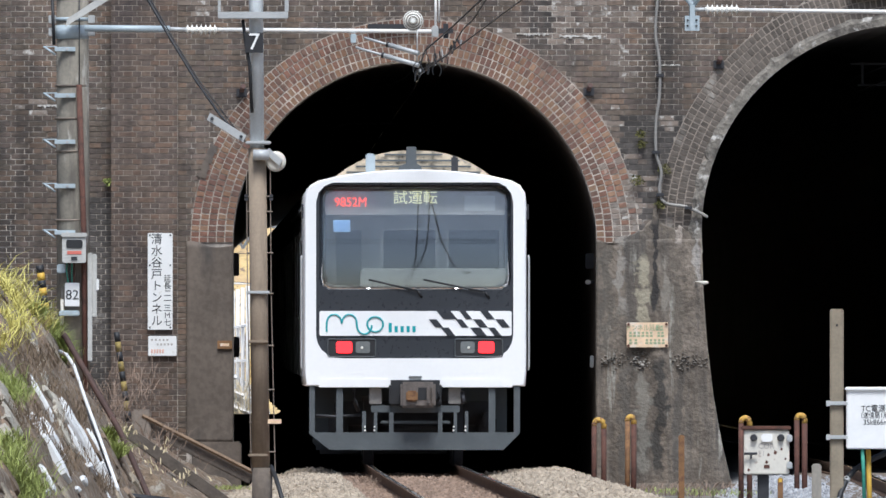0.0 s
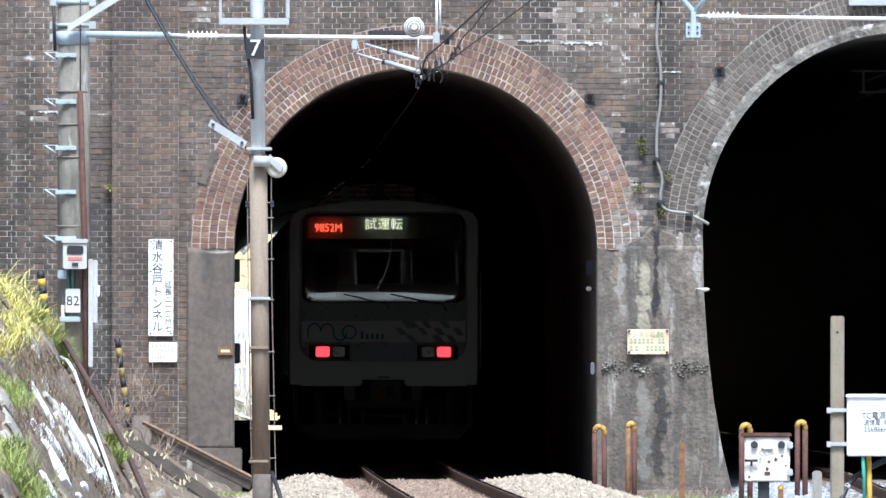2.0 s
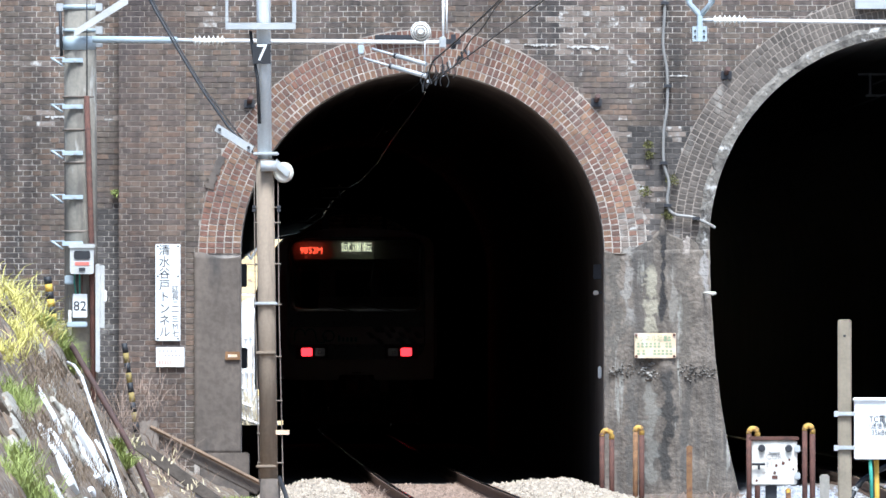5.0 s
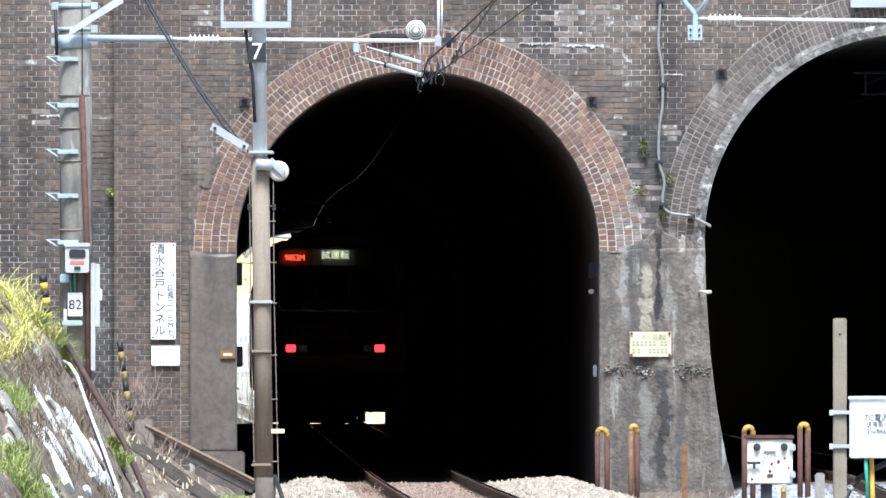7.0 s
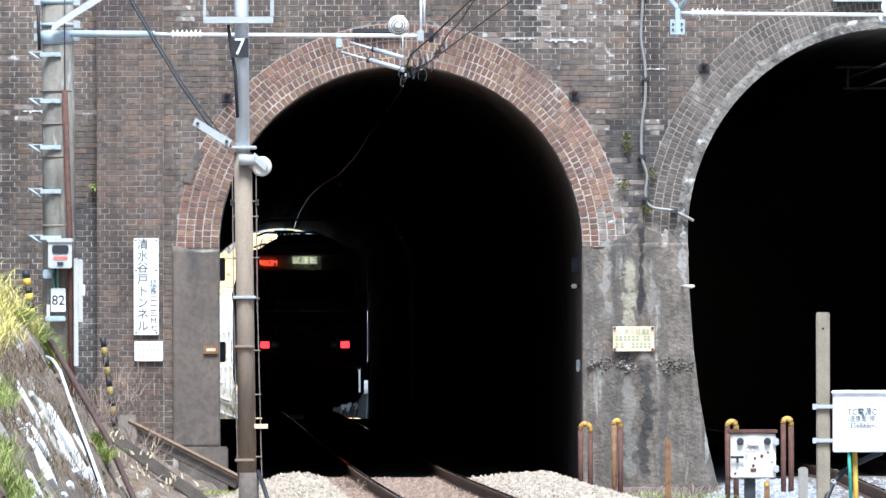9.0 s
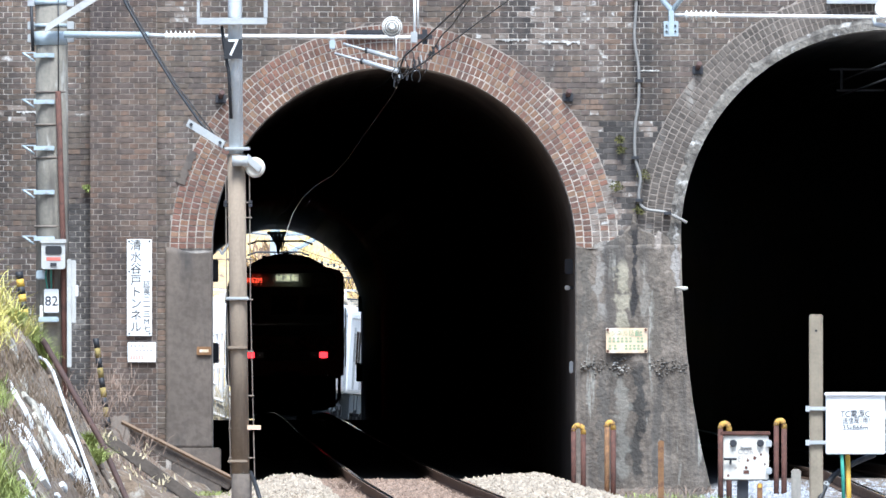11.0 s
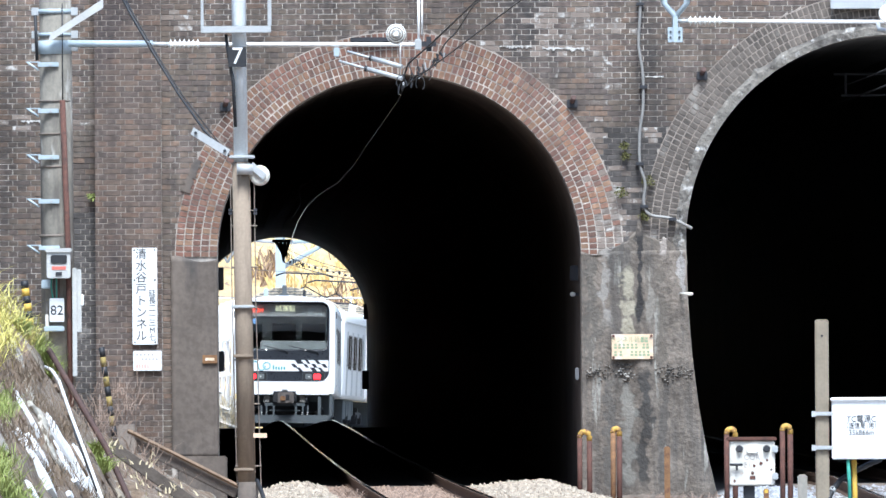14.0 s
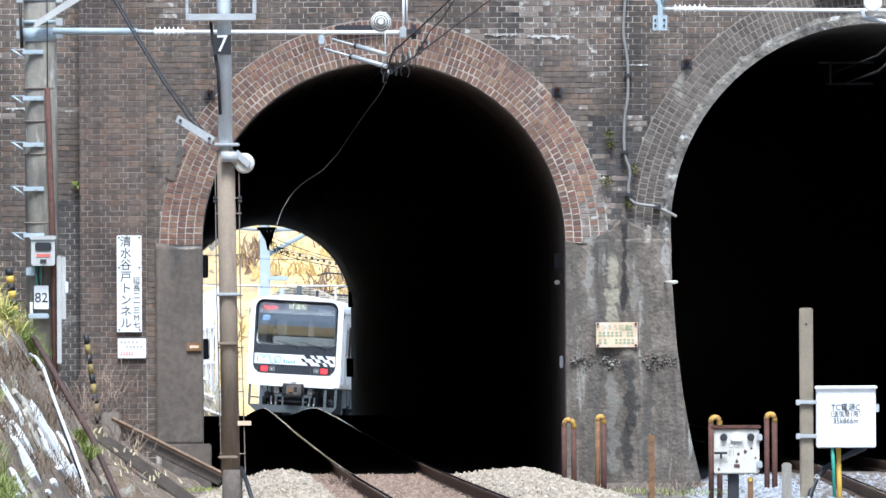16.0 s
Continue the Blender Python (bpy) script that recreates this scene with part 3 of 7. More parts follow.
def body_outline():
    """Car body section: upright sides, rounded shoulders, a flat arch of a roof."""
    out = [(-1.39, 1.0), (1.39, 1.0), (1.40, 1.2), (1.40, 3.34)]
    for k in range(1, 7):
        a = radians(12 + 58 * k / 6)
        out.append((1.15 + 0.25 * math.cos(a), 3.365 + 0.235 * math.sin(a)))
    for k in range(1, 12):
        x = 1.18 * (1 - 2 * k / 12)
        out.append((x, 3.605 + 0.126 * (1 - (x / 1.2) ** 2)))
    for k in range(6, 0, -1):
        a = radians(12 + 58 * k / 6)
        out.append((-1.15 - 0.25 * math.cos(a), 3.365 + 0.235 * math.sin(a)))
    return out + [(-1.40, 3.34), (-1.40, 1.2)]


def rings(name, loops, material, parent, cap_first=False, cap_last=True, smooth=True, label=""):
    k, verts, faces = len(loops[0][1]), [], []
    for y, lp in loops:
        verts += [(x, y, z) for x, z in lp]
    for i in range(len(loops) - 1):
        for j in range(k):
            a, b = i * k + j, i * k + (j + 1) % k
            faces.append((a, b, b + k, a + k))
    if cap_first:
        faces.append(tuple(range(k - 1, -1, -1)))
    if cap_last:
        faces.append(tuple(range((len(loops) - 1) * k, len(loops) * k)))
    return raw(name, verts, faces, material, parent, label, smooth)


ANG = [2 * math.pi * (k + 0.5) / 96 for k in range(96)]
MASK = rounded(-1.249, 1.235, 1.352, 3.655, (0.29, 0.20))


def arched(outline, rise):
    """Lifts the upper half to a shallow arch."""
    w = max(x for x, z in outline)
    top = max(z for x, z in outline)
    return [(x, z - rise * (x / w) ** 2 if z > top - 0.4 else z) for x, z in outline]


def wheelset(parent, y):
    for s in (-1, 1):
        bm = bmesh.new()
        tube(bm, [(s * 0.50, y, 0.43), (s * 0.53, y, 0.43), (s * 0.53, y, 0.43), (s * 0.63, y, 0.43)], [0.455, 0.455, 0.43, 0.43], 24)
        part("wheel", bm, STEEL_DARK, parent)
    part("axle", tubes((((-0.8, y, 0.43), (0.8, y, 0.43)), 0.07)), STEEL_DARK, parent)


def bogie(car, y):
    bg = part("bogie", boxes((-1.02, -0.88, y - 1.5, y + 1.5, 0.48, 0.66), (0.88, 1.02, y - 1.5, y + 1.5, 0.48, 0.66), (-1.0, 1.0, y - 0.2, y + 0.2, 0.5, 0.8),
                             (-1.06, -0.84, y - 1.2, y - 0.9, 0.3, 0.6), (0.84, 1.06, y - 1.2, y - 0.9, 0.3, 0.6),
                             (-1.06, -0.84, y + 0.9, y + 1.2, 0.3, 0.6), (0.84, 1.06, y + 0.9, y + 1.2, 0.3, 0.6), bevel=0.02), STEEL_DARK, car)
    wheelset(bg, y - 1.05)
    wheelset(bg, y + 1.05)


def sides(car):
    """Doors and windows of both flanks, framed and slightly recessed."""
    for s in (-1, 1):
        x = s * 1.40
        a, b = min(x - s * 0.01, x + s * 0.006), max(x - s * 0.01, x + s * 0.006)
        for k in range(4):
            yc = 2.9 + 4.55 * k
            d = part("side_door", boxes((a, b, yc - 0.65, yc - 0.012, 1.12, 2.98), (a, b, yc + 0.012, yc + 0.65, 1.12, 2.98), bevel=0.003), TRAIN_SILVER, car)
            x2 = x + s * 0.009
            part("pane", boxes((min(x, x2), max(x, x2), yc - 0.52, yc - 0.12, 1.95, 2.80), (min(x, x2), max(x, x2), yc + 0.12, yc + 0.52, 1.95, 2.80)), TRAIN_BLACK, d)
            if k < 3:
                w = part("side_window", boxes((min(x, x2), max(x, x2), yc + 0.95, yc + 3.60, 1.88, 2.86), bevel=0.003), WINDOW_TINT, car)
                x3 = x + s * 0.016
                part("window_frame", boxes((min(x, x3), max(x, x3), yc + 2.2, yc + 2.3, 1.86, 2.88), (min(x, x3), max(x, x3), yc + 0.93, yc + 3.62, 2.86, 2.89),
                                           (min(x, x3), max(x, x3), yc + 0.93, yc + 3.62, 1.85, 1.88)), TRAIN_SILVER, w)
        part("gutter", boxes((min(x, x + s * 0.03), max(x, x + s * 0.03), 0.3, 19.3, 3.22, 3.26)), TRAIN_SILVER, car)


def roof_unit(car, y0, y1, top, name="air_conditioner"):
    out = [(-0.98, 3.50), (0.98, 3.50), (0.99, 3.66)] + [(0.99 - 1.98 * k / 14, 3.66 + (top - 3.66) * (1 - abs(2 * k / 14 - 1) ** 2.4)) for k in range(1, 14)] + [(-0.99, 3.66)]
    u = part(name, shape(out, y0, y1), ROOF_UNIT, car)
    for k in range(4):
        z = 3.70 + k * 0.075
        w = 0.99 * max(0.02, 1 - (z + 0.02 - 3.66) / (top - 3.66)) ** 0.42 - 0.06
        part("louvre", boxes((-w, w, y0 - 0.02, y0, z, z + 0.022)), TRAIN_GREY, u)


def underfloor(car):
    for y0, y1, z0 in ((5.2, 7.4, 0.42), (7.8, 9.4, 0.5), (9.7, 12.6, 0.4), (12.9, 14.0, 0.52), (4.6, 5.1, 0.22)):
        part("equipment_box", boxes((-1.25, 1.25, y0, y1, z0, 0.98), bevel=0.02), TRAIN_GREY, car)
    # added low box that blocks the far daylight under the car's left side
    part("air_tank", boxes((-1.2, 0.55, 6.0, 7.0, 0.10, 0.40), bevel=0.05), TRAIN_GREY, car)


def plain_car(m):
    car = thing("train_car", "white and silver commuter train car with four doors a side", "train car", m, group="train")
    out = ray_loop(body_outline(), 0, 2.3, ANG)
    small = [(x * 0.97, 2.3 + (z - 2.3) * 0.97) for x, z in out]
    rings("body", [(0.05, small), (0.12, out), (19.4, out), (19.47, small)], TRAIN_WHITE, car, cap_first=True)
    part("gangway", boxes((-0.55, 0.55, -0.28, 0.06, 1.1, 3.1), bevel=0.04), BLACK, car)
    sides(car)
    underfloor(car)
    bogie(car, 2.9)
    bogie(car, 16.6)
    roof_unit(car, 8.2, 11.6, 4.02)
    return car


def pantograph(car, y):
    p = part("pantograph", tubes((((-0.75, y - 0.9, 3.98), (0.75, y - 0.9, 3.98)), 0.025), (((-0.6, y - 0.9, 3.98), (0, y + 0.6, 4.28), (-0.1, y - 0.4, 4.62)), 0.022),
                                 (((0.6, y - 0.9, 3.98), (0, y + 0.6, 4.28), (0.1, y - 0.4, 4.62)), 0.022), (((-0.5, y + 0.9, 3.98), (0.5, y + 0.9, 3.98)), 0.025)), STEEL_DARK, car)
    part("contact_strip", tubes((((-0.85, y - 0.4, 4.56), (-0.6, y - 0.4, 4.65), (0.6, y - 0.4, 4.65), (0.85, y - 0.4, 4.56)), 0.025)), STEEL_DARK, p)
    for x in (-0.55, 0.55):
        for o in (-0.9, 0.9):
            part("insulator", boxes((x - 0.05, x + 0.05, y + o - 0.05, y + o + 0.05, 3.60, 3.98)), PORCELAIN, p)


def curved_glass(loop, car):
    """A windscreen that leans back more and more towards its top."""
    verts, faces, k = [], [], len(loop)
    lap = [i / 12 for i in range(1, 13)]
    for d, order in ((0.0, lap), (0.008, list(reversed(lap)))):
        for s in order:
            for x, z in loop:
                xx, zz = x * s, 2.9 + (z - 2.9) * s
                verts.append((xx, 0.032 + d + 0.082 * max(0.0, zz - 2.08) ** 2, zz))
    n = len(lap) * 2
    for i in range(n - 1):
        for j in range(k):
            a, b = i * k + j, i * k + (j + 1) % k
            faces.append((a, b, b + k, a + k))
    faces += [tuple(range(k - 1, -1, -1)), tuple(range((n - 1) * k, n * k))]
    return raw("windscreen", verts, faces, GLASS, car, "wide clear windscreen", True)


def cab_car():
    car = thing("train_cab_car", "white test train cab car with black front, lit red tail lamps", "train car", group="train")
    out = ray_loop(body_outline(), 0, 2.3, ANG)
    hole = ray_loop(arched(MASK, 0.125), 0, 2.3, ANG)
    lip = [(x * 0.985, 2.3 + (z - 2.3) * 0.988) for x, z in out]
    rings("body", [(0.035, hole), (0.0, hole), (0.0, lip), (0.05, out), (19.4, out)], TRAIN_WHITE, car)
    for ob in car.children:
        for p in ob.data.polygons:
            p.use_smooth = len(p.vertices) == 4 and abs(p.normal.y) < 0.5
    # black front panel round the windscreen
    glass = ray_loop(arched(rounded(-1.207, 1.207, 2.216, 3.625, 0.12), 0.110), 0, 2.9, ANG)
    panel_hole = [(x, z) for x, z in glass]
    mask2 = ray_loop(arched(MASK, 0.125), 0, 2.9, ANG)
    pv = rings("front_panel", [(0.03, mask2), (0.03, panel_hole), (0.21, panel_hole)], TRAIN_BLACK, car, cap_last=False, smooth=False, label="glossy black front panel")
    gl = curved_glass(glass, car)
    gl.visible_shadow = False
    # destination box behind the glass
    db = part("destination_box", boxes((-1.16, 1.16, 0.22, 0.40, 3.165, 3.50)), ROOF_GREY, car, "grey destination display box")
    letters("train_number", "9852M", 0.165, LED_RED, db, pose(-0.811, 0.215, 3.318), label="red dot-matrix digits", stretch=0.9)
    letters("destination_text", "試運転", 0.185, LED_YELLOW, db, pose(0.004, 0.215, 3.368), label="lit destination characters", stretch=1.02)
    part("blank_display", boxes((0.626, 1.009, 0.214, 0.22, 3.214, 3.405)), CAB, db)
    part("blue_card", boxes((-1.030, -0.818, 0.12, 0.126, 2.945, 3.093)), PALE_BLUE, car, "small blue card behind the windscreen")
    # cab: desk, rear wall with windows
    part("cab_floor", boxes((-1.34, 1.34, 0.1, 1.7, 1.1, 1.16)), CAB, car)
    part("driving_desk", boxes((-0.690, 1.32, 0.18, 0.62, 1.2, 2.485), (-1.32, -0.796, 0.12, 0.4, 1.2, 2.244), bevel=0.03), DESK, car)
    fr = boxes((-1.36, 1.36, 1.70, 1.76, 1.16, 2.30), (-1.36, 1.36, 1.70, 1.76, 2.98, 3.5), (-1.36, -0.98, 1.70, 1.76, 2.3, 2.98), (-0.66, -0.42, 1.70, 1.76, 2.3, 2.98),
               (0.30, 0.42, 1.70, 1.76, 2.3, 2.98), (1.12, 1.36, 1.70, 1.76, 2.3, 2.98))
    cw = part("cab_rear_wall", fr, CAB, car)
    part("window_frame", boxes((-0.42, -0.38, 1.66, 1.70, 2.28, 3.0), (0.28, 0.32, 1.66, 1.70, 2.28, 3.0), (-0.42, 0.32, 1.66, 1.70, 2.98, 3.01), (-0.42, 0.32, 1.66, 1.70, 2.26, 2.30),
                               (0.42, 0.45, 1.66, 1.70, 2.28, 3.0), (1.09, 1.13, 1.66, 1.70, 2.28, 3.0)), TRAIN_SILVER, cw)
    part("saloon_floor", boxes((-1.34, 1.34, 1.76, 19.2, 1.1, 1.16)), BLACK, car)
    # wipers
    for a, b in (((-0.584, 2.343), (0.032, 2.201)), ((0.103, 2.343), (0.881, 2.187))):
        part("wiper", tubes((((a[0], 0.015, a[1]), (b[0], 0.0, b[1])), 0.012), (((b[0], 0.0, b[1]), (b[0] + 0.05, 0.03, b[1] - 0.08)), 0.016)), BLACK, car)
    # white band with the name in plain strokes and slanted checks
    bz0, bz1 = 1.635, 1.947
    band = part("name_band", shape(rounded(-1.207, 1.214, bz0, bz1, 0.025), 0.012, 0.03), TRAIN_WHITE, car, "white band with teal name and black checks")

    wave = []
    for c, flip in ((0.115, 1), (0.305, 1), (0.495, -1)):
        wave += [(-1.136 + c - 0.095 * math.cos(radians(a)), 0.008, bz0 + (0.155 if flip > 0 else 0.135) + flip * 0.115 * math.sin(radians(a))) for a in range(0, 181, 20)]
    part("name_stroke", tubes(([(-1.116, 0.008, bz0 + 0.05)] + wave, 0.0125), sides=6), TEAL, band)
    part("name_ring", tubes(([(-0.505 + 0.10 * math.cos(radians(a)), 0.008, bz0 + 0.145 + 0.095 * math.sin(radians(a))) for a in range(0, 361, 20)], 0.0125), sides=6), TEAL, band)
    for k in range(5):
        part("name_bar", boxes((-0.335 + 0.075 * k, -0.295 + 0.075 * k, 0.006, 0.0125, bz0 + 0.045, bz0 + 0.052 + (0.07 if k else 0.11))), TEAL, band)
    rows = (1.947, 1.843, 1.739, 1.635)
    for row, cells in enumerate((((0.272, 0.446), (0.556, 0.634), (0.820, 0.917)), ((0.168, 0.268), (0.505, 0.586), (0.730, 0.830), (1.010, 1.110)), ((0.321, 0.420), (0.690, 0.815), (0.917, 1.002)))):
        for xa, xb in cells:
            part("check", shape([(xa + 0.085, rows[row + 1]), (xb + 0.085, rows[row + 1]), (xb, rows[row]), (xa, rows[row])], 0.006, 0.0125), TRAIN_BLACK, band)
    # lamps
    for s in (-1, 1):
        lx = s * 0.80
        lu = part("lamp_unit", shape(rounded(lx - 0.30, lx + 0.30, 1.373, 1.593, 0.02), 0.0, 0.032), BLACK, car, "dark lamp housing")
        part("tail_lamp", shape(rounded(s * 0.895 - 0.10, s * 0.895 + 0.10, 1.416, 1.564, 0.03), -0.012, 0.0), TAIL, lu, "lit red tail lamp")
        part("head_lamp", shape(rounded(s * 0.66 - 0.09, s * 0.66 + 0.09, 1.416, 1.564, 0.03), -0.010, 0.0), LENS_GREY, lu, "unlit grey head lamp")
        # white disc paints the bright reflection point in the unlit lamp glass
        part("bulb", tubes((((s * 0.672, -0.018, 1.485), (s * 0.672, -0.009, 1.485)), [0.012, 0.020]), sides=10), PORCELAIN, lu)
        rim = rounded(lx - 0.30, lx + 0.30, 1.373, 1.593, 0.02)
        part("bezel", tubes(([(x, -0.004, z) for x, z in rim + rim[:1]], 0.007), sides=6), TRAIN_GREY, lu)
        part("handrail", tubes((((s * 1.425, 0.12, 1.2), (s * 1.435, 0.12, 1.25), (s * 1.435, 0.12, 2.6), (s * 1.425, 0.12, 2.65)), 0.012)), STEEL, car)
        part("lifting_lug", boxes((s * 0.50 - 0.08, s * 0.50 + 0.08, 0.10, 0.18, 0.772, 1.005), bevel=0.01), CONDUIT, car)
        part("side_panel", boxes((s * 1.42 - 0.012, s * 1.42 + 0.012, 0.06, 0.12, 3.108, 3.292)), STEEL_DARK, car)
    # lower lip, coupler, deflector
    part("lower_lip", boxes((-1.214, -0.335, -0.008, 0.25, 0.985, 1.092), bevel=0.004), TRAIN_WHITE, car)
    part("lower_lip", boxes((0.335, 1.221, -0.008, 0.25, 0.985, 1.092), bevel=0.004), TRAIN_WHITE, car)
    # solid black block stands for the shade in the coupler opening
    part("coupler_recess", boxes((-0.330, 0.330, -0.012, 0.3, 0.76, 1.098), bevel=0.02), BLACK, car, "black block for the shaded recess round the coupler")
    part("step", boxes((-0.08, 0.08, -0.03, 0.02, 1.108, 1.126)), TRAIN_GREY, car)
    for x in (-0.633, -0.513, 0.484, 0.633):
        for z in (0.445, 0.490):
            part("reflector_stud", boxes((x - 0.011, x + 0.011, 0.0, 0.03, z - 0.010, z + 0.010)), PORCELAIN, car)
    cp = part("coupler", boxes((-0.188, 0.251, -0.32, 0.5, 0.729, 1.055), bevel=0.03), COUPLER, car, "rusty brown automatic coupler")
    part("coupler_knuckle", boxes((-0.120, 0.025, -0.37, -0.32, 0.810, 0.945), bevel=0.02), RUST_LIGHT, cp)
    for xa, xb in ((0.138, 0.173), (0.202, 0.223)):
        part("coupler_jaw", boxes((xa, xb, -0.40, -0.32, 0.786, 0.998), bevel=0.008), COUPLER, cp)
    # thin black plate paints the dark inside of the coupler jaw
    part("coupler_pocket", boxes((0.032, 0.138, -0.325, -0.32, 0.828, 0.984)), BLACK, cp)
    for run, r in ((((0.287, 0.0, 0.956), (0.294, -0.1, 0.849), (0.265, 0.1, 0.800)), 0.02), (((0.598, 0.1, 0.927), (0.612, 0.05, 0.786)), 0.03),
                   (((-0.775, 0.1, 0.956), (-0.761, 0.0, 0.800), (-0.718, 0.15, 0.701)), 0.03), (((-1.256, 0.1, 0.630), (-0.973, 0.1, 0.616), (-0.690, 0.2, 0.637)), 0.02)):
        part("hose", tubes((run, r)), STEEL_DARK, car)
    de = part("obstacle_deflector", shape([(-1.079, 0.198), (1.108, 0.198), (1.313, 0.403), (1.313, 0.481), (1.235, 0.418), (-1.256, 0.418), (-1.334, 0.481), (-1.334, 0.403)], 0.02, 0.07),
              TRAIN_GREY, car, "grey painted steel obstacle deflector")
    for x1, x2, z2 in ((-1.334, -1.264, 1.005), (-0.995, -0.910, 1.005), (0.924, 1.009, 1.005), (1.242, 1.320, 1.005), (-0.329, -0.273, 0.672), (0.287, 0.343, 0.672), (-0.669, -0.619, 0.687), (-0.520, -0.478, 0.687), (0.485, 0.527, 0.687), (0.626, 0.669, 0.687)):
        part("stay", boxes((x1, x2, 0.03, 0.09, 0.411, z2), bevel=0.005), TRAIN_GREY, de)
    part("cross_beam", boxes((-0.556, 0.563, 0.1, 0.2, 0.665, 0.757), (-0.435, 0.442, 0.15, 0.2, 0.524, 0.566), bevel=0.01), TRAIN_GREY, de)
    sides(car)
    underfloor(car)
    bogie(car, 2.9)
    bogie(car, 16.6)
    # roof
    roof_unit(car, 1.6, 4.4, 3.99)
    part("antenna", boxes((-0.612, -0.492, 1.0, 1.2, 3.64, 3.943), bevel=0.02), STEEL_BLUE, car)
    part("horn_box", shape([(-0.209, 3.68), (0.103, 3.68), (0.088, 3.787), (0.032, 3.815), (0.025, 4.028), (-0.096, 4.028), (-0.103, 3.815), (-0.188, 3.787)], 0.9, 1.3), TRAIN_GREY, car)
    part("antenna", boxes((0.471, 0.556, 1.0, 1.1, 3.62, 3.914), bevel=0.02), STEEL_DARK, car)
    return car


def car_pose(y):
    """A car stands on the track with its near end at y."""
    dx, dz = track_x(y + 19) - track_x(y), rail_z(y + 19) - rail_z(y)
    return pose(track_x(y), y, rail_z(y), math.degrees(math.atan(dz / 19)), cant(y + 2), -math.degrees(math.atan(dx / 19)))


CARS = [cab_car()]
CARS.append(plain_car(pose(0, 0, 0)))
pantograph(CARS[1], 5.0)
for k in range(5):
    CARS.append(copy_thing(CARS[1], pose(0, 30 + 20 * k, 0)))
SPEED = 16.35


def motions():
    for k, car in enumerate(CARS):
        walk(car, [(t / 2, car_pose(190.0 + 20.0 * k + SPEED * t / 2)) for t in range(33)])


# ---- fittings of the portal ----
def half(r, cz, z):
    return math.sqrt(max(0.0, r * r - (z - cz) ** 2))


def pilaster_core():
    ob = part("pilaster", boxes((-4.258, -3.422, FACE - 0.20, FACE, -0.6, 8.9)), MORTAR_DARK)
    return tagged(ob, "projecting dark brick pilaster beside the arch", "pilaster", kind="structure")


PILASTER = pilaster_core()


def relief(name, left, right, z0, z1, cols, rows, y, amount, ribs, material, label, category, seed):
    """An uneven rendered face between two edges given as functions of height, with returns to the wall."""
    verts, faces = [], []
    for j in range(rows + 1):
        z = z0 + (z1 - z0) * j / rows
        a, b = left(z), right(z)
        for i in range(cols + 1):
            u = i / cols
            x = a + (b - a) * u
            zz = z + (0.10 * noise.noise(Vector((x * 2.5, seed, 0))) if j == rows else 0)
            d = amount * noise.fractal(Vector((x * 1.6, seed, z * 0.9)), 1.0, 2.0, 5) + ribs * math.sin(u * 19 + 1.5 * noise.noise(Vector((u * 3, z * 0.5, seed))))
            edge = min(u, 1 - u) * 12
            verts.append((x, y + d * min(1, edge), zz))
    w = cols + 1
    for j in range(rows):
        for i in range(cols):
            faces.append((j * w + i, j * w + i + 1, (j + 1) * w + i + 1, (j + 1) * w + i))
    rim = [i for i in range(w)] + [j * w + cols for j in range(1, rows + 1)] + [rows * w + i for i in range(cols - 1, -1, -1)] + [j * w for j in range(rows - 1, 0, -1)]
    base = len(verts)
    for i in rim:
        verts.append((verts[i][0], FACE + 0.02, verts[i][2]))
    k = len(rim)
    for i in range(k):
        faces.append((rim[(i + 1) % k], rim[i], base + i, base + (i + 1) % k))
    ob = raw(name, verts, faces, material, smooth=True)
    for p in list(ob.data.polygons)[-k:]:
        p.use_smooth = False
    return tagged(ob, label, category, kind="structure")


def flare_x(z):
    pts = list(FLARE)
    for (xa, za), (xb, zb) in zip(pts, pts[1:]):
        if z <= zb:
            return xa + (xb - xa) * max(0, (z - za)) / (zb - za)
    return pts[-1][0]


relief("pier_middle", lambda z: AX + AR - 0.004, lambda z: flare_x(z) + 0.004, -0.5, 2.883, 60, 90, FACE - 0.075, 0.06, 0.022, PIER, "grey cement-rendered pier streaked with water stains", "pier", 3.1)
relief("pier_side", lambda z: -3.299, lambda z: AX - AR + 0.004, 0.282, 2.832, 14, 50, FACE - 0.05, 0.008, 0.0, PLASTER_DARK, "dark rendered pier under the red brick arch", "pier", 8.4)
tagged(part("pier_plinth", boxes((-3.226, -2.594, FACE - 0.25, FACE + 0.5, -0.6, 0.289), bevel=0.02), PLASTER_DARK), "dark stone plinth of the pier", "plinth", kind="structure")
tagged(part("pier_footing", boxes((2.020, 3.793, FACE - 0.28, FACE + 0.3, -0.6, -0.249), bevel=0.03), CONCRETE_OLD), "low concrete footing of the pier", "footing", kind="structure")


def spandrel_left(z):
    return AX + half(ARO - 0.34 * max(0.0, 1 - (z - 2.85) / 0.75), AZ, z) + 0.06 * noise.noise(Vector((z * 4, 7, 0)))


def spandrel_right(z):
    return BX - half(BR + 0.10 + 0.30 * max(0.0, (z - 2.9) / 0.6), BZ, max(z, BZ)) + 0.05 * noise.noise(Vector((z * 5, 2, 0)))


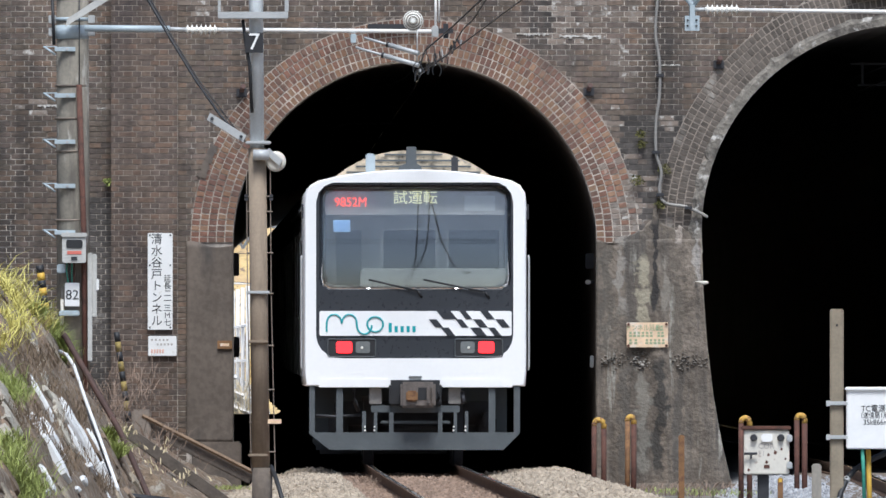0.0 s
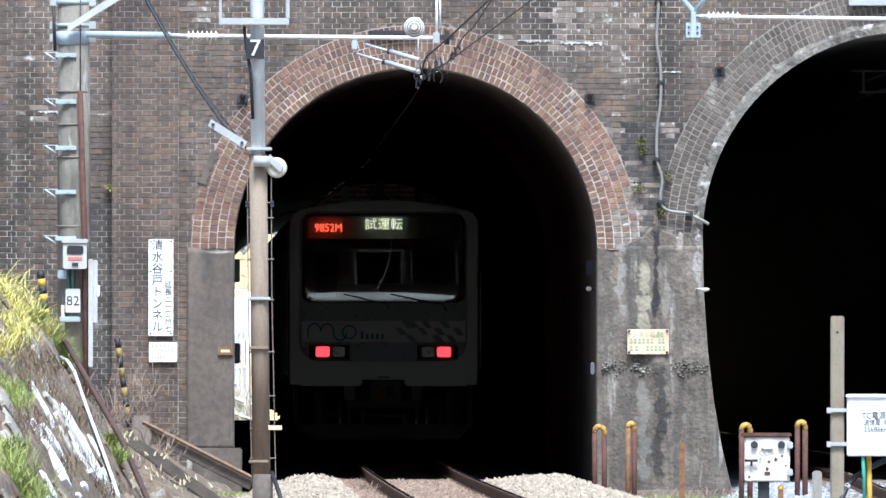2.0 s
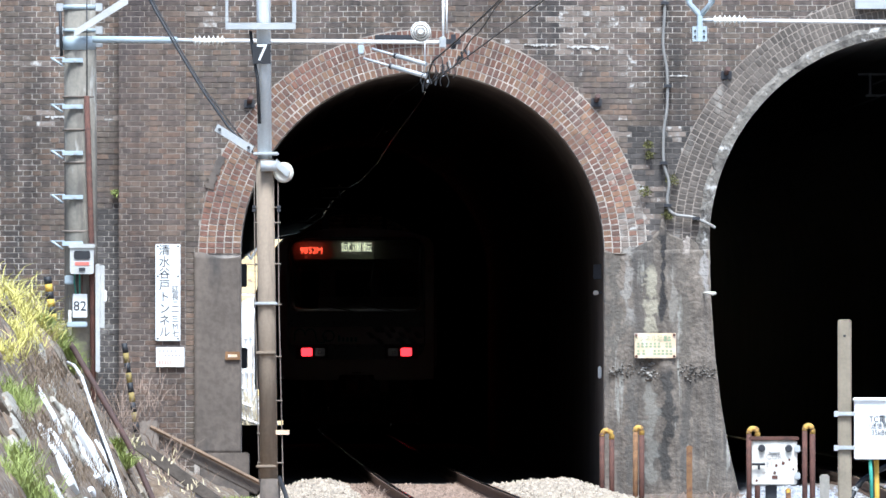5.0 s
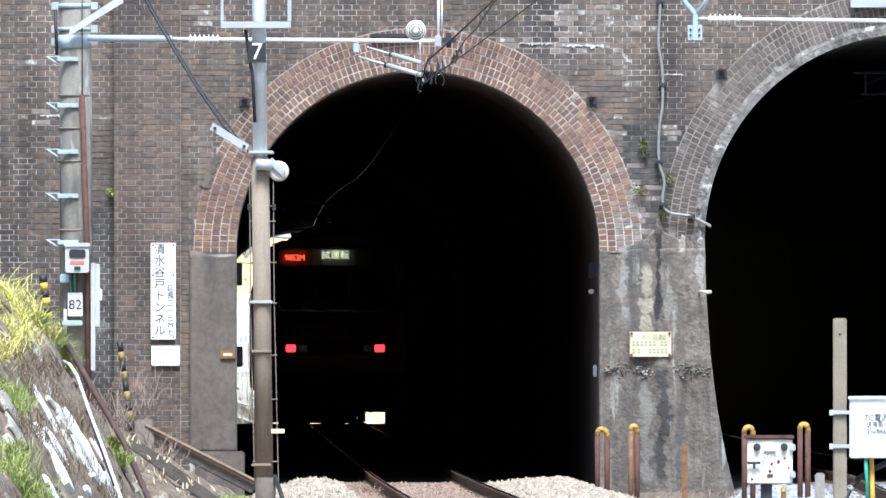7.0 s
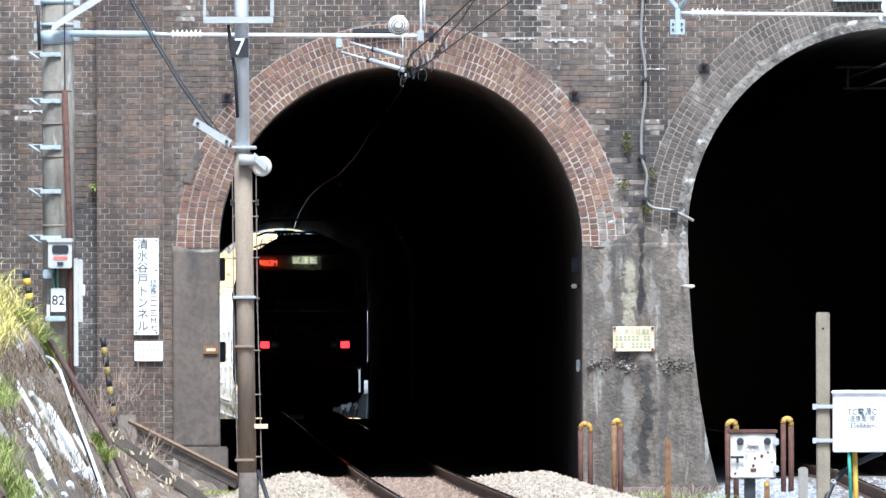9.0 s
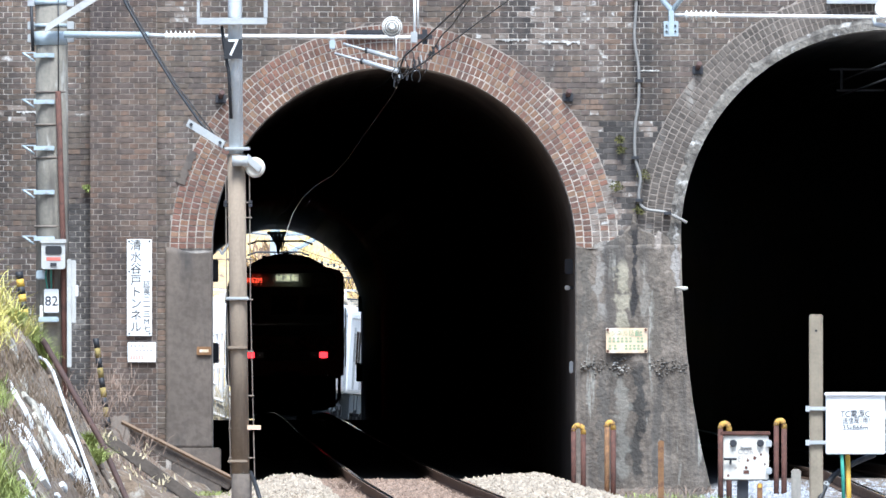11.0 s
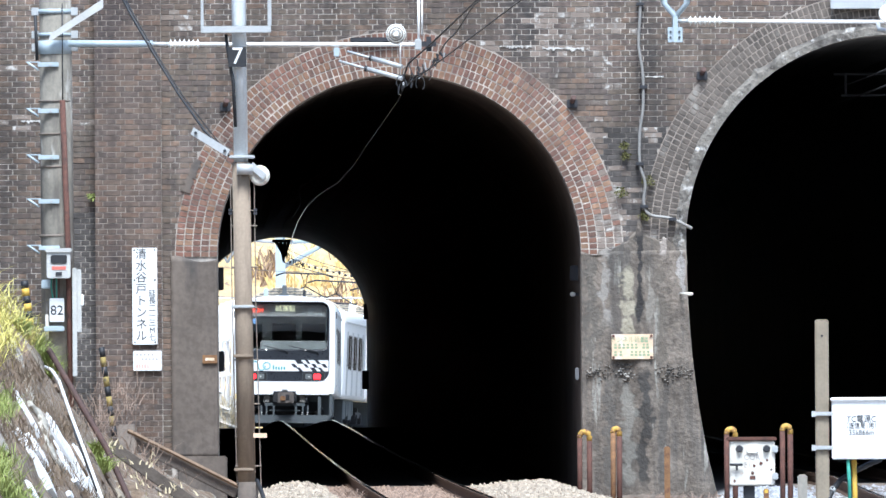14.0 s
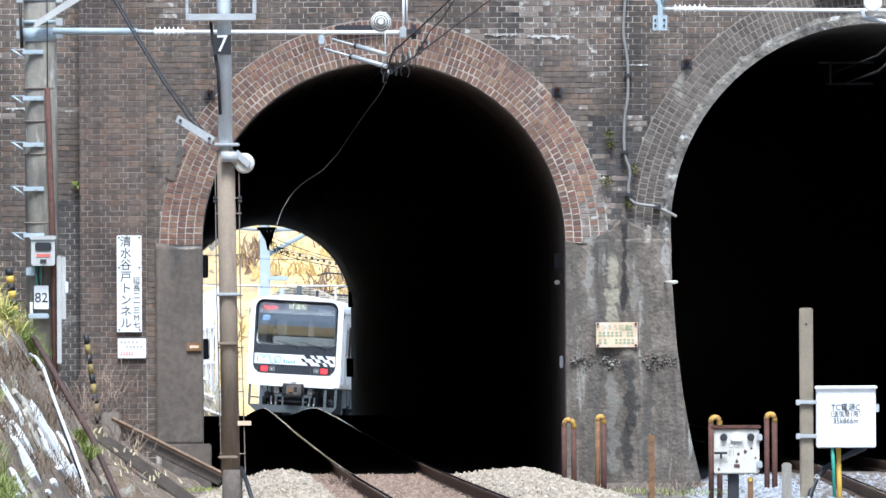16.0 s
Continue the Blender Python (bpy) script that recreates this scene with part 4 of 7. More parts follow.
def spandrel_wash():
    """Grimy cement wash that runs up from the pier over the lowest bricks between the arches, in ragged tongues."""
    verts, faces, cols, rows = [], [], 70, 40
    for i in range(cols + 1):
        u = i / cols
        x_mid = 2.1 + 1.3 * u
        top = 3.06 + 0.24 * noise.fractal(Vector((x_mid * 2.4, 0.3, 5)), 1.0, 2.0, 3) + (0.16 if 0.50 < u < 0.60 else 0.0) - 0.12 * (1 - u) ** 2
        for j in range(rows + 1):
            z = 2.84 + (max(2.89, top) - 2.84) * j / rows
            a, b = spandrel_left(z), spandrel_right(z)
            x = a + (b - a) * u
            edge = min(1.0, min(u, 1 - u, 1 - j / rows) * 9)
            verts.append((x, FACE - 0.026 - 0.022 * edge + 0.018 * edge * noise.fractal(Vector((x * 1.6, 3.1, z * 0.9)), 1.0, 2.0, 5), z))
    w = rows + 1
    for i in range(cols):
        for j in range(rows):
            faces.append((i * w + j, (i + 1) * w + j, (i + 1) * w + j + 1, i * w + j + 1))
    tagged(raw("spandrel_wash", verts, faces, PIER, smooth=True), "grimy cement wash with lime tongues between the arches", "cement wash", kind="structure")


spandrel_wash()


def spalled_band():
    """Broken edge of the render across the pier: rough chips standing out of it."""
    rng = random.Random(21)
    verts, faces = [], []
    for _ in range(190):
        x = rng.uniform(2.034, 3.400)
        z = 1.321 + rng.gauss(0, 0.05) + 0.06 * noise.noise(Vector((x * 2, 3, 0)))
        r = rng.uniform(0.012, 0.04)
        y = FACE - 0.085
        k = len(verts)
        for t in range(5):
            a = 2 * math.pi * t / 5 + rng.uniform(-0.3, 0.3)
            verts.append((x + r * 1.4 * math.cos(a), y + 0.05, z + r * math.sin(a)))
        verts.append((x + rng.uniform(-r, r) * 0.4, y - rng.uniform(0.01, 0.035), z + rng.uniform(-r, r) * 0.4))
        faces += [(k + t, k + (t + 1) % 5, k + 5) for t in range(5)]
    tagged(raw("spalled_render", verts, faces, LIME), "crumbling broken edge of the cement render", "rubble", kind="stuff")


spalled_band()


def arch_patch():
    """A dark cement repair on the shoulder of the red arch."""
    outline = []
    for k in range(15):
        a = radians(163 - 9 * k / 14)
        outline.append((AX + (ARO + 0.03 + 0.05 * noise.noise(Vector((k * 0.6, 1, 0)))) * math.cos(a), AZ + (ARO + 0.03 + 0.05 * noise.noise(Vector((k * 0.6, 1, 0)))) * math.sin(a)))
    for k in range(15):
        a = radians(154 + 9 * k / 14)
        r = ARO - 0.07 + 0.05 * noise.noise(Vector((k * 0.7, 4, 0)))
        outline.append((AX + r * math.cos(a), AZ + r * math.sin(a)))
    tagged(part("cement_patch", shape(outline, FACE - 0.034, FACE), PLASTER_DARK), "dark cement repair on the arch shoulder", "repair", kind="structure")


arch_patch()


def lime_ring():
    """Pale uneven mortar lining on the edge of the neighbouring arch."""
    verts, faces, n = [], [], 120
    for k in range(n + 1):
        a = radians(186 - 192 * k / n)
        w = 0.1381 + 0.05 * noise.noise(Vector((k * 0.35, 2.0, 0))) + 0.03 * noise.noise(Vector((k * 1.1, 5.0, 0)))
        for r, y in ((BR - 0.006, FACE + 0.5), (BR - 0.006, FACE - 0.055), (BR + w * 0.6, FACE - 0.06 + 0.02 * noise.noise(Vector((k * 0.7, 0, 3)))), (BR + w, FACE - 0.028), (BR + w, FACE + 0.02)):
            verts.append((BX + r * math.cos(a), y, BZ + r * math.sin(a)))
    for k in range(n):
        for j in range(4):
            faces.append((k * 5 + j, k * 5 + j + 1, k * 5 + j + 6, k * 5 + j + 5))
    tagged(raw("arch_lining", verts, faces, LIME), "pale lime-crusted edge of the arch", "arch edge", kind="structure")


lime_ring()


def conduit():
    pts = [(2.761, 194.000, 6.407), (2.754, 194.000, 5.971), (2.732, 194.000, 5.535), (2.783, 194.000, 5.172), (2.783, 194.000, 4.736), (2.739, 194.000, 4.409), (2.739, 194.000, 4.009), (2.805, 194.000, 3.755), (2.783, 194.000, 3.500), (2.863, 194.000, 3.355), (3.110, 194.000, 3.311), (3.313, 194.000, 3.224), (3.415, 194.000, 3.166)]
    smooth = []
    for i in range(len(pts) - 1):
        p0, p1, p2, p3 = (Vector(pts[max(0, min(len(pts) - 1, i + k))]) for k in (-1, 0, 1, 2))
        for k in range(5):
            t = k / 5
            smooth.append(0.5 * (2 * p1 + (p2 - p0) * t + (2 * p0 - 5 * p1 + 4 * p2 - p3) * t * t + (3 * p1 - p0 - 3 * p2 + p3) * t ** 3))
    th = thing("conduit_pipe", "grey cable conduit clipped down the brick wall", "pipe")
    part("pipe", tubes(([(p.x, FACE - 0.12, p.z) for p in smooth], 0.021)), CONDUIT, th)
    for i in (4, 17, 30, 41, 51):
        p = smooth[i]
        part("clip", boxes((p.x - 0.05, p.x + 0.05, FACE - 0.155, FACE - 0.02, p.z - 0.02, p.z + 0.02), bevel=0.004), STEEL_DARK, th)


conduit()


def wall_hook(x, z):
    th = thing("wall_hook", "rusty iron hook stub in the brick wall", "hook", pose(x, FACE, z), group="wall hooks")
    part("stub", tubes((((0, 0, 0), (0, -0.10, 0.0), (0.02, -0.16, 0.05)), 0.035)), RUST_DARK, th)
    part("plate", boxes((-0.07, 0.07, -0.05, -0.02, -0.09, 0.02), bevel=0.01), STEEL_DARK, th)


for hx, hz in ((1.875, 4.823), (-2.587, 4.808), (3.546, 5.172)):
    wall_hook(hx, hz)


def name_sign():
    y = FACE - 0.24
    sg = thing("tunnel_name_sign", "tall white enamel sign with black vertical lettering", "sign")
    part("board", shape(rounded(-3.793, -3.473, 1.728, 2.970, 0.015), y - 0.018, y), WHITE, sg)
    for k, ch in enumerate("清水谷戸トンネル"):
        letters("character", ch, 0.150, BLACK, sg, pose(-3.677, y - 0.019, 2.883 - k * 0.1497))
    for k, ch in enumerate("延長二一三M七"):
        letters("character", ch, 0.098, BLACK, sg, pose(-3.539, y - 0.019, 2.381 - k * 0.0945))
    for x, z in ((-3.764, 2.941), (-3.502, 2.941), (-3.764, 1.757), (-3.502, 1.757), (-3.764, 2.556), (-3.502, 2.556)):
        part("screw", tubes((((x, y - 0.024, z), (x, y - 0.017, z)), 0.012)), STEEL_DARK, sg)
    s2 = thing("notice_plate", "small white notice plate with faded writing", "sign")
    part("board", shape(rounded(-3.786, -3.422, 1.393, 1.648, 0.012), y - 0.016, y), WHITE, s2)
    for x0, x1, zz, m in ((-3.749, -3.502, 1.597, FADED_INK), (-3.677, -3.451, 1.539, FADED_INK), (-3.749, -3.575, 1.451, FADED_RED)):
        for i in range(5):
            a = x0 + (x1 - x0) * i / 5
            h = 0.012 if m is FADED_INK else 0.026
            part("faded_mark", boxes((a, a + 0.024, y - 0.0175, y - 0.016, zz - h, zz + h)), m, s2)


name_sign()


def cream_plate():
    y = FACE - 0.14
    th = thing("notice_plate", "cream metal notice plate with worn green lettering", "sign")
    part("board", shape(rounded(2.361, 2.892, 1.502, 1.822, 0.01), y - 0.012, y), CREAM, th)
    letters("lettering", "トンネル延長", 0.088, GREEN_INK, th, pose(2.572, y - 0.0135, 1.749), stretch=0.86)
    for x0, x1, zz in ((2.732, 2.848, 1.749), (2.390, 2.710, 1.669), (2.754, 2.848, 1.669), (2.390, 2.529, 1.575), (2.601, 2.863, 1.575)):
        n = max(2, int((x1 - x0) / 0.051))
        for i in range(n):
            a = x0 + (x1 - x0) * i / n
            m = GREEN_INK
            part("worn_mark", boxes((a, a + 0.038, y - 0.0135, y - 0.012, zz - 0.034, zz - 0.006), (a + 0.004, a + 0.034, y - 0.0135, y - 0.012, zz + 0.004, zz + 0.032)), m, th)
    for x, z in ((2.383, 1.800), (2.870, 1.800), (2.383, 1.524), (2.870, 1.524)):
        part("screw", tubes((((x, y - 0.03, z), (x, y, z)), 0.018)), RUST, th)
    part("bracket", boxes((2.441, 2.478, y, FACE, 1.611, 1.684), (2.776, 2.812, y, FACE, 1.611, 1.684)), STEEL_DARK, th)


cream_plate()
tag = thing("small_tag", "small orange-brown enamel tag on the pier", "sign")
part("board", boxes((-2.899, -2.710, FACE - 0.085, FACE - 0.05, 1.480, 1.589), bevel=0.006), RUST_LIGHT, tag)
part("worn_mark", boxes((-2.863, -2.747, FACE - 0.088, FACE - 0.085, 1.517, 1.553)), CREAM, tag)


def tunnel_fitting(x, w, h, z, y, m, side=1):
    th = thing("tunnel_cable_box", "small grey box fixed inside the tunnel mouth", "cable box", pose(x, y, z), group="tunnel fittings")
    part("case", boxes((-w / 2, w / 2, -0.08, 0.08, -h / 2, h / 2), bevel=0.012), m, th)
    a, b = sorted((side * (w / 2 - 0.02), side * (w / 2 + 0.35)))
    part("fixing", boxes((a, b, -0.02, 0.02, -0.02, 0.02)), STEEL_DARK, th)


tunnel_fitting(1.93, 0.16, 0.20, 2.629, FACE + 2.0, STEEL_DARK)
tunnel_fitting(1.88, 0.07, 0.06, 2.352, FACE + 1.6, WHITE_DIRTY)
tunnel_fitting(1.93, 0.05, 0.16, 1.321, FACE + 1.5, STEEL)
tunnel_fitting(-1.68, 0.18, 0.50, 1.503, 404.0, STEEL_DARK)
tunnel_fitting(-1.65, 0.14, 0.42, 3.33, 404.0, STEEL_DARK)
tunnel_fitting(-2.722, 0.10, 0.27, 1.516, 198.0, STEEL_DARK, -1)
tunnel_fitting(-2.735, 0.12, 0.30, 2.60, 198.0, STEEL_DARK, -1)
# plain white knob on the arch edge, gives no light
kn = thing("edge_lamp", "small white knob on the edge of the arch", "lamp")
part("bulb", tubes((((3.240, 193.960, 2.338), (3.308, 193.700, 2.336), (3.359, 193.700, 2.329), (3.410, 193.700, 2.336)), [0.012, 0.018, 0.026, 0.016])), WHITE_DIRTY, kn)


# moss and small plants on the wall
def wall_plant(x, z, size, m, seed):
    rng = random.Random(seed)
    verts, faces = [], []
    for _ in range(80):
        a, r = rng.uniform(0, 2 * math.pi), size * math.sqrt(rng.random())
        cx, cz, cy = x + r * math.cos(a), z + 0.8 * r * math.sin(a), FACE - 0.03 - rng.random() * 0.09
        l, w = rng.uniform(0.02, 0.045), rng.uniform(0.006, 0.014)
        t = rng.uniform(0, 2 * math.pi)
        k = len(verts)
        verts += [(cx, cy, cz), (cx + w * math.cos(t) + l * 0.5 * math.sin(t), cy - 0.02, cz + w * math.sin(t)), (cx + l * math.sin(t), cy - 0.03, cz + l * math.cos(t)), (cx - w * math.cos(t) + l * 0.5 * math.sin(t), cy - 0.01, cz - w * math.sin(t))]
        faces.append((k, k + 1, k + 2, k + 3))
    tagged(raw("wall_plant", verts, faces, m), "small green plant rooted in the brick joints", "plant", group="wall plants", kind="stuff")


for i, (wx, wz, ws) in enumerate(((2.543, 4.249, 0.07), (2.558, 4.111, 0.07), (2.499, 3.646, 0.10), (2.841, 3.791, 0.10), (2.790, 3.341, 0.08), (-4.309, 3.631, 0.06))):
    wall_plant(wx, wz, ws * 0.8, GRASS if i == 5 else MOSS, i)


# ---- overhead line ----
def ribbed(x0, x1, y, z, r, ribs):
    """A ribbed rod insulator along x."""
    pts, rad = [], []
    for k in range(ribs * 4 + 1):
        pts.append((x0 + (x1 - x0) * k / (ribs * 4), y, z))
        rad.append(r if k % 4 == 2 else r * 0.45)
    bm = bmesh.new()
    tube(bm, pts, rad, 12)
    return bm


def mast():
    D = 189.0
    th = thing("overhead_line_mast", "round grey concrete mast with step brackets and cable pipe", "mast")
    x = -4.651
    part("shaft", tubes((((x + 0.03, D, -0.6), (x, D, 8.4)), [0.215, 0.195]), sides=24), MAST, th)
    for z in (5.221, 4.640, 4.060, 3.508, 2.927):
        st = part("step_bracket", boxes((x - 0.21, x + 0.05, D - 0.235, D - 0.19, z - 0.028, z + 0.028), (x - 0.36, x - 0.18, D - 0.21, D - 0.18, z + 0.025, z + 0.04), bevel=0.004), STEEL_BLUE, th)
        part("gusset", tubes((((x - 0.34, D - 0.2, z + 0.03), (x - 0.20, D - 0.2, z - 0.07)), 0.014)), STEEL_BLUE, st)
        part("bolt", tubes((((x - 0.05, D - 0.26, z), (x - 0.05, D - 0.22, z)), 0.018)), STEEL, st)
    for z, h in ((5.440, 0.085), (5.60, 0.022), (5.89, 0.03)):
        part("clamp_band", tubes((((x, D, z - h), (x, D, z + h)), 0.212), sides=24), STEEL_BLUE, th)
        for o in (-0.245, 0.245):
            part("clamp_bolt", boxes((x + o - 0.045, x + o + 0.045, D - 0.06, D + 0.06, z - 0.05, z + 0.05), bevel=0.006), STEEL, th)
    part("brace", shape([(-4.725, 5.50), (-4.70, 5.60), (-4.035, 6.04), (-4.035, 5.925)], D - 0.34, D - 0.28), CONDUIT_PALE, th)
    for z in (4.768, 4.357, 3.946, 3.083):
        part("strap", tubes((((x, D, z - 0.012), (x, D, z + 0.012)), 0.214), sides=24), CONCRETE_OLD, th)
    xr = -4.544
    part("cable_pipe", tubes((((xr - 0.01, D - 0.27, 4.775), (xr + 0.05, D - 0.27, 2.941), (xr + 0.09, D - 0.27, -0.3)), 0.036)), RUST, th, "rust-brown cable pipe")
    part("wire", tubes((((x + 0.1, D - 0.23, 5.985), (x + 0.1, D - 0.24, 4.768)), 0.007), (((x - 0.24, D - 0.1, 5.843), (x - 0.22, D - 0.1, 5.277)), 0.02)), CABLE, th)
    part("white_conduit", boxes((-4.443, -4.387, D - 0.36, D - 0.28, 1.313, 2.672), (-4.387, -4.330, D - 0.33, D - 0.27, 1.865, 2.658), bevel=0.01), CONDUIT_PALE, th)
    part("conduit_clip", boxes((-4.337, -4.302, D - 0.34, D - 0.26, 2.198, 2.347), bevel=0.01), WHITE, th)
    # control box with dark window
    bx = part("control_box", shape(rounded(-4.758, -4.462, 2.545, 2.906, 0.03), D - 0.5, D - 0.25), CONDUIT_PALE, th, "grey-white control box with a dark window")
    part("window", shape(rounded(-4.709, -4.504, 2.729, 2.835, 0.03), D - 0.512, D - 0.50), BLACK, bx)
    part("pink_mark", boxes((-4.695, -4.518, D - 0.506, D - 0.5, 2.651, 2.693)), RED_INK, bx)
    part("latch", boxes((-4.645, -4.568, D - 0.515, D - 0.5, 2.580, 2.623)), STEEL_DARK, bx)
    part("lid", shape(rounded(-4.773, -4.448, 2.870, 2.920, 0.02), D - 0.52, D - 0.24), CONDUIT_PALE, bx)
    nb = part("number_plate_board", boxes((-4.730, -4.547, D - 0.32, D - 0.30, 2.000, 2.297), bevel=0.006), WHITE, th, "white plate with black figures")
    letters("figures", "82", 0.17, BLACK, nb, pose(-4.638, D - 0.323, 2.141))
    part("terminal", boxes((-4.829, -4.716, D - 0.34, D - 0.2, 2.417, 2.531), bevel=0.012), STEEL_BLUE, th)
    part("terminal", boxes((-4.801, -4.547, D - 0.34, D - 0.2, 1.879, 1.950), bevel=0.012), STEEL_BLUE, th)
    for k, (m, o) in enumerate(((GREEN_HOSE, 0.0), (CABLE, 0.03), (GREEN_HOSE, 0.06), (RUST, 0.09))):
        part("loose_wire", tubes((((-4.702 + o, D - 0.3, 2.545), (-4.709 + o * 1.1, D - 0.34, 2.446), (-4.688 + o * 0.8, D - 0.3, 2.290)), 0.009), sides=6), m, th)
    part("earth_pipe", tubes((((-4.765, D - 0.25, 1.773), (-4.765, D - 0.25, 2.092)), 0.022)), WHITE_DIRTY, th)
    return th


mast()


def beam():
    y = 188.6
    th = thing("cantilever_beam", "long pale steel pipe cantilever with a ribbed porcelain insulator", "cantilever")
    z = 5.459
    part("inner_pipe", tubes((((-4.478, y, z + 0.02), (-3.419, y, z + 0.01)), 0.042), sides=12), STEEL_BLUE, th)
    part("end_fitting", tubes((((-3.447, y, z + 0.01), (-3.193, y, z)), 0.028)), STEEL, th)
    part("insulator", ribbed(-3.221, -2.825, y, z, 0.072, 7), PORCELAIN, th, "white ribbed porcelain insulator")
    part("outer_pipe", tubes((((-2.854, y, z), (-0.085, y, 5.438)), 0.027), sides=12), CONCRETE_PALE, th)
    part("clamp", boxes((-1.155, -1.085, y - 0.06, y + 0.04, 5.29, 5.409), bevel=0.01), STEEL_BLUE, th)
    part("end_clamp", boxes((-0.141, -0.057, y - 0.05, y + 0.05, 5.367, 5.508), bevel=0.01), STEEL, th)
    for a, b in (((-0.981, 188.400, 5.355), (-0.303, 188.000, 5.149)), ((-1.087, 188.400, 5.235), (-0.303, 188.000, 5.001))):
        m = tuple(0.55 * p + 0.45 * q for p, q in zip(a, b))
        arm = part("steady_arm", tubes(((a, m), 0.016), ((m, b), 0.030)), STEEL, th)
        part("joint", tubes(((tuple(p + (q - p) * 0.42 for p, q in zip(a, b)), m), 0.038)), STEEL_DARK, arm)
    dp = part("hanger", tubes((((-0.092, y, 6.116), (-0.092, y, 5.409)), 0.016), (((-0.049, y, 6.116), (-0.049, y, 5.551)), 0.012),
                              (((-0.318, y - 0.1, 5.692), (-0.325, y - 0.1, 5.056)), 0.010)), CONCRETE_PALE, th)
    # big disc insulator
    bm = bmesh.new()
    c = (-0.374, 188.300, 5.565)
    tube(bm, [(c[0], c[1] - d, c[2]) for d in (0.0, 0.03, 0.03, 0.05, 0.05, 0.07, 0.07, 0.10)], [0.128, 0.125, 0.10, 0.097, 0.07, 0.068, 0.035, 0.03], 24)
    di = part("disc_insulator", bm, PORCELAIN, th, "white ringed disc insulator")
    # raised grey rings paint the shade in the disc's grooves
    for rr in (0.112, 0.083, 0.052):
        part("groove", tubes(([(c[0] + rr * math.cos(radians(a)), c[1] - 0.128 + rr * 0.9, c[2] + rr * math.sin(radians(a))) for a in range(0, 361, 15)], 0.006), sides=6), CONCRETE_OLD, di)
    part("drum", boxes((-0.057, 0.127, y - 0.1, y + 0.1, 5.353, 5.537), bevel=0.06), STEEL_DARK, th)


beam()
bar = thing("wall_bar", "dark steel plate bar fixed above the arch crown", "bar")
part("plate", boxes((-0.974, -0.305, FACE - 0.12, FACE - 0.03, 5.600, 5.658), bevel=0.008), STEEL_DARK, bar)
part("standoff", boxes((-0.901, -0.843, FACE - 0.04, FACE, 5.608, 5.651), (-0.407, -0.349, FACE - 0.04, FACE, 5.608, 5.651)), STEEL_DARK, bar)


def overhead_wires():
    th = thing("overhead_wires", "black catenary and contact wires running into the tunnel", "wire")

    def wire(dx, h, r, y0, y1, x_shift=0.0, m=CABLE, sag=0.0):
        pts = []
        n = 90
        for i in range(n + 1):
            y = y0 + (y1 - y0) * i / n
            pts.append((track_x(y) + dx + x_shift * (194 - y) / 40 + 0.10 * math.sin(y * 0.11), y, rail_z(y) + h + sag * max(0, 194 - y) + 0.03 * math.sin(y * 0.37)))
        return part("contact_wire", tubes((pts, r), sides=6), m, th)

    pts = []
    zigzag = ((190, 0.06), (200, 0.14), (246, 0.28), (274, 0.41), (306, 0.46), (346, 0.17), (368, 0.13), (392, 0.18), (440, 0.35), (610, 0.1))
    for i in range(161):  # the contact wire is pulled from side to side at its supports
        y = 120 + 3.0 * i
        side = 0.02 + 0.42 * (194 - y) / 40
        for (ya, sa), (yb, sb_) in zip(zigzag, zigzag[1:]):
            if ya <= y <= yb:
                side = sa + (sb_ - sa) * (y - ya) / (yb - ya)
        pts.append((track_x(y) + side, y, rail_z(y) + 4.93))
    # same wire: black outside, paler and thicker inside to bring out its gleam
    part("contact_wire", tubes((pts[:26], 0.008), sides=8), CABLE, th)
    part("contact_wire", tubes((pts[25:], 0.013), sides=8), WIRE_BRIGHT, th)
    wire(0.07, 5.02, 0.009, 120, 196, 0.40, CABLE, 0.004)
    part("messenger_wire", tubes(([(-0.331, 192.000, 4.971), (-0.227, 189.000, 5.206), (0.110, 184.000, 5.385), (0.514, 176.000, 5.578), (1.081, 164.000, 5.882)], 0.012), sides=6), CABLE, th)
    wire(-0.02, 5.06, 0.008, 190, 600, 0.0, CABLE, 0.0)
    # clamps and droppers on the wires close to the tunnel mouth
    rng = random.Random(4)
    for i in range(22):
        y = 172 + i * 1.05 + rng.uniform(-0.3, 0.3)
        x, z = track_x(y) + 0.03 + 0.41 * (194 - y) / 40 + rng.uniform(-0.03, 0.05), rail_z(y) + 4.97 + rng.uniform(-0.04, 0.06)
        part("wire_clamp", tubes((((x, y, z - rng.uniform(0.015, 0.06)), (x + rng.uniform(-0.03, 0.03), y, z + rng.uniform(0.015, 0.05))), rng.uniform(0.007, 0.015)), sides=6), STEEL if i % 5 == 2 else CABLE, th)
    for k in range(5):
        cx, cy, cz = track_x(188) + 0.10 + 0.08 * k - 0.1, 187.5 + 0.4 * k, 4.95 + 0.12 * (k % 3)
        part("jumper_loop", tubes(([(cx + 0.055 * math.cos(radians(a)), cy, cz + 0.08 * math.sin(radians(a))) for a in range(-60, 240, 20)], 0.006), sides=6), CABLE, th)
    return th


overhead_wires()


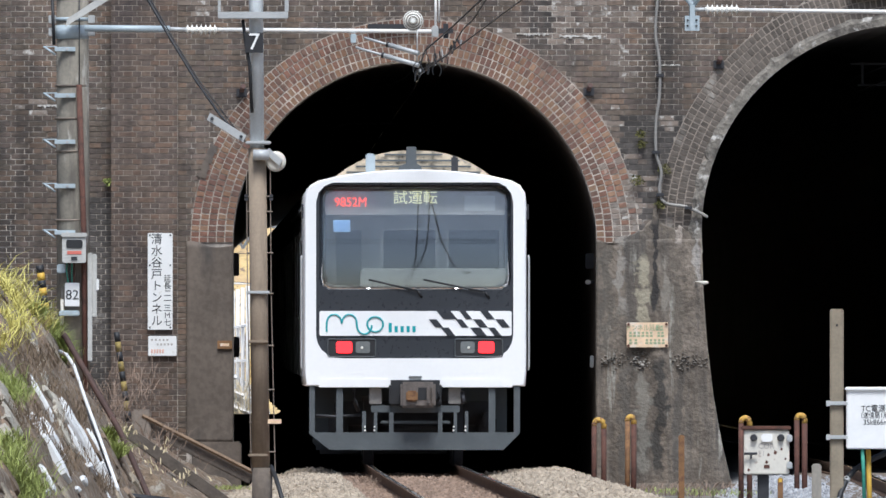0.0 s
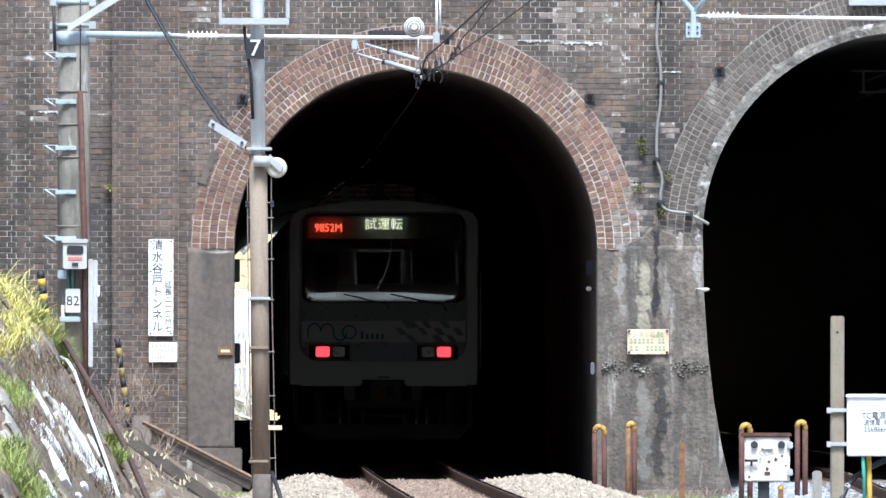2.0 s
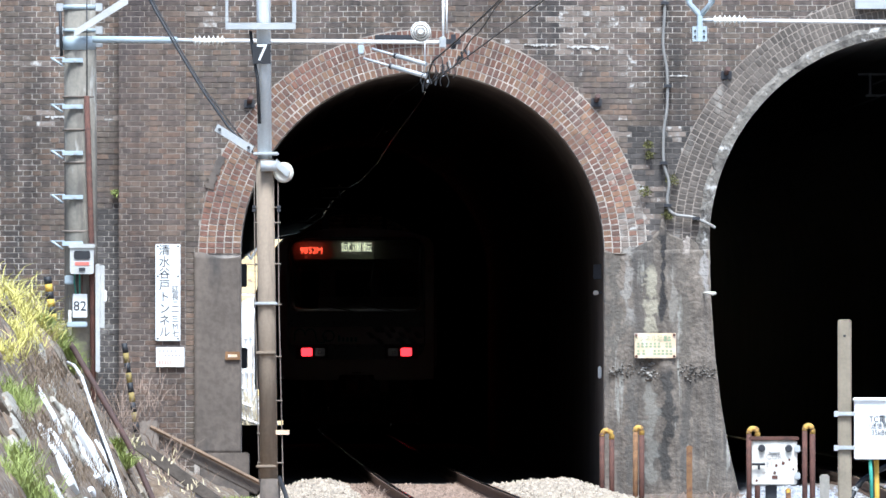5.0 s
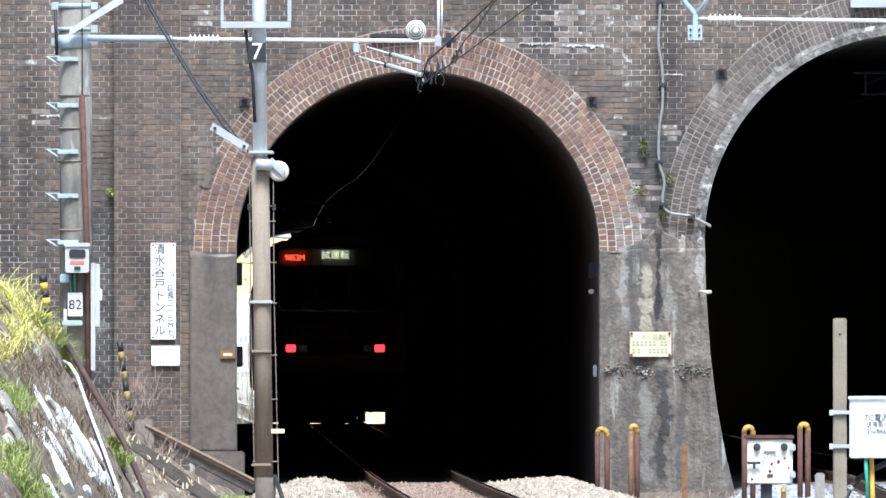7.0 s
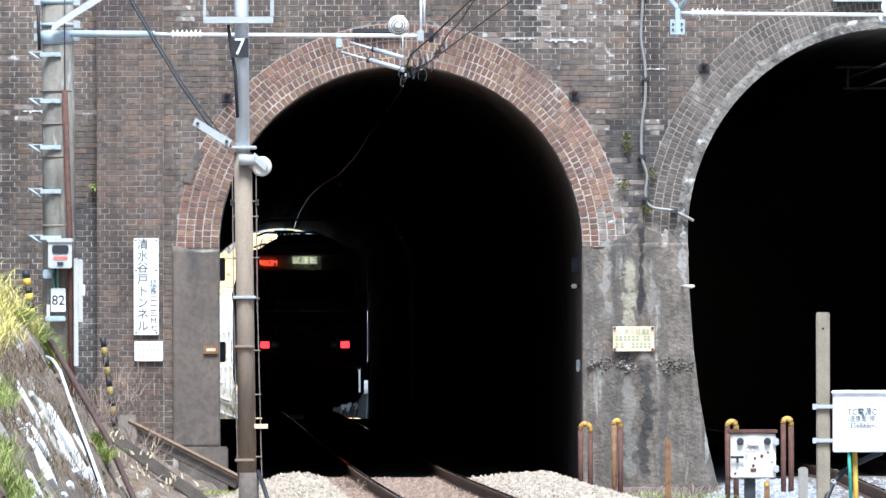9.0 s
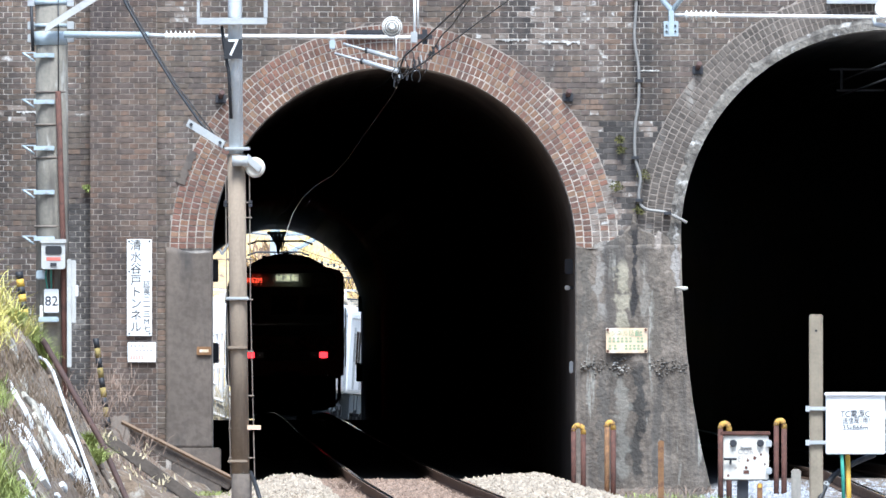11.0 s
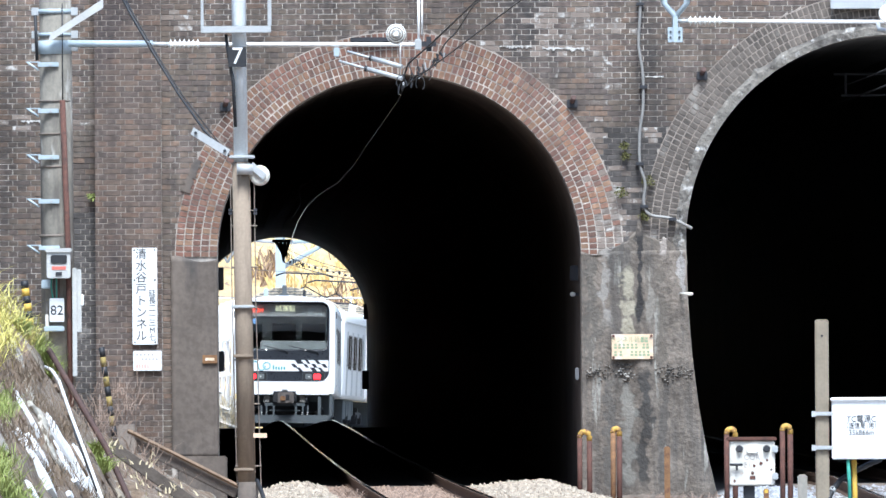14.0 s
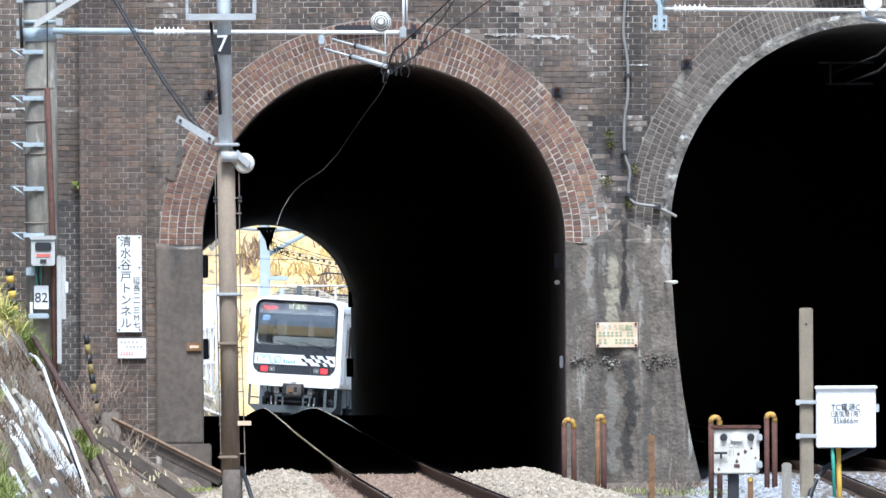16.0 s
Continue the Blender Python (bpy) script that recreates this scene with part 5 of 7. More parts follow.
def cross_span(y, h, sag):
    th = thing("cross_span_wires", "black cross-span wires between two slim masts over the line", "wire", group="cross spans")
    for x in (-8.5, 8.5):
        part("mast", tubes((((x, y, rail_z(y) - 0.5), (x, y, h + 1.2)), [0.17, 0.14]), sides=12), CONCRETE, th)
    upper = [(x, y, h + 0.75 - sag * (1 - (x / 8.5) ** 2)) for x in [-8.5 + 17 * k / 20 for k in range(21)]]
    part("span_wire", tubes((upper, 0.03), sides=6), CABLE, th)
    part("lower_wire", tubes((((-8.5, y, h), (8.5, y, h)), 0.025), sides=6), CABLE, th)
    for x in (-3.4, 1.7, 5.1):
        part("dropper", tubes((((x, y, h), (x, y, h + 0.75 - sag * (1 - (x / 8.5) ** 2))), 0.05), sides=6), CABLE, th)


cross_span(172.0, 7.2, 0.45)
cross_span(150.0, 6.9, 0.3)


def diagonal_cable():
    th = thing("feeder_cable", "thick black feeder cable sloping down to the pole", "cable")
    part("cable", tubes((([(-3.442, 166.500, 5.645), (-3.249, 166.200, 5.263), (-3.009, 166.000, 4.847), (-2.723, 165.600, 4.379), (-2.438, 165.200, 3.969), (-2.175, 165.000, 3.700)]), 0.015)), CABLE, th)
    part("second_strand", tubes((([(-3.423, 166.800, 5.653), (-3.216, 166.400, 5.255), (-2.974, 166.100, 4.837), (-2.693, 165.700, 4.381), (-2.151, 165.000, 3.663)]), 0.007)), CABLE, th)


diagonal_cable()


def pole_seven():
    D = 165.0
    th = thing("steel_pole", "slender grey steel pole with a black number plate", "pole")
    part("upper_tube", tubes((((-2.064, D, 7.6), (-2.033, D, 3.564)), 0.078), sides=16), STEEL_PALE, th, "light galvanised upper tube")
    part("lower_tube", tubes((((-2.033, D, 3.613), (-1.990, D, 0.041)), 0.098), sides=16), POLE_BROWN, th, "brown weathered lower tube")
    part("base_sleeve", tubes((((-1.978, D, 0.115), (-1.978, D, -0.7)), 0.112), sides=16), PLASTER_DARK, th)
    for z, w in ((3.669, 0.14), (2.031, 0.13), (0.251, 0.11), (1.493, 0.11)):
        part("band", boxes((-2.021 - w, -2.021 + w, D - 0.13, D + 0.13, z - 0.018, z + 0.018), bevel=0.01), STEEL if z > 2 else POLE_BROWN, th)
    cb = part("cross_arm", boxes((-2.441, -1.693, D - 0.22, D - 0.10, 5.022, 5.096), (-1.730, -1.687, D - 0.2, D - 0.12, 5.096, 5.479), (-2.460, -2.429, D - 0.2, D - 0.12, 5.022, 5.479), bevel=0.006), STEEL, th)
    pl = part("number_board", boxes((-2.163, -1.965, D - 0.16, D - 0.14, 4.651, 4.868)), BLACK, th, "black plate with a white figure")
    letters("figure", "7", 0.26, WHITE, pl, pose(-2.064, D - 0.163, 4.763))
    part("cable_down", tubes((((-2.188, D - 0.1, 5.010), (-2.163, D - 0.1, 4.800), (-2.113, D - 0.1, 4.503), (-2.089, D - 0.09, 3.996)), 0.018)), CABLE, th)
    arm = part("bracket_plate", shape([(-2.583, 3.922), (-2.546, 3.996), (-2.151, 3.749), (-2.188, 3.675)], D - 0.05, D + 0.02), STEEL, th)
    for b in (0.1, 0.9):
        bx, bz = -2.565 + b * (-2.169 - -2.565), 3.959 + b * (3.712 - 3.959)
        part("bolt", tubes((((bx, D - 0.075, bz), (bx, D - 0.05, bz)), 0.018)), STEEL_DARK, arm)
    rl = part("roller_arm", shape([(-1.940, 3.551), (-1.903, 3.613), (-1.755, 3.477), (-1.792, 3.415)], D - 0.1, D - 0.06), STEEL, th)
    bm = bmesh.new()
    c = (-1.829, 165.000, 3.465)
    tube(bm, [(c[0], D - 0.06, c[2]), (c[0], D - 0.05, c[2]), (c[0], D + 0.03, c[2]), (c[0], D + 0.05, c[2])], [0.08, 0.112, 0.112, 0.08], 20)
    part("roller", bm, WHITE_DIRTY, rl, "white porcelain roller")
    bm = bmesh.new()
    tube(bm, [(-2.076, D - 0.16, 3.533), (-1.903, D - 0.16, 3.533)], 0.06, 14)
    part("turnbuckle", bm, STEEL, th)
    for a, b in ((-1.879, -1.835), (-2.138, -2.095)):
        part("ladder_wire", tubes((((a - 0.01, D - 0.02, 3.378), (a, D - 0.02, 2.019), (b, D - 0.02, 0.072)), 0.006), sides=6), CONCRETE_OLD, th)
    for k, z in enumerate((3.082, 2.915, 2.464, 2.019, 1.450, 0.968, 0.610, 0.288)):
        part("ladder_rung", tubes((((-2.144 + 0.004 * k, D - 0.03, z), (-1.866 + 0.005 * k, D - 0.03, z)), 0.009), sides=6), CONCRETE_OLD, th)
    for s, x in ((0, -2.151), (1, -1.879)):
        for z in (3.094, 3.057):
            part("clip", boxes((x - 0.02, x + 0.02, D - 0.04, D, z - 0.02, z + 0.01)), STEEL_DARK, th)
    # added cream strip stands in for bright far scenery beside the pole
    part("yellow_tag", boxes((-1.928, -1.767, D - 0.05, D - 0.03, 0.597, 0.647)), CREAM, th)
    part("stay_cable", tubes((((-1.879, D, 0.128), (-1.817, D - 0.3, -0.021), (-1.706, D - 0.8, -0.360)), 0.026)), CABLE, th)


pole_seven()


def right_bracket():
    y = 188.4
    th = thing("insulator_bracket", "pale blue steel hanger with a white ribbed insulator rod", "bracket")
    part("hanger", boxes((3.020, 3.204, y - 0.02, y + 0.02, 5.440, 5.631), (3.084, 3.147, y - 0.05, y - 0.02, 5.440, 5.758), bevel=0.004), STEEL_BLUE, th)
    part("fork", tubes((((3.112, y, 5.631), (3.112, y, 5.772), (2.978, y, 5.927), (2.935, y, 8.6)), 0.04), (((3.112, y, 5.758), (3.260, y, 5.927), (3.302, y, 8.6)), 0.04)), STEEL_BLUE, th)
    for k in range(4):
        part("bolt", tubes((((3.055 + 0.11 * (k % 2), y - 0.035, 5.574 - 0.07 * (k // 2)), (3.055 + 0.11 * (k % 2), y - 0.02, 5.574 - 0.07 * (k // 2))), 0.014)), STEEL_DARK, th)
    part("insulator", ribbed(3.274, 3.697, y, 5.708, 0.068, 7), PORCELAIN, th, "white ribbed porcelain insulator")
    part("socket", tubes((((3.147, y, 5.708), (3.288, y, 5.708)), 0.025)), STEEL, th)
    part("rod", tubes((((3.669, y, 5.701), (6.322, y, 5.673)), 0.025), sides=12), CONCRETE_PALE, th)
    part("disc_insulator", tubes((((5.760, 188.000, 5.776), (5.761, 188.030, 5.777), (5.762, 188.060, 5.777)), [0.11, 0.12, 0.08]), sides=20), PORCELAIN, th)
    part("drop_arm", tubes((((5.642, 188.300, 5.671), (5.653, 188.200, 5.583), (6.027, 188.000, 5.508)), 0.03)), STEEL, th)
    pn = thing("wall_panel", "pale grey sheet panel above the neighbouring arch", "panel")
    part("sheet", boxes((5.202, 5.929, FACE - 0.16, FACE - 0.1, 5.985, 6.261), bevel=0.006), STEEL, pn)
    part("standoff", boxes((5.275, 5.319, FACE - 0.1, FACE, 6.043, 6.116), (5.784, 5.827, FACE - 0.1, FACE, 6.043, 6.116)), STEEL_DARK, pn)
    ob = thing("neighbour_overhead_wires", "dark wires and fittings inside the neighbouring tunnel", "wire")
    for k, (dz, r) in enumerate(((4.95, 0.012), (5.15, 0.012))):
        part("contact_wire", tubes(([(track2_x(y) + 0.2, y, rail_z(y) + dz) for y in range(180, 400, 10)], r), sides=6), STEEL_DARK, ob)
    part("tunnel_bracket", boxes((5.45, 6.2, 201.9, 202.0, 5.302, 5.331), (5.60, 5.63, 201.9, 202.0, 5.026, 5.346), (5.55, 6.2, 201.9, 202.0, 5.019, 5.048), bevel=0.01), STEEL_DARK, ob)


right_bracket()


# ---- posts, cabinets ----
def hoop(x, y, w, top, low, turn=0):
    th = thing("marker_hoop", "bent rusty steel hoop with a worn yellow top", "hoop post", pose(x, y, 0, 0, 0, turn), group="marker hoops")
    z = top - w / 2
    part("leg", tubes((((-w / 2, 0, low), (-w / 2, 0, z + 0.02)), 0.031)), RUST if w > 0.08 else RUST_LIGHT, th)
    part("leg", tubes((((w / 2, 0, low), (w / 2, 0, z)), 0.033)), RUST, th)
    part("bow", tubes(([(-w / 2, 0, z - 0.01)] + [(-w / 2 * math.cos(radians(a)), 0, z + w / 2 * math.sin(radians(a))) for a in range(0, 181, 30)] + [(w / 2, 0, z - 0.05)], 0.034)), YELLOW_RUSTY, th, "worn yellow bend")


hoop(1.923, 186.0, 0.12, 0.591, -0.45)
hoop(2.251, 181.0, 0.075, 0.637, -0.5)
hoop(3.567, 178.0, 0.10, 0.630, -0.5)
hoop(4.173, 176.0, 0.09, 0.667, -0.5)


def stake(name, label, x, y, w, top, m, cap=None):
    th = thing(name, label, "post", pose(x, y, 0))
    part("shaft", boxes((-w / 2, w / 2, -w / 2, w / 2, -0.6, top), bevel=w * 0.12), m, th)
    part("cap", boxes((-w * 0.52, w * 0.52, -w * 0.52, w * 0.52, top - 0.05, top + 0.006), bevel=w * 0.2), cap or m, th)


stake("marker_post", "slim orange-brown marker post", 2.592, 164.0, 0.062, 0.471, RUST_LIGHT)
stake("concrete_stake", "short grey concrete stake", 3.912, 158.0, 0.10, 0.190, CONCRETE)
stake("yellow_stake", "short yellow marker stake", 3.510, 157.0, 0.055, 0.048, RUST_LIGHT, YELLOW)


def cabinet():
    D = 168.0
    th = thing("trackside_cabinet", "white enamel trackside cabinet with a rusty lid on one leg", "cabinet")
    part("case", boxes((3.354, 3.857, D, D + 0.3, 0.023, 0.520), bevel=0.012), WHITE_DIRTY, th)
    part("lid", boxes((3.322, 3.876, D - 0.03, D + 0.34, 0.520, 0.564), bevel=0.01), RUST, th, "rusty sloping lid")
    part("leg", boxes((3.505, 3.631, D + 0.08, D + 0.22, -0.6, 0.023), bevel=0.01), STEEL_DARK, th)
    for cx in (3.461, 3.763):
        k = part("knob", tubes((((cx, D - 0.05, 0.432), (cx, D, 0.432)), [0.03, 0.042]), sides=12), STEEL_DARK, th)
    part("badge", shape(rounded(3.542, 3.668, 0.388, 0.476, 0.03), D - 0.03, D), WHITE, th)
    for cx, cz, w in ((3.700, 0.269, 0.028), (3.624, 0.243, 0.022), (3.605, 0.162, 0.025), (3.769, 0.306, 0.018), (3.404, 0.074, 0.02), (3.813, 0.199, 0.016)):
        part("chipped_patch", shape([(cx - w * 0.7, cz - w * 0.4), (cx - w * 0.1, cz - w * 0.9), (cx + w * 0.5, cz - w * 0.5), (cx + w * 0.8, cz + w * 0.3), (cx + w * 0.2, cz + w * 0.5), (cx - w * 0.3, cz + w)], D - 0.004, D), RUST, th)
    letters("lettering", "COR", 0.085, FADED_INK, th, pose(3.599, D - 0.003, 0.338))
    letters("lettering", "F1", 0.08, FADED_INK, th, pose(3.549, D - 0.003, 0.256))
    part("handle", tubes((((3.354, D - 0.05, 0.256), (3.498, D - 0.05, 0.256)), 0.014), (((3.429, D - 0.02, 0.256), (3.429, D - 0.05, 0.199)), 0.012)), STEEL_DARK, th)
    for z in (0.426, 0.124):
        part("hinge", boxes((3.826, 3.889, D - 0.04, D + 0.04, z - 0.04, z + 0.04), bevel=0.01), STEEL, th)
    part("plate", boxes((3.574, 3.637, D - 0.006, D, 0.092, 0.130)), RUST, th)


cabinet()


def power_box():
    D = 163.0
    ps = thing("wooden_post", "weathered square wooden post", "post")
    part("shaft", boxes((4.182, 4.328, D, D + 0.15, -0.7, 1.842), bevel=0.012), WOOD, ps)
    part("hole", tubes((((4.255, D - 0.002, 1.665), (4.255, D + 0.01, 1.665)), 0.014)), BLACK, ps)
    th = thing("power_supply_box", "white steel power supply box with black lettering", "electrical box")
    part("case", boxes((4.359, 5.000, D - 0.05, D + 0.25, 0.328, 0.975), bevel=0.012), WHITE, th)
    part("lid", boxes((4.341, 5.018, D - 0.08, D + 0.27, 0.957, 0.999), bevel=0.012), WHITE, th)
    for body, z, s in (("TC電源C", 0.761, 0.088), ("（送信局1用）", 0.688, 0.075), ("35k866m", 0.615, 0.082)):
        letters("lettering", body, s, BLACK, th, pose(4.676, D - 0.052, z), stretch=0.9 if "送" not in body else 0.82)
    for z in (0.822, 0.456):
        br = part("mounting_bracket", boxes((4.139, 4.383, D - 0.04, D - 0.003, z - 0.022, z + 0.022), bevel=0.006), STEEL, th)
        part("bolt", boxes((4.139, 4.182, D - 0.06, D - 0.03, z - 0.03, z + 0.03)), STEEL, br)
    part("latch", boxes((5.000, 5.037, D - 0.02, D + 0.04, 0.713, 0.798)), STEEL, th)
    cb = thing("power_cable", "thick black cable curving down from the box", "cable")
    part("cable", tubes(([(4.90, 163.4, 0.33), (4.77, 163.35, 0.275), (4.61, 163.3, 0.20), (4.455, 163.2, 0.105), (4.362, 163.1, 0.0), (4.297, 163.0, -0.145), (4.246, 162.9, -0.355)], 0.031)), CABLE, cb)
    part("cable_tie", tubes((((4.375, 163.12, 0.015), (4.352, 163.09, -0.02)), 0.036)), STEEL, cb)
    yp = thing("yellow_pole", "slim yellow pole with a green hose beside it", "pole")
    part("pole", tubes((((4.597, D + 0.1, 0.328), (4.621, D + 0.1, -0.6)), 0.028)), YELLOW, yp)
    part("hose", tubes(([(4.530, 163.000, 0.328), (4.542, 163.000, 0.114), (4.554, 163.000, -0.313)], 0.020)), GREEN_HOSE, yp, "green plastic hose")


power_box()


def striped_post(x0, z0, x1, z1, y, r, paint):
    """Leaning yellow and black pipe cover."""
    th = thing("striped_cable_guard", "leaning yellow and black striped cable guard", "cable guard", group="cable guards")
    n = 9
    for k in range(n):
        a, b = k / n, (k + 1) / n
        p = (x0 + (x1 - x0) * a, y, z0 + (z1 - z0) * a)
        q = (x0 + (x1 - x0) * b, y, z0 + (z1 - z0) * b)
        part("band", tubes(((p, q), r), sides=12), BLACK if k % 2 == 0 else paint, th)


striped_post(-4.813, 2.446, -4.706, 1.637, 180.0, 0.046, YELLOW)
striped_post(-4.027, 1.671, -3.873, 0.577, 186.0, 0.036, YELLOW_DIRTY)


# ---- stone bank with its pipes ----
B1, B2, B3 = Vector((-4.653, 174.000, 1.942)), Vector((-3.402, 174.000, -0.286)), Vector((-4.170, 142.000, -0.044))
E1, E2 = B2 - B1, B3 - B2
BN = E1.cross(E2).normalized()
if BN.y > 0:
    BN = -BN


def bank_at(s, q):
    p = B1 + s * E1 + q * E2
    return p + BN * (0.05 * noise.fractal(Vector((s * 6, q * 9, 1.7)), 1.0, 2.0, 5))


RIDGE = ((0.20, 0.215), (0.78, 0.40))
SLABS = ((0.58, 0.65), (0.67, 0.70), (0.76, 0.77))


def stone_bank():
    rows, cols = 90, 70
    verts = [tuple(bank_at(-0.13 + 1.42 * j / rows, 1.35 * i / cols)) for j in range(rows + 1) for i in range(cols + 1)]
    w = cols + 1
    faces = [(j * w + i, (j + 1) * w + i, (j + 1) * w + i + 1, j * w + i + 1) for j in range(rows) for i in range(cols)]
    k = len(verts)
    rim = [j * w for j in range(rows + 1)]
    for j in rim:
        x, y, z = verts[j]
        verts.append((x - 1.4, y + 4.0, z - 0.3))
    for n in range(rows):
        faces.append((rim[n], k + n, k + n + 1, rim[n + 1]))
    top = len(verts)
    for i in range(w):
        x, y, z = verts[i]
        verts.append((x - 3.0, y, z + 0.12))
    for i in range(w - 1):
        faces.append((i, i + 1, top + i + 1, top + i))
    ob = raw("stone_bank", verts, faces, BANK_EARTH, smooth=True)
    tagged(ob, "steep rubble stone bank with whitewashed stones and weeds", "bank", kind="structure")
    rng = random.Random(11)

    def rubble(s, q, ls, lq, h, m, lean=0.0):
        c = bank_at(s, q)
        u, v = E1.normalized(), E2.normalized()
        u = (u + lean * v).normalized()
        bm = bmesh.new()
        pts = []
        k2 = 7
        for t in range(k2):
            a = 2 * math.pi * t / k2
            r = rng.uniform(0.55, 1.2)
            pts.append((r * math.cos(a) * ls, r * math.sin(a) * lq))
        lo = [bm.verts.new(c + u * a + v * b - BN * 0.05) for a, b in pts]
        mi = [bm.verts.new(c + u * a + v * b + BN * h * 0.6) for a, b in pts]
        hi = [bm.verts.new(c + u * a * 0.7 + v * b * 0.7 + BN * h * rng.uniform(0.85, 1.15)) for a, b in pts]
        for r0, r1 in ((lo, mi), (mi, hi)):
            for t in range(k2):
                bm.faces.new((r0[t], r0[(t + 1) % k2], r1[(t + 1) % k2], r1[t]))
        bm.faces.new(hi)
        bmesh.ops.recalc_face_normals(bm, faces=bm.faces)
        part("stone", bm, m, ob)

    for _ in range(280):
        s, q = rng.uniform(-0.08, 1.15), rng.uniform(0.02, 1.25)
        rubble(s, q, rng.uniform(0.06, 0.26), rng.uniform(0.10, 0.45), rng.uniform(0.008, 0.04), rng.choice((BANK_STONE, BANK_STONE, BANK_LICHEN)), rng.uniform(-0.1, 0.1))

    # a pale ridge of weathered stones down the bank, and slabs at its outer edge
    for k in range(11):
        f = k / 10
        rubble(RIDGE[0][0] + (RIDGE[1][0] - RIDGE[0][0]) * f, RIDGE[0][1] + (RIDGE[1][1] - RIDGE[0][1]) * f + rng.uniform(-0.02, 0.02), rng.uniform(0.12, 0.19), rng.uniform(0.25, 0.5), 0.05, BANK_PALE, rng.uniform(-0.05, 0.05))
    for a, b in SLABS:
        rubble(a, b, 0.26, 0.75, 0.06, BANK_PALE, rng.uniform(-0.1, 0.1))

    def solve(p):
        d = Vector(p) - B1
        a11, a12, a22 = E1.dot(E1), E1.dot(E2), E2.dot(E2)
        b1, b2 = d.dot(E1), d.dot(E2)
        det = a11 * a22 - a12 * a12
        return (b1 * a22 - b2 * a12) / det, (a11 * b2 - a12 * b1) / det

    for p, q in (((-4.376, 161.390, 1.006), (-4.275, 159.873, 0.773)), ((-4.162, 165.361, 0.764), (-4.034, 164.193, 0.495)), ((-4.029, 166.028, 0.551), (-3.896, 164.058, 0.244)), ((-4.180, 157.422, 0.517), (-4.045, 155.635, 0.214)), ((-4.135, 159.532, 0.510), (-4.022, 158.406, 0.271)), ((-4.085, 153.183, 0.198), (-3.915, 152.361, -0.134)), ((-3.925, 164.766, 0.320), (-3.737, 161.997, -0.111)),
                 ((-3.834, 167.271, 0.247), (-3.701, 166.932, -0.002)), ((-3.866, 162.798, 0.146), (-3.792, 162.271, -0.003)), ((-3.874, 157.656, -0.021), (-3.792, 157.721, -0.163)), ((-4.006, 150.657, -0.031), (-3.953, 150.771, -0.122)), ((-3.931, 167.665, 0.433), (-3.868, 166.556, 0.281)), ((-3.700, 168.031, 0.036), (-3.617, 167.082, -0.146)), ((-3.855, 160.317, 0.039), (-3.802, 160.121, -0.061))):
        (s0, q0), (s1, q1) = solve(p), solve(q)
        long = (Vector(q) - Vector(p)).length
        for c0, c1 in ((0.0, rng.uniform(0.7, 1.0)),):
            mid = (c0 + c1) / 2
            rubble(s0 + (s1 - s0) * mid, q0 + (q1 - q0) * mid + rng.uniform(-0.02, 0.02), 0.5 * long * (c1 - c0) * 0.62, rng.uniform(0.09, 0.2), 0.05, WHITEWASH, rng.uniform(-0.08, 0.08))


BANK_EARTH = mat("dark_bank_earth", (0.17, 0.122, 0.082), 0.95, vary=0.5, scale=6, fine=30, bump=0.9, stain=(0.36, 0.33, 0.28), stain_amount=0.35, stain_scale=7, bump_distance=0.03)
BANK_STONE = mat("bank_stone", (0.20, 0.145, 0.102), 0.95, vary=0.4, scale=4, fine=30, bump=0.8, random_ob=0.5, bump_distance=0.02)
BANK_LICHEN = mat("lichen_stone", (0.27, 0.228, 0.172), 0.95, vary=0.45, scale=7, fine=30, bump=0.8, random_ob=0.4, bump_distance=0.02)
BANK_PALE = mat("pale_bank_stone", (0.43, 0.395, 0.33), 0.95, vary=0.4, scale=9, fine=40, bump=0.8, random_ob=0.2, stain=(0.20, 0.165, 0.125), stain_amount=0.4, stain_scale=8, bump_distance=0.02)
WHITEWASH = mat("whitewash", (0.72, 0.72, 0.72), 0.9, vary=0.12, scale=6, fine=30, stain=(0.3, 0.27, 0.24), stain_amount=0.0, stain_scale=9)
stone_bank()

rp = thing("rusty_pipe", "rusty brown pipe running down the bank edge", "pipe")
part("pipe", tubes(([(-4.626, 173.000, 1.820), (-4.506, 172.600, 1.754), (-4.397, 172.400, 1.676), (-4.308, 172.200, 1.565), (-4.052, 172.000, 1.127), (-3.663, 171.600, 0.471), (-3.334, 171.200, -0.265), (-3.228, 171.000, -0.507)], 0.035), sides=12), RUST_DARK, rp)
wp = thing("white_pipe", "thin whitewashed pipe on the bank", "pipe")
part("pipe", tubes(([(-4.266, 168.000, 1.395), (-4.166, 167.000, 1.355), (-4.060, 166.000, 1.229), (-3.894, 164.000, 0.883), (-3.665, 162.000, 0.393), (-3.446, 160.000, -0.085)], 0.019)), WHITEWASH, wp)
part("bracket", tubes(([(-3.900, 164.000, 0.870), (-3.809, 163.000, 0.633), (-3.546, 161.000, 0.053)], 0.012)), STEEL_DARK, wp)
kb = thing("low_kerb", "dark low edge beam at the foot of the bank", "kerb")
part("block", tubes(([(-3.753, 170.400, -0.208), (-3.328, 170.200, -0.258), (-3.082, 170.000, -0.282)], 0.035), sides=4), STEEL_DARK, kb)


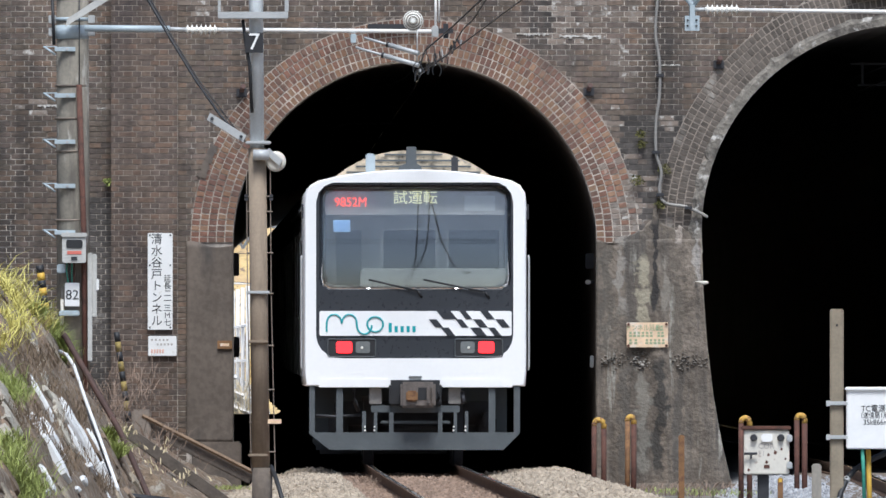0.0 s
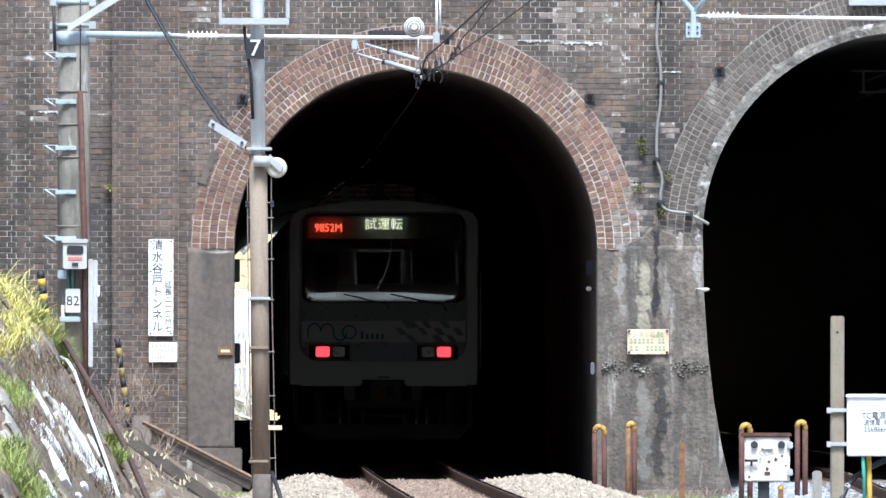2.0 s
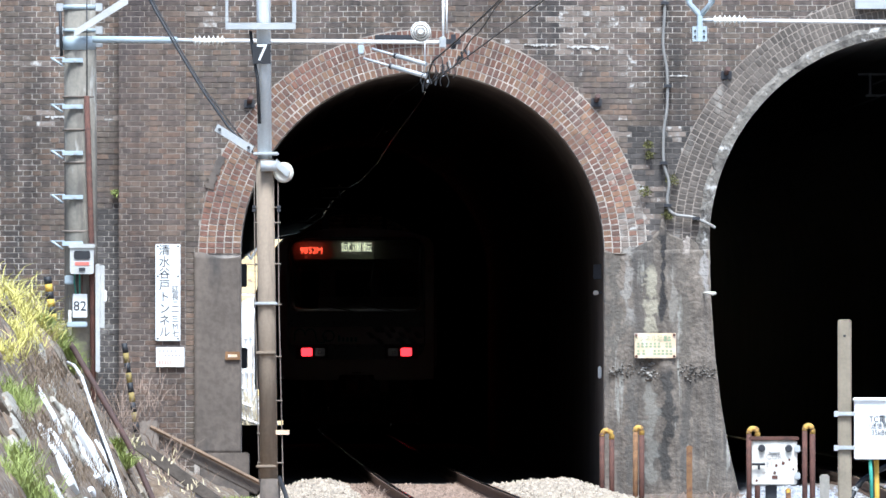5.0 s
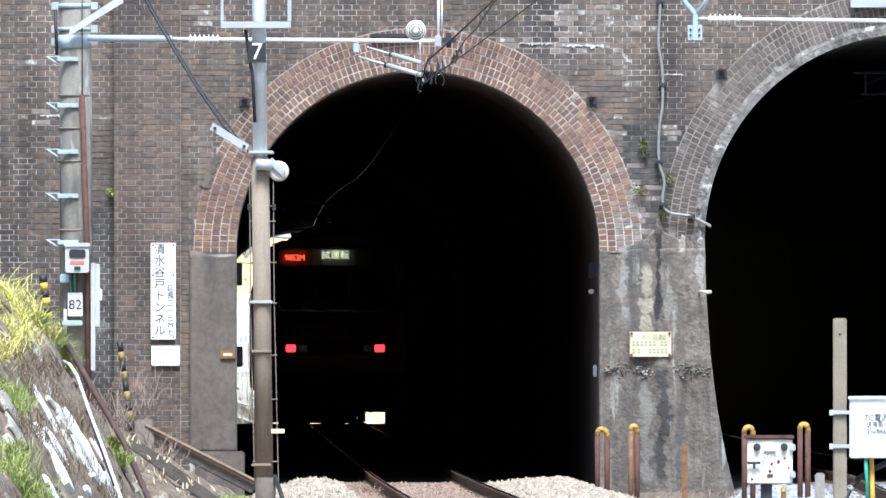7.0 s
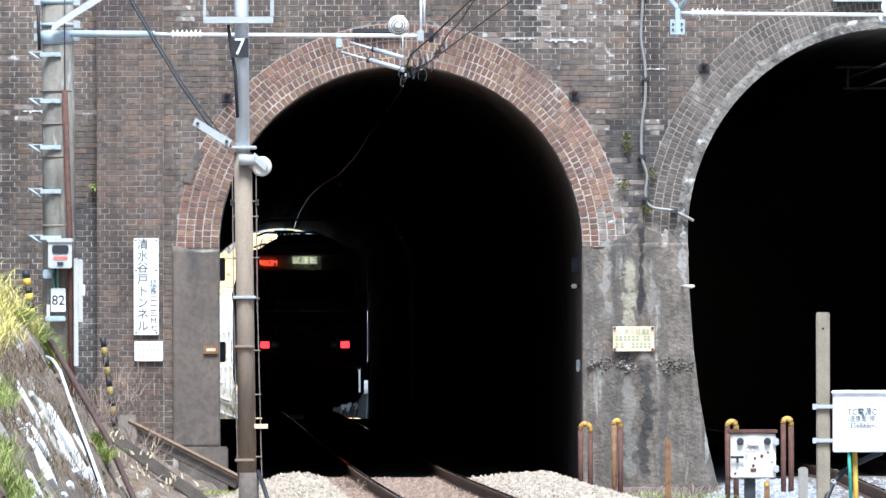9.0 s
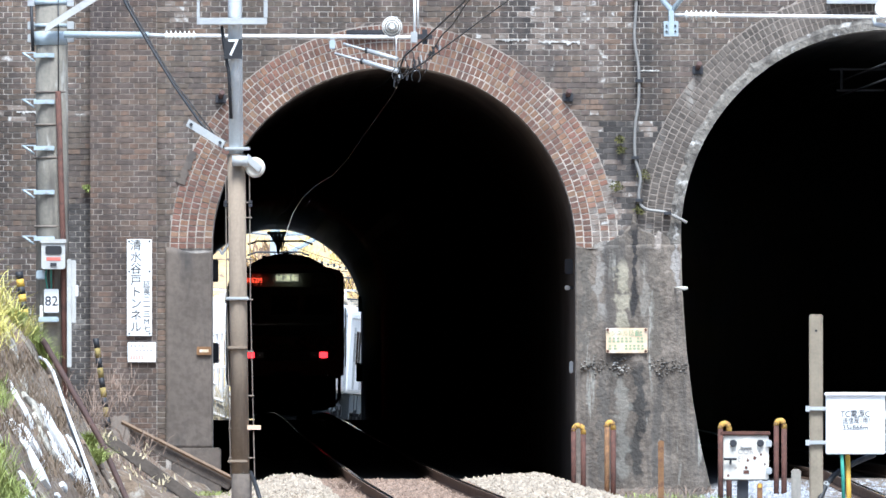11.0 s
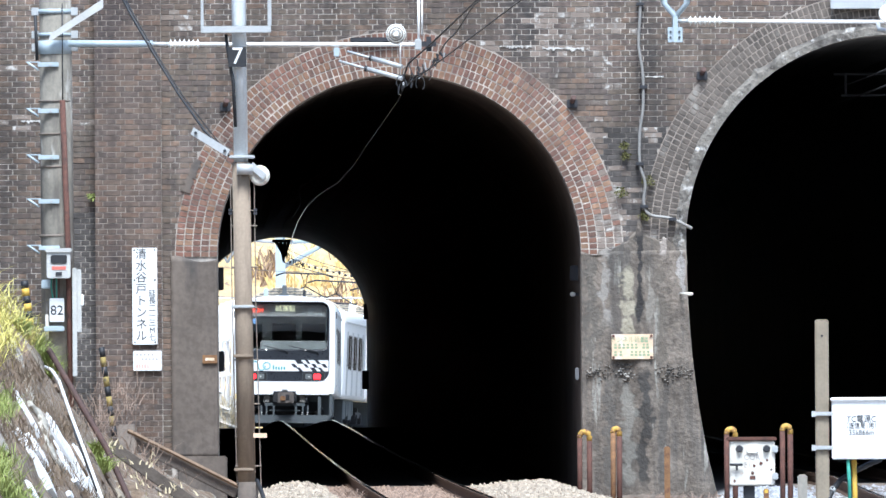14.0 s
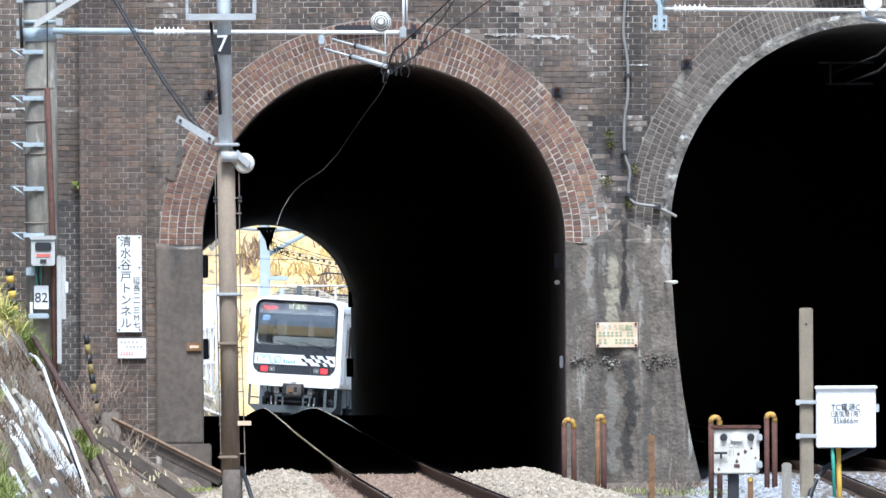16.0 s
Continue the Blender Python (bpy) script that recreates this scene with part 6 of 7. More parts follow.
def slanted_beam(name, label, a, b, w, h, m):
    a, b = Vector(a), Vector(b)
    d = (b - a).normalized()
    u = Vector((0, 1, 0))
    n = u.cross(d).normalized()
    if n.z < 0:
        n = -n
    bm = bmesh.new()
    vs = []
    for p in (a, b):
        vs.append([bm.verts.new(p + u * i * w / 2 + n * j * h / 2) for i, j in ((-1, -1), (1, -1), (1, 1), (-1, 1))])
    for k in range(4):
        bm.faces.new((vs[0][k], vs[0][(k + 1) % 4], vs[1][(k + 1) % 4], vs[1][k]))
    bm.faces.new(vs[0])
    bm.faces.new(list(reversed(vs[1])))
    bmesh.ops.recalc_face_normals(bm, faces=bm.faces)
    bmesh.ops.bevel(bm, geom=bm.edges[:], offset=0.012, segments=2, affect="EDGES")
    th = thing(name, label, "beam", group="slanted beams")
    part("beam", bm, m, th)
    return th


TROUGH_EDGE = mat("brown_trough_edge", (0.20, 0.135, 0.085), 0.9, vary=0.3, scale=5, fine=30)
def soil_slope():
    """Weedy soil that falls from the foot of the bank to the track, under the troughs."""
    prof = ((-5.2, 1.05), (-4.5, 0.80), (-4.1, 0.60), (-3.7, 0.36), (-3.3, 0.10), (-2.9, -0.12), (-2.6, -0.30), (-2.35, -0.42))
    verts, faces, cols, rows = [], [], 56, 26
    for j in range(rows + 1):
        y = 179.0 + 14.6 * j / rows
        for i in range(cols + 1):
            x = -5.2 + 2.85 * i / cols
            for (xa, za), (xb, zb) in zip(prof, prof[1:]):
                if xa <= x <= xb + 1e-6:
                    z = za + (zb - za) * (x - xa) / (xb - xa)
            verts.append((x, y, z - 0.16 + 0.012 * (y - 186) + 0.09 * noise.fractal(Vector((x * 3, y * 1.4, 6)), 1.0, 2.0, 5)))
    w = cols + 1
    for j in range(rows):
        for i in range(cols):
            faces.append((j * w + i, j * w + i + 1, (j + 1) * w + i + 1, (j + 1) * w + i))
    rim = list(range(w))
    k = len(verts)
    verts.extend((verts[i][0], verts[i][1], -0.7) for i in rim)
    faces.extend((rim[i + 1], rim[i], k + i, k + i + 1) for i in range(w - 1))
    tagged(raw("soil_slope", verts, faces, BANK_EARTH, smooth=True), "dark weedy soil falling to the track", "soil", kind="structure")


soil_slope()
t1 = slanted_beam("concrete_trough", "old concrete cable trough sloping down to the track", (-3.728, 184.000, 0.589), (-2.329, 184.000, -0.114), 0.30, 0.17, TROUGH)
# paler brown strip along the upper edge of the trough
part("lid_edge", tubes(([(-3.662, 183.800, 0.645), (-2.313, 183.800, -0.044)], 0.026), sides=4), TROUGH_EDGE, t1)
t2 = slanted_beam("concrete_trough", "mossy concrete trough sloping down through weeds", (-3.747, 178.000, 0.483), (-2.560, 178.000, -0.370), 0.30, 0.14, TROUGH)
sb = thing("trough_head", "square concrete block at the head of the trough", "block")
part("block", boxes((-3.790, -3.560, 183.80, 184.2, -0.5, 0.720), bevel=0.02), CONCRETE_OLD, sb)


def blades(name, label, material, spots, n, length, seed, spread=0.12, rise=0.55, wide=1.0):
    """Tufts of bent blades rooted at the given spots."""
    rng = random.Random(seed)
    verts, faces = [], []
    for _ in range(n):
        p, r = rng.choice(spots)
        bx, by, bz = p[0] + rng.gauss(0, r), p[1] + rng.gauss(0, r), p[2] + rng.gauss(0, r * rise)
        l = length * rng.uniform(0.5, 1.3)
        a = rng.uniform(0, 2 * math.pi)
        w = rng.uniform(0.0018, 0.0055) * wide
        dx, dy = math.cos(a) * spread * rng.uniform(0.3, 1.8), math.sin(a) * spread
        k = len(verts)
        verts += [(bx - w, by, bz), (bx + w, by, bz), (bx + dx * 0.4 + w * 0.8, by + dy * 0.4, bz + l * 0.6), (bx + dx * 0.4 - w * 0.8, by + dy * 0.4, bz + l * 0.6), (bx + dx, by + dy, bz + l * rng.uniform(0.75, 1.0))]
        faces += [(k, k + 1, k + 2, k + 3), (k + 3, k + 2, k + 4)]
    tagged(raw(name, verts, faces, material), label, "grass", kind="stuff")


blades("yellow_grass_tuft", "sunlit yellow-green grass tufts on the bank top", GRASS_YELLOW, [((-4.941, 164.072, 2.105), 0.16), ((-4.852, 166.308, 2.027), 0.15), ((-4.762, 167.516, 1.908), 0.13), ((-4.747, 163.319, 1.733), 0.16), ((-4.693, 157.807, 1.444), 0.13), ((-4.666, 163.051, 1.580), 0.10), ((-4.576, 171.108, 1.703), 0.07)], 1700, 0.17, 1, 0.24)
blades("green_grass_tuft", "fresh green grass growing on the bank", GRASS, [((-4.449, 153.480, 0.858), 0.10), ((-4.511, 153.623, 0.972), 0.12), ((-4.145, 145.823, 0.047), 0.14), ((-4.285, 147.814, 0.366), 0.12), ((-4.087, 145.694, -0.061), 0.14), ((-4.418, 172.454, 1.469), 0.06), ((-4.339, 172.403, 1.327), 0.06), ((-4.505, 172.066, 1.610), 0.06), ((-3.823, 171.822, 0.386), 0.05), ((-3.737, 171.444, 0.221), 0.05), ((-4.634, 170.880, 1.798), 0.06), ((-4.245, 145.492, 0.213), 0.13)], 6500, 0.15, 2, 0.16)
blades("bank_thatch", "matted dry brown grass on the bank", THATCH, [((-4.615, 160.230, 1.390), 0.14), ((-4.486, 159.919, 1.150), 0.14), ((-4.369, 152.688, 0.687), 0.14), ((-4.464, 164.634, 1.277), 0.14), ((-4.266, 164.142, 0.907), 0.16), ((-4.232, 156.077, 0.562), 0.16), ((-4.079, 166.512, 0.656), 0.14), ((-3.990, 158.067, 0.201), 0.16), ((-3.745, 162.844, -0.068), 0.14)], 3600, 0.10, 12, 0.06)
blades("dry_stalks", "dry brown weed stalks and brambles beside the pilaster", DRY, [((-4.033, 186.000, 0.891), 0.25), ((-3.810, 187.000, 0.960), 0.22), ((-3.921, 184.000, 0.617), 0.22), ((-3.517, 182.000, 0.280), 0.16), ((-3.566, 180.000, 0.086), 0.18), ((-4.004, 180.000, 0.693), 0.2), ((-3.299, 182.000, 0.008), 0.16), ((-4.721, 165.000, 1.277), 0.1), ((-4.681, 168.000, 1.533), 0.08)], 480, 0.30, 3, 0.22)
blades("straw_leaves", "bleached dry leaves of tall grass by the trough", STRAW, [((-3.40, 176.0, 0.10), 0.13), ((-3.30, 176.0, 0.30), 0.10), ((-3.15, 176.0, -0.05), 0.13), ((-3.55, 177.0, 0.25), 0.12), ((-2.95, 176.0, -0.12), 0.12), ((-3.75, 177.0, 0.45), 0.09)], 60, 0.075, 31, 0.05, 0.5, 2.2)
blades("track_weeds", "sparse weeds at the foot of the pier", DRY, [((2.522, 184.000, -0.266), 0.3), ((2.936, 184.000, -0.252), 0.35), ((3.418, 184.000, -0.238), 0.3), ((3.006, 176.000, -0.288), 0.3), ((-0.883, 176.000, -0.124), 0.08)], 260, 0.10, 5, 0.12, 0.04)
blades("low_weeds", "small green weeds on the ground", GRASS, [((2.670, 180.000, -0.264), 0.4), ((3.204, 176.000, -0.262), 0.35), ((-2.675, 186.000, -0.266), 0.15)], 320, 0.06, 6, 0.05, 0.04)


# ---- beyond the far mouth ----
def far_hill(x, y):
    return -0.7 + 0.62 * (y - 500) ** 0.93 * (0.75 + 0.25 * math.sin(x * 0.07 + 1)) + 1.6 * HN(Vector((x * 0.12, y * 0.1, 3)))


def hill_brush(name, label, material, n, length, seed, wide):
    rng = random.Random(seed)
    spots = []
    while len(spots) < n:
        x, y = rng.uniform(-12, 1), rng.uniform(503, 524)
        if noise.noise(Vector((x * 0.55, y * 0.3, seed))) > 0.05:
            spots.append(((x, y, far_hill(x, y) - 0.05), 0.12))
    blades(name, label, material, spots, n * 9, length, seed, 0.35, 0.3, wide)


def beyond():
    hill_brush("hill_scrub", "brown leafless scrub on the far hillside", SCRUB, 240, 0.75, 41, 7.0)
    hill_brush("hill_grass", "tall dry yellow grass on the far hillside", STRAW_GOLD, 260, 0.6, 43, 8.0)
    sheet("far_hillside", [-60, -40, -28, -22, -17, -13, -10, -7, -4, -2, 0, 2], [500, 512, 524, 536, 550, 570, 600, 640],
          far_hill, DRY_HILL, "sunlit hillside of dry yellow grass", "hill")
    th = thing("lattice_slope", "pale concrete lattice retaining slope", "retaining wall")
    part("slope", shape([(-10.4, -1.6), (-5.15, -1.6), (-5.6, 0.6), (-10.4, 4.2)], 424, 480), CONCRETE_PALE, th)
    for k in range(6):
        part("lattice_rib", tubes((((-5.4 - 0.2 * k, 423.9, 0.2 + 0.5 * k), (-7.6 - 0.35 * k, 423.9, 1.0 + 0.5 * k)), 0.06), sides=4), CONCRETE_PALE, th)
    mast2 = thing("far_overhead_mast", "pale blue steel mast with bracket arms", "mast")
    x = -4.431
    y = 455.0
    part("shaft", boxes((x - 0.15, x + 0.15, y - 0.15, y + 0.15, -0.6, 8.2), bevel=0.02), STEEL_BLUE, mast2)
    part("arm", tubes((((x, y, 4.949), (x + 1.6, y, 5.802), (x + 3.2, y, 5.972)), 0.07), (((x, y, 5.716), (x + 3.4, y, 5.836)), 0.06)), STEEL_BLUE, mast2)
    part("arm", tubes((((x, y, 5.716), (x - 2.4, y, 5.938)), 0.05), (((x - 1.6, y, 5.120), (x - 1.2, y, 5.887)), 0.04), (((x - 1.6, y, 5.120), (x - 2.0, y, 5.887)), 0.04)), STEEL, mast2)
    part("insulator", boxes((x + 0.1, x + 0.7, y - 0.2, y - 0.1, 4.200, 4.336), bevel=0.02), STEEL_BLUE, mast2)
    ww = thing("far_wires", "dark overhead wires beyond the tunnel", "wire")
    for k, (a, b, r) in enumerate((((-4.091, 430.000, 5.298), (-1.103, 460.000, 4.648), 0.010), ((-4.091, 430.000, 4.895), (-1.103, 460.000, 4.510), 0.012), ((-5.999, 440.000, 4.853), (-1.127, 470.000, 5.043), 0.01), ((-6.328, 440.000, 4.029), (-1.127, 470.000, 4.199), 0.01))):
        n = 14
        pts = [tuple(p + (q - p) * i / n - (0.12 * (1 - (2 * i / n - 1) ** 2) if j == 2 else 0) for j, (p, q) in enumerate(zip(a, b))) for i in range(n + 1)]
        part("wire", tubes((pts, r), sides=6), STEEL_DARK, ww)
    for k in range(18):
        p = [(-4.091, 430.000, 5.056)[i] + ((-1.103, 460.000, 4.579)[i] - (-4.091, 430.000, 5.056)[i]) * k / 18 for i in range(3)]
        part("wire_clamp", boxes((p[0] - 0.035, p[0] + 0.035, p[1] - 0.05, p[1] + 0.05, p[2] - 0.16, p[2] - 0.11 + 0.04 * (k % 2))), STEEL_DARK, ww)
    sup = thing("wire_support", "dark wire support hanging from the crown of the far tunnel mouth", "bracket")
    part("plate", boxes((-4.17, -3.63, 405.9, 406.1, 5.22, 5.30), bevel=0.01), STEEL_DARK, sup)
    for xa, za in ((-4.06, 5.24), (-3.95, 5.24), (-3.84, 5.24), (-3.73, 5.24)):
        part("strut", tubes((((xa, 406.0, za), (-3.85 + (xa + 3.9) * 0.2, 406.0, 4.86)), [0.05, 0.025]), sides=6), STEEL_DARK, sup)
    part("insulator", tubes((((-3.86, 406, 4.98), (-3.87, 406, 4.90), (-3.88, 406, 4.70)), [0.06, 0.07, 0.02]), sides=10), STEEL_DARK, sup)
    rng = random.Random(17)
    for k in range(9):
        cx, cy, cz = -3.84 + 0.055 * k, 406 + 0.3 * k, 4.86 - 0.035 * k + rng.uniform(-0.05, 0.05)
        part("jumper_loop", tubes(([(cx + 0.075 * math.cos(radians(a)), cy, cz + rng.uniform(0.05, 0.09) * math.sin(radians(a))) for a in range(-50, 220, 30)], 0.011), sides=5), CABLE, sup)
    gr = thing("guard_rail", "thin pale guard rail at the foot of the hillside", "rail")
    part("rail", tubes((((-12.0, 472.0, 4.22), (0.5, 472.0, 4.12)), 0.03), sides=6), CONCRETE_PALE, gr)
    for k in range(6):
        part("post", tubes((((-12.0 + 2.4 * k, 472.0, -1.0), (-12.0 + 2.4 * k, 472.0, 4.2)), 0.03), sides=6), CONCRETE_PALE, gr)
    for k in range(4):
        sx = -5.5 - 0.25 * k
        ps = thing("far_fence_post", "white fence post beside the far line", "post", pose(sx, 425 + 8 * k, -0.5), group="far fence posts")
        part("shaft", tubes((((0, 0, 0), (0, 0, 4.3)), 0.06)), CONCRETE_PALE, ps)
        part("rail", tubes((((0, 0, 3.2), (-0.25, 8, 3.2)), 0.04), (((0, 0, 2.2), (-0.25, 8, 2.2)), 0.04)), CONCRETE_PALE, ps)
    blades("far_weeds", "dry weeds beside the far line", STRAW, [((-5.75, 424, -0.2), 0.3), ((-5.9, 425, 0.3), 0.3), ((-5.6, 424, 0.2), 0.25), ((-5.8, 424, 0.7), 0.22)], 420, 0.45, 9, 0.3, 0.55, 2.0)


beyond()


# ---- ballast stones ----
def scatter(name, label, material, line, u0, u1, y0, y1, count, size, seed, height):
    """Loose angular stones on a strip beside a line."""
    rng = np.random.default_rng(seed)
    u = rng.uniform(u0, u1, count)
    y = rng.uniform(y0, y1, count)
    base = np.array([[1, 0, 0], [-1, 0, 0], [0, 1, 0], [0, -1, 0], [0, 0, 1], [0, 0, -1]], float)
    tris = np.array([[0, 2, 4], [2, 1, 4], [1, 3, 4], [3, 0, 4], [2, 0, 5], [1, 2, 5], [3, 1, 5], [0, 3, 5]])
    verts = np.empty((count, 6, 3))
    s = rng.uniform(0.55, 1.25, count) * size
    for i in range(count):
        q = Euler(rng.uniform(0, 6.28, 3)).to_matrix()
        b = base * rng.uniform(0.6, 1.1, (6, 1)) * s[i]
        verts[i] = b @ np.array(q).T + (line(y[i]) + u[i], y[i], rail_z(y[i]) + height(u[i], y[i]) + s[i] * 0.25)
    faces = (tris[None] + 6 * np.arange(count)[:, None, None]).reshape(-1, 3)
    tagged(raw(name, verts.reshape(-1, 3).tolist(), faces.tolist(), material), label, "gravel", kind="stuff")


def bed_height(u, y):
    for (ua, za), (ub, zb) in zip(BED, BED[1:]):
        if ua <= u <= ub:
            z = za + (zb - za) * (u - ua) / (ub - ua)
            break
    else:
        z = -0.4
    if abs(u) > 1.0:
        z += 0.05 * noise.noise(Vector((u * 1.1, y * 0.25, 4.0)))
    return z


scatter("pale_ballast_heap", "heaped pale grey crushed stone beside the rails", GRAVEL, track_x, -2.35, -0.95, 146, 193.6, 9000, 0.05, 1, bed_height)
scatter("pale_ballast_heap", "heaped pale grey crushed stone beside the rails", GRAVEL, track_x, 0.95, 2.7, 146, 193.6, 11000, 0.05, 2, bed_height)
scatter("brown_ballast", "rust-stained crushed stone between the rails", GRAVEL_BROWN, track_x, -0.95, 0.95, 146, 195, 9000, 0.04, 3, lambda u, y: -0.172)
scatter("grey_ballast", "grey crushed stone of the neighbouring track", GRAVEL_GREY, track2_x, -2.1, 1.2, 146, 194, 9000, 0.05, 4, lambda u, y: -0.20 if u > -1.6 else -0.20 - (-1.6 - u) * 0.42)


# ---- bricks ----
class Bricks:
    """Many bricks in one mesh: five faces each, proud of the joints by a varying hair."""

    def __init__(self, seed):
        self.v, self.f, self.rng = [], [], random.Random(seed)

    def add(self, corners, y, depth=0.03):
        d = self.rng.uniform(-0.003, 0.003)
        k = len(self.v)
        cx = sum(c[0] for c in corners) / 4
        cz = sum(c[1] for c in corners) / 4
        self.v += [(cx + (x - cx) * 0.975, y + d, cz + (z - cz) * 0.95) for x, z in corners] + [(x, y + d + 0.004, z) for x, z in corners] + [(x, y + depth, z) for x, z in corners]
        self.f.append((k, k + 1, k + 2, k + 3))
        for o in (0, 4):
            for j in range(4):
                self.f.append((k + o + j, k + o + 4 + j, k + o + 4 + (j + 1) % 4, k + o + (j + 1) % 4))

    def make(self, name, material, parent, label):
        ob = raw(name, self.v, self.f, material, parent, label)
        return tagged(ob, kind="stuff")


COURSE, JOINT = 0.0705, 0.0115


def lay(bricks, spans, z0, y):
    """Courses in English bond over the free spans of each height, cut to the slope of the arches."""
    k = 0
    z = z0
    while z < 6.6:
        za, zb = z + JOINT / 2, z + COURSE - JOINT / 2
        unit = 0.232 if k % 2 else 0.116
        start = -20.0 + (0.058 if k % 2 else 0.0)
        for a0, a1, b0, b1 in spans(za, zb):
            n = math.floor((min(a0, a1) - start) / unit)
            x = start + n * unit
            while x < max(b0, b1):
                xa, xb = x + JOINT / 2, x + unit - JOINT / 2
                l0, l1, r0, r1 = max(a0, xa), max(a1, xa), min(b0, xb), min(b1, xb)
                if max(r0 - l0, r1 - l1) > 0.03:
                    if r0 - l0 < 0.004:
                        l0 = r0 = min(max(xa, (l0 + r0) / 2), xb)
                    if r1 - l1 < 0.004:
                        l1 = r1 = min(max(xa, (l1 + r1) / 2), xb)
                    bricks([(l0, za), (r0 + 0.002, za), (r1 + 0.002, zb), (l1, zb)], y)
                x += unit
        z += COURSE
        k += 1


def wall_spans(za, zb):
    """Free stretches of the flat wall at one course: both edges at the bed and at the top of it."""
    cuts = [(-4.272, -4.272, -3.408, -3.408)]
    if zb > AZ - 0.02:
        h0, h1 = half(ARO + 0.004, AZ, max(za, AZ)), half(ARO + 0.004, AZ, zb)
        if h0:
            cuts.append((AX - h0, AX - h1, AX + h0, AX + h1))
    else:
        cuts.append((-3.299, -3.299, 7.0, 7.0))
    if zb > BZ - 0.02:
        h0, h1 = half(BRO + 0.004, BZ, max(za, BZ)), half(BRO + 0.004, BZ, zb)
        if h0:
            cuts.append((BX - h0, BX - h1, BX + h0, BX + h1))
    elif zb > AZ - 0.02:
        cuts.append((BX - BRO, BX - BRO, 9.0, 9.0))
    out, x0, x1 = [], -6.2, -6.2
    for a0, a1, b0, b1 in sorted(cuts):
        out.append((x0, x1, min(a0, 6.35), min(a1, 6.35)))
        x0, x1 = b0, b1
    out.append((x0, x1, 6.35, 6.35))
    return [q for q in out if max(q[2] - q[0], q[3] - q[1]) > 0.03]


flat, sooty, limed = Bricks(1), Bricks(2), Bricks(8)
LIME_SPOTS = ((1.061, 5.549, 0.34, 0.045), (1.860, 5.520, 0.42, 0.05), (1.642, 5.862, 0.30, 0.20), (1.460, 5.462, 0.2, 0.03), (2.042, 5.862, 0.35, 0.16), (-3.117, 5.898, 0.25, 0.12), (-5.370, 5.295, 0.22, 0.03),
              (-5.188, 4.518, 0.16, 0.12), (-5.188, 4.619, 0.45, 0.03), (-5.115, 4.430, 0.30, 0.03), (-4.403, 4.590, 0.2, 0.06), (2.441, 3.464, 0.24, 0.45), (2.332, 3.064, 0.32, 0.35), (2.914, 4.409, 0.2, 0.1), (2.296, 5.099, 0.12, 0.5))
lime_rng = random.Random(12)


def put(corners, y):
    xm, zm = (corners[0][0] + corners[1][0]) / 2, (corners[0][1] + corners[2][1]) / 2
    d = min(((xm - x) / w) ** 2 + ((zm - z) / h) ** 2 for x, z, w, h in LIME_SPOTS)
    if lime_rng.random() < 0.9 * math.exp(-d):
        limed.add(corners, y)
    else:
        (sooty if xm > 2.260 and zm < 4.481 or -4.95 < xm < -4.27 and zm < 3.4 else flat).add(corners, y)


spandrel = [(AX + half(ARO + 0.05, AZ, z), z) for z in (4.30, 4.1, 3.8, 3.5, 3.2, 2.9)] + [(BX - half(BRO + 0.03, BZ, max(z, BZ)), z) for z in (2.9, 3.2, 3.5, 3.8, 4.1, 4.30)]
tagged(part("spandrel_mortar", shape(spandrel, FACE - 0.003, FACE), MORTAR_SOOTY), "dark dirty mortar between the two arches", "mortar", kind="structure")
lay(put, wall_spans, -0.52, FACE - 0.007)
flat.make("brickwork", BRICK_BROWN, WALL, "brown bricks in English bond with pale joints")
sooty.make("brickwork", BRICK_DARK, WALL, "lime-stained dark bricks between the arches")
limed.make("brickwork", BRICK_LIMED, WALL, "bricks whitened by lime bloom")
pil = Bricks(3)
lay(pil.add, lambda za, zb: [(-4.258 - 0.006, -4.258 - 0.006, -3.422 + 0.006, -3.422 + 0.006)], -0.52, FACE - 0.206)
pil.make("brickwork", BRICK_PILASTER, PILASTER, "dark purple-brown bricks of the pilaster")


def lime_crust(x0, x1, z0, z1, seed):
    """A ragged run of lime that has seeped out of one bed joint."""
    rng, n = random.Random(seed), 26
    mid, h = (z0 + z1) / 2, (z1 - z0) / 2
    xs = [x0 + (x1 - x0) * k / n for k in range(n + 1)]
    top = [(x, mid + h * rng.uniform(0.15, 1.0)) for x in xs]
    low = [(x, mid - h * rng.choice((0.1, 0.2, 0.3, 0.5, 1.0, 1.9)) * rng.uniform(0.5, 1.0)) for x in xs]
    cr = part("lime_crust", shape(low + top[::-1], FACE - 0.019, FACE - 0.002), WHITE_LIME)
    tagged(cr, "white lime crust seeping from a brick joint", "lime crust", kind="structure")


WHITE_LIME = mat("white_lime_crust", (0.55, 0.52, 0.48), 0.95, vary=0.3, scale=6, fine=40, stain=(0.26, 0.225, 0.19), stain_amount=0.4, stain_scale=9)
lime_crust(0.945, 1.366, 5.513, 5.549, 1)
lime_crust(1.497, 2.034, 5.477, 5.528, 2)
lime_crust(-5.217, -4.883, 4.590, 4.627, 3)
lime_crust(2.776, 3.052, 5.121, 5.143, 4)


def ring_quad(cx, cz, r0, r1, a0, a1):
    return [(cx + r * math.cos(a), cz + r * math.sin(a)) for r, a in ((r0, a1), (r0, a0), (r1, a0), (r1, a1))]


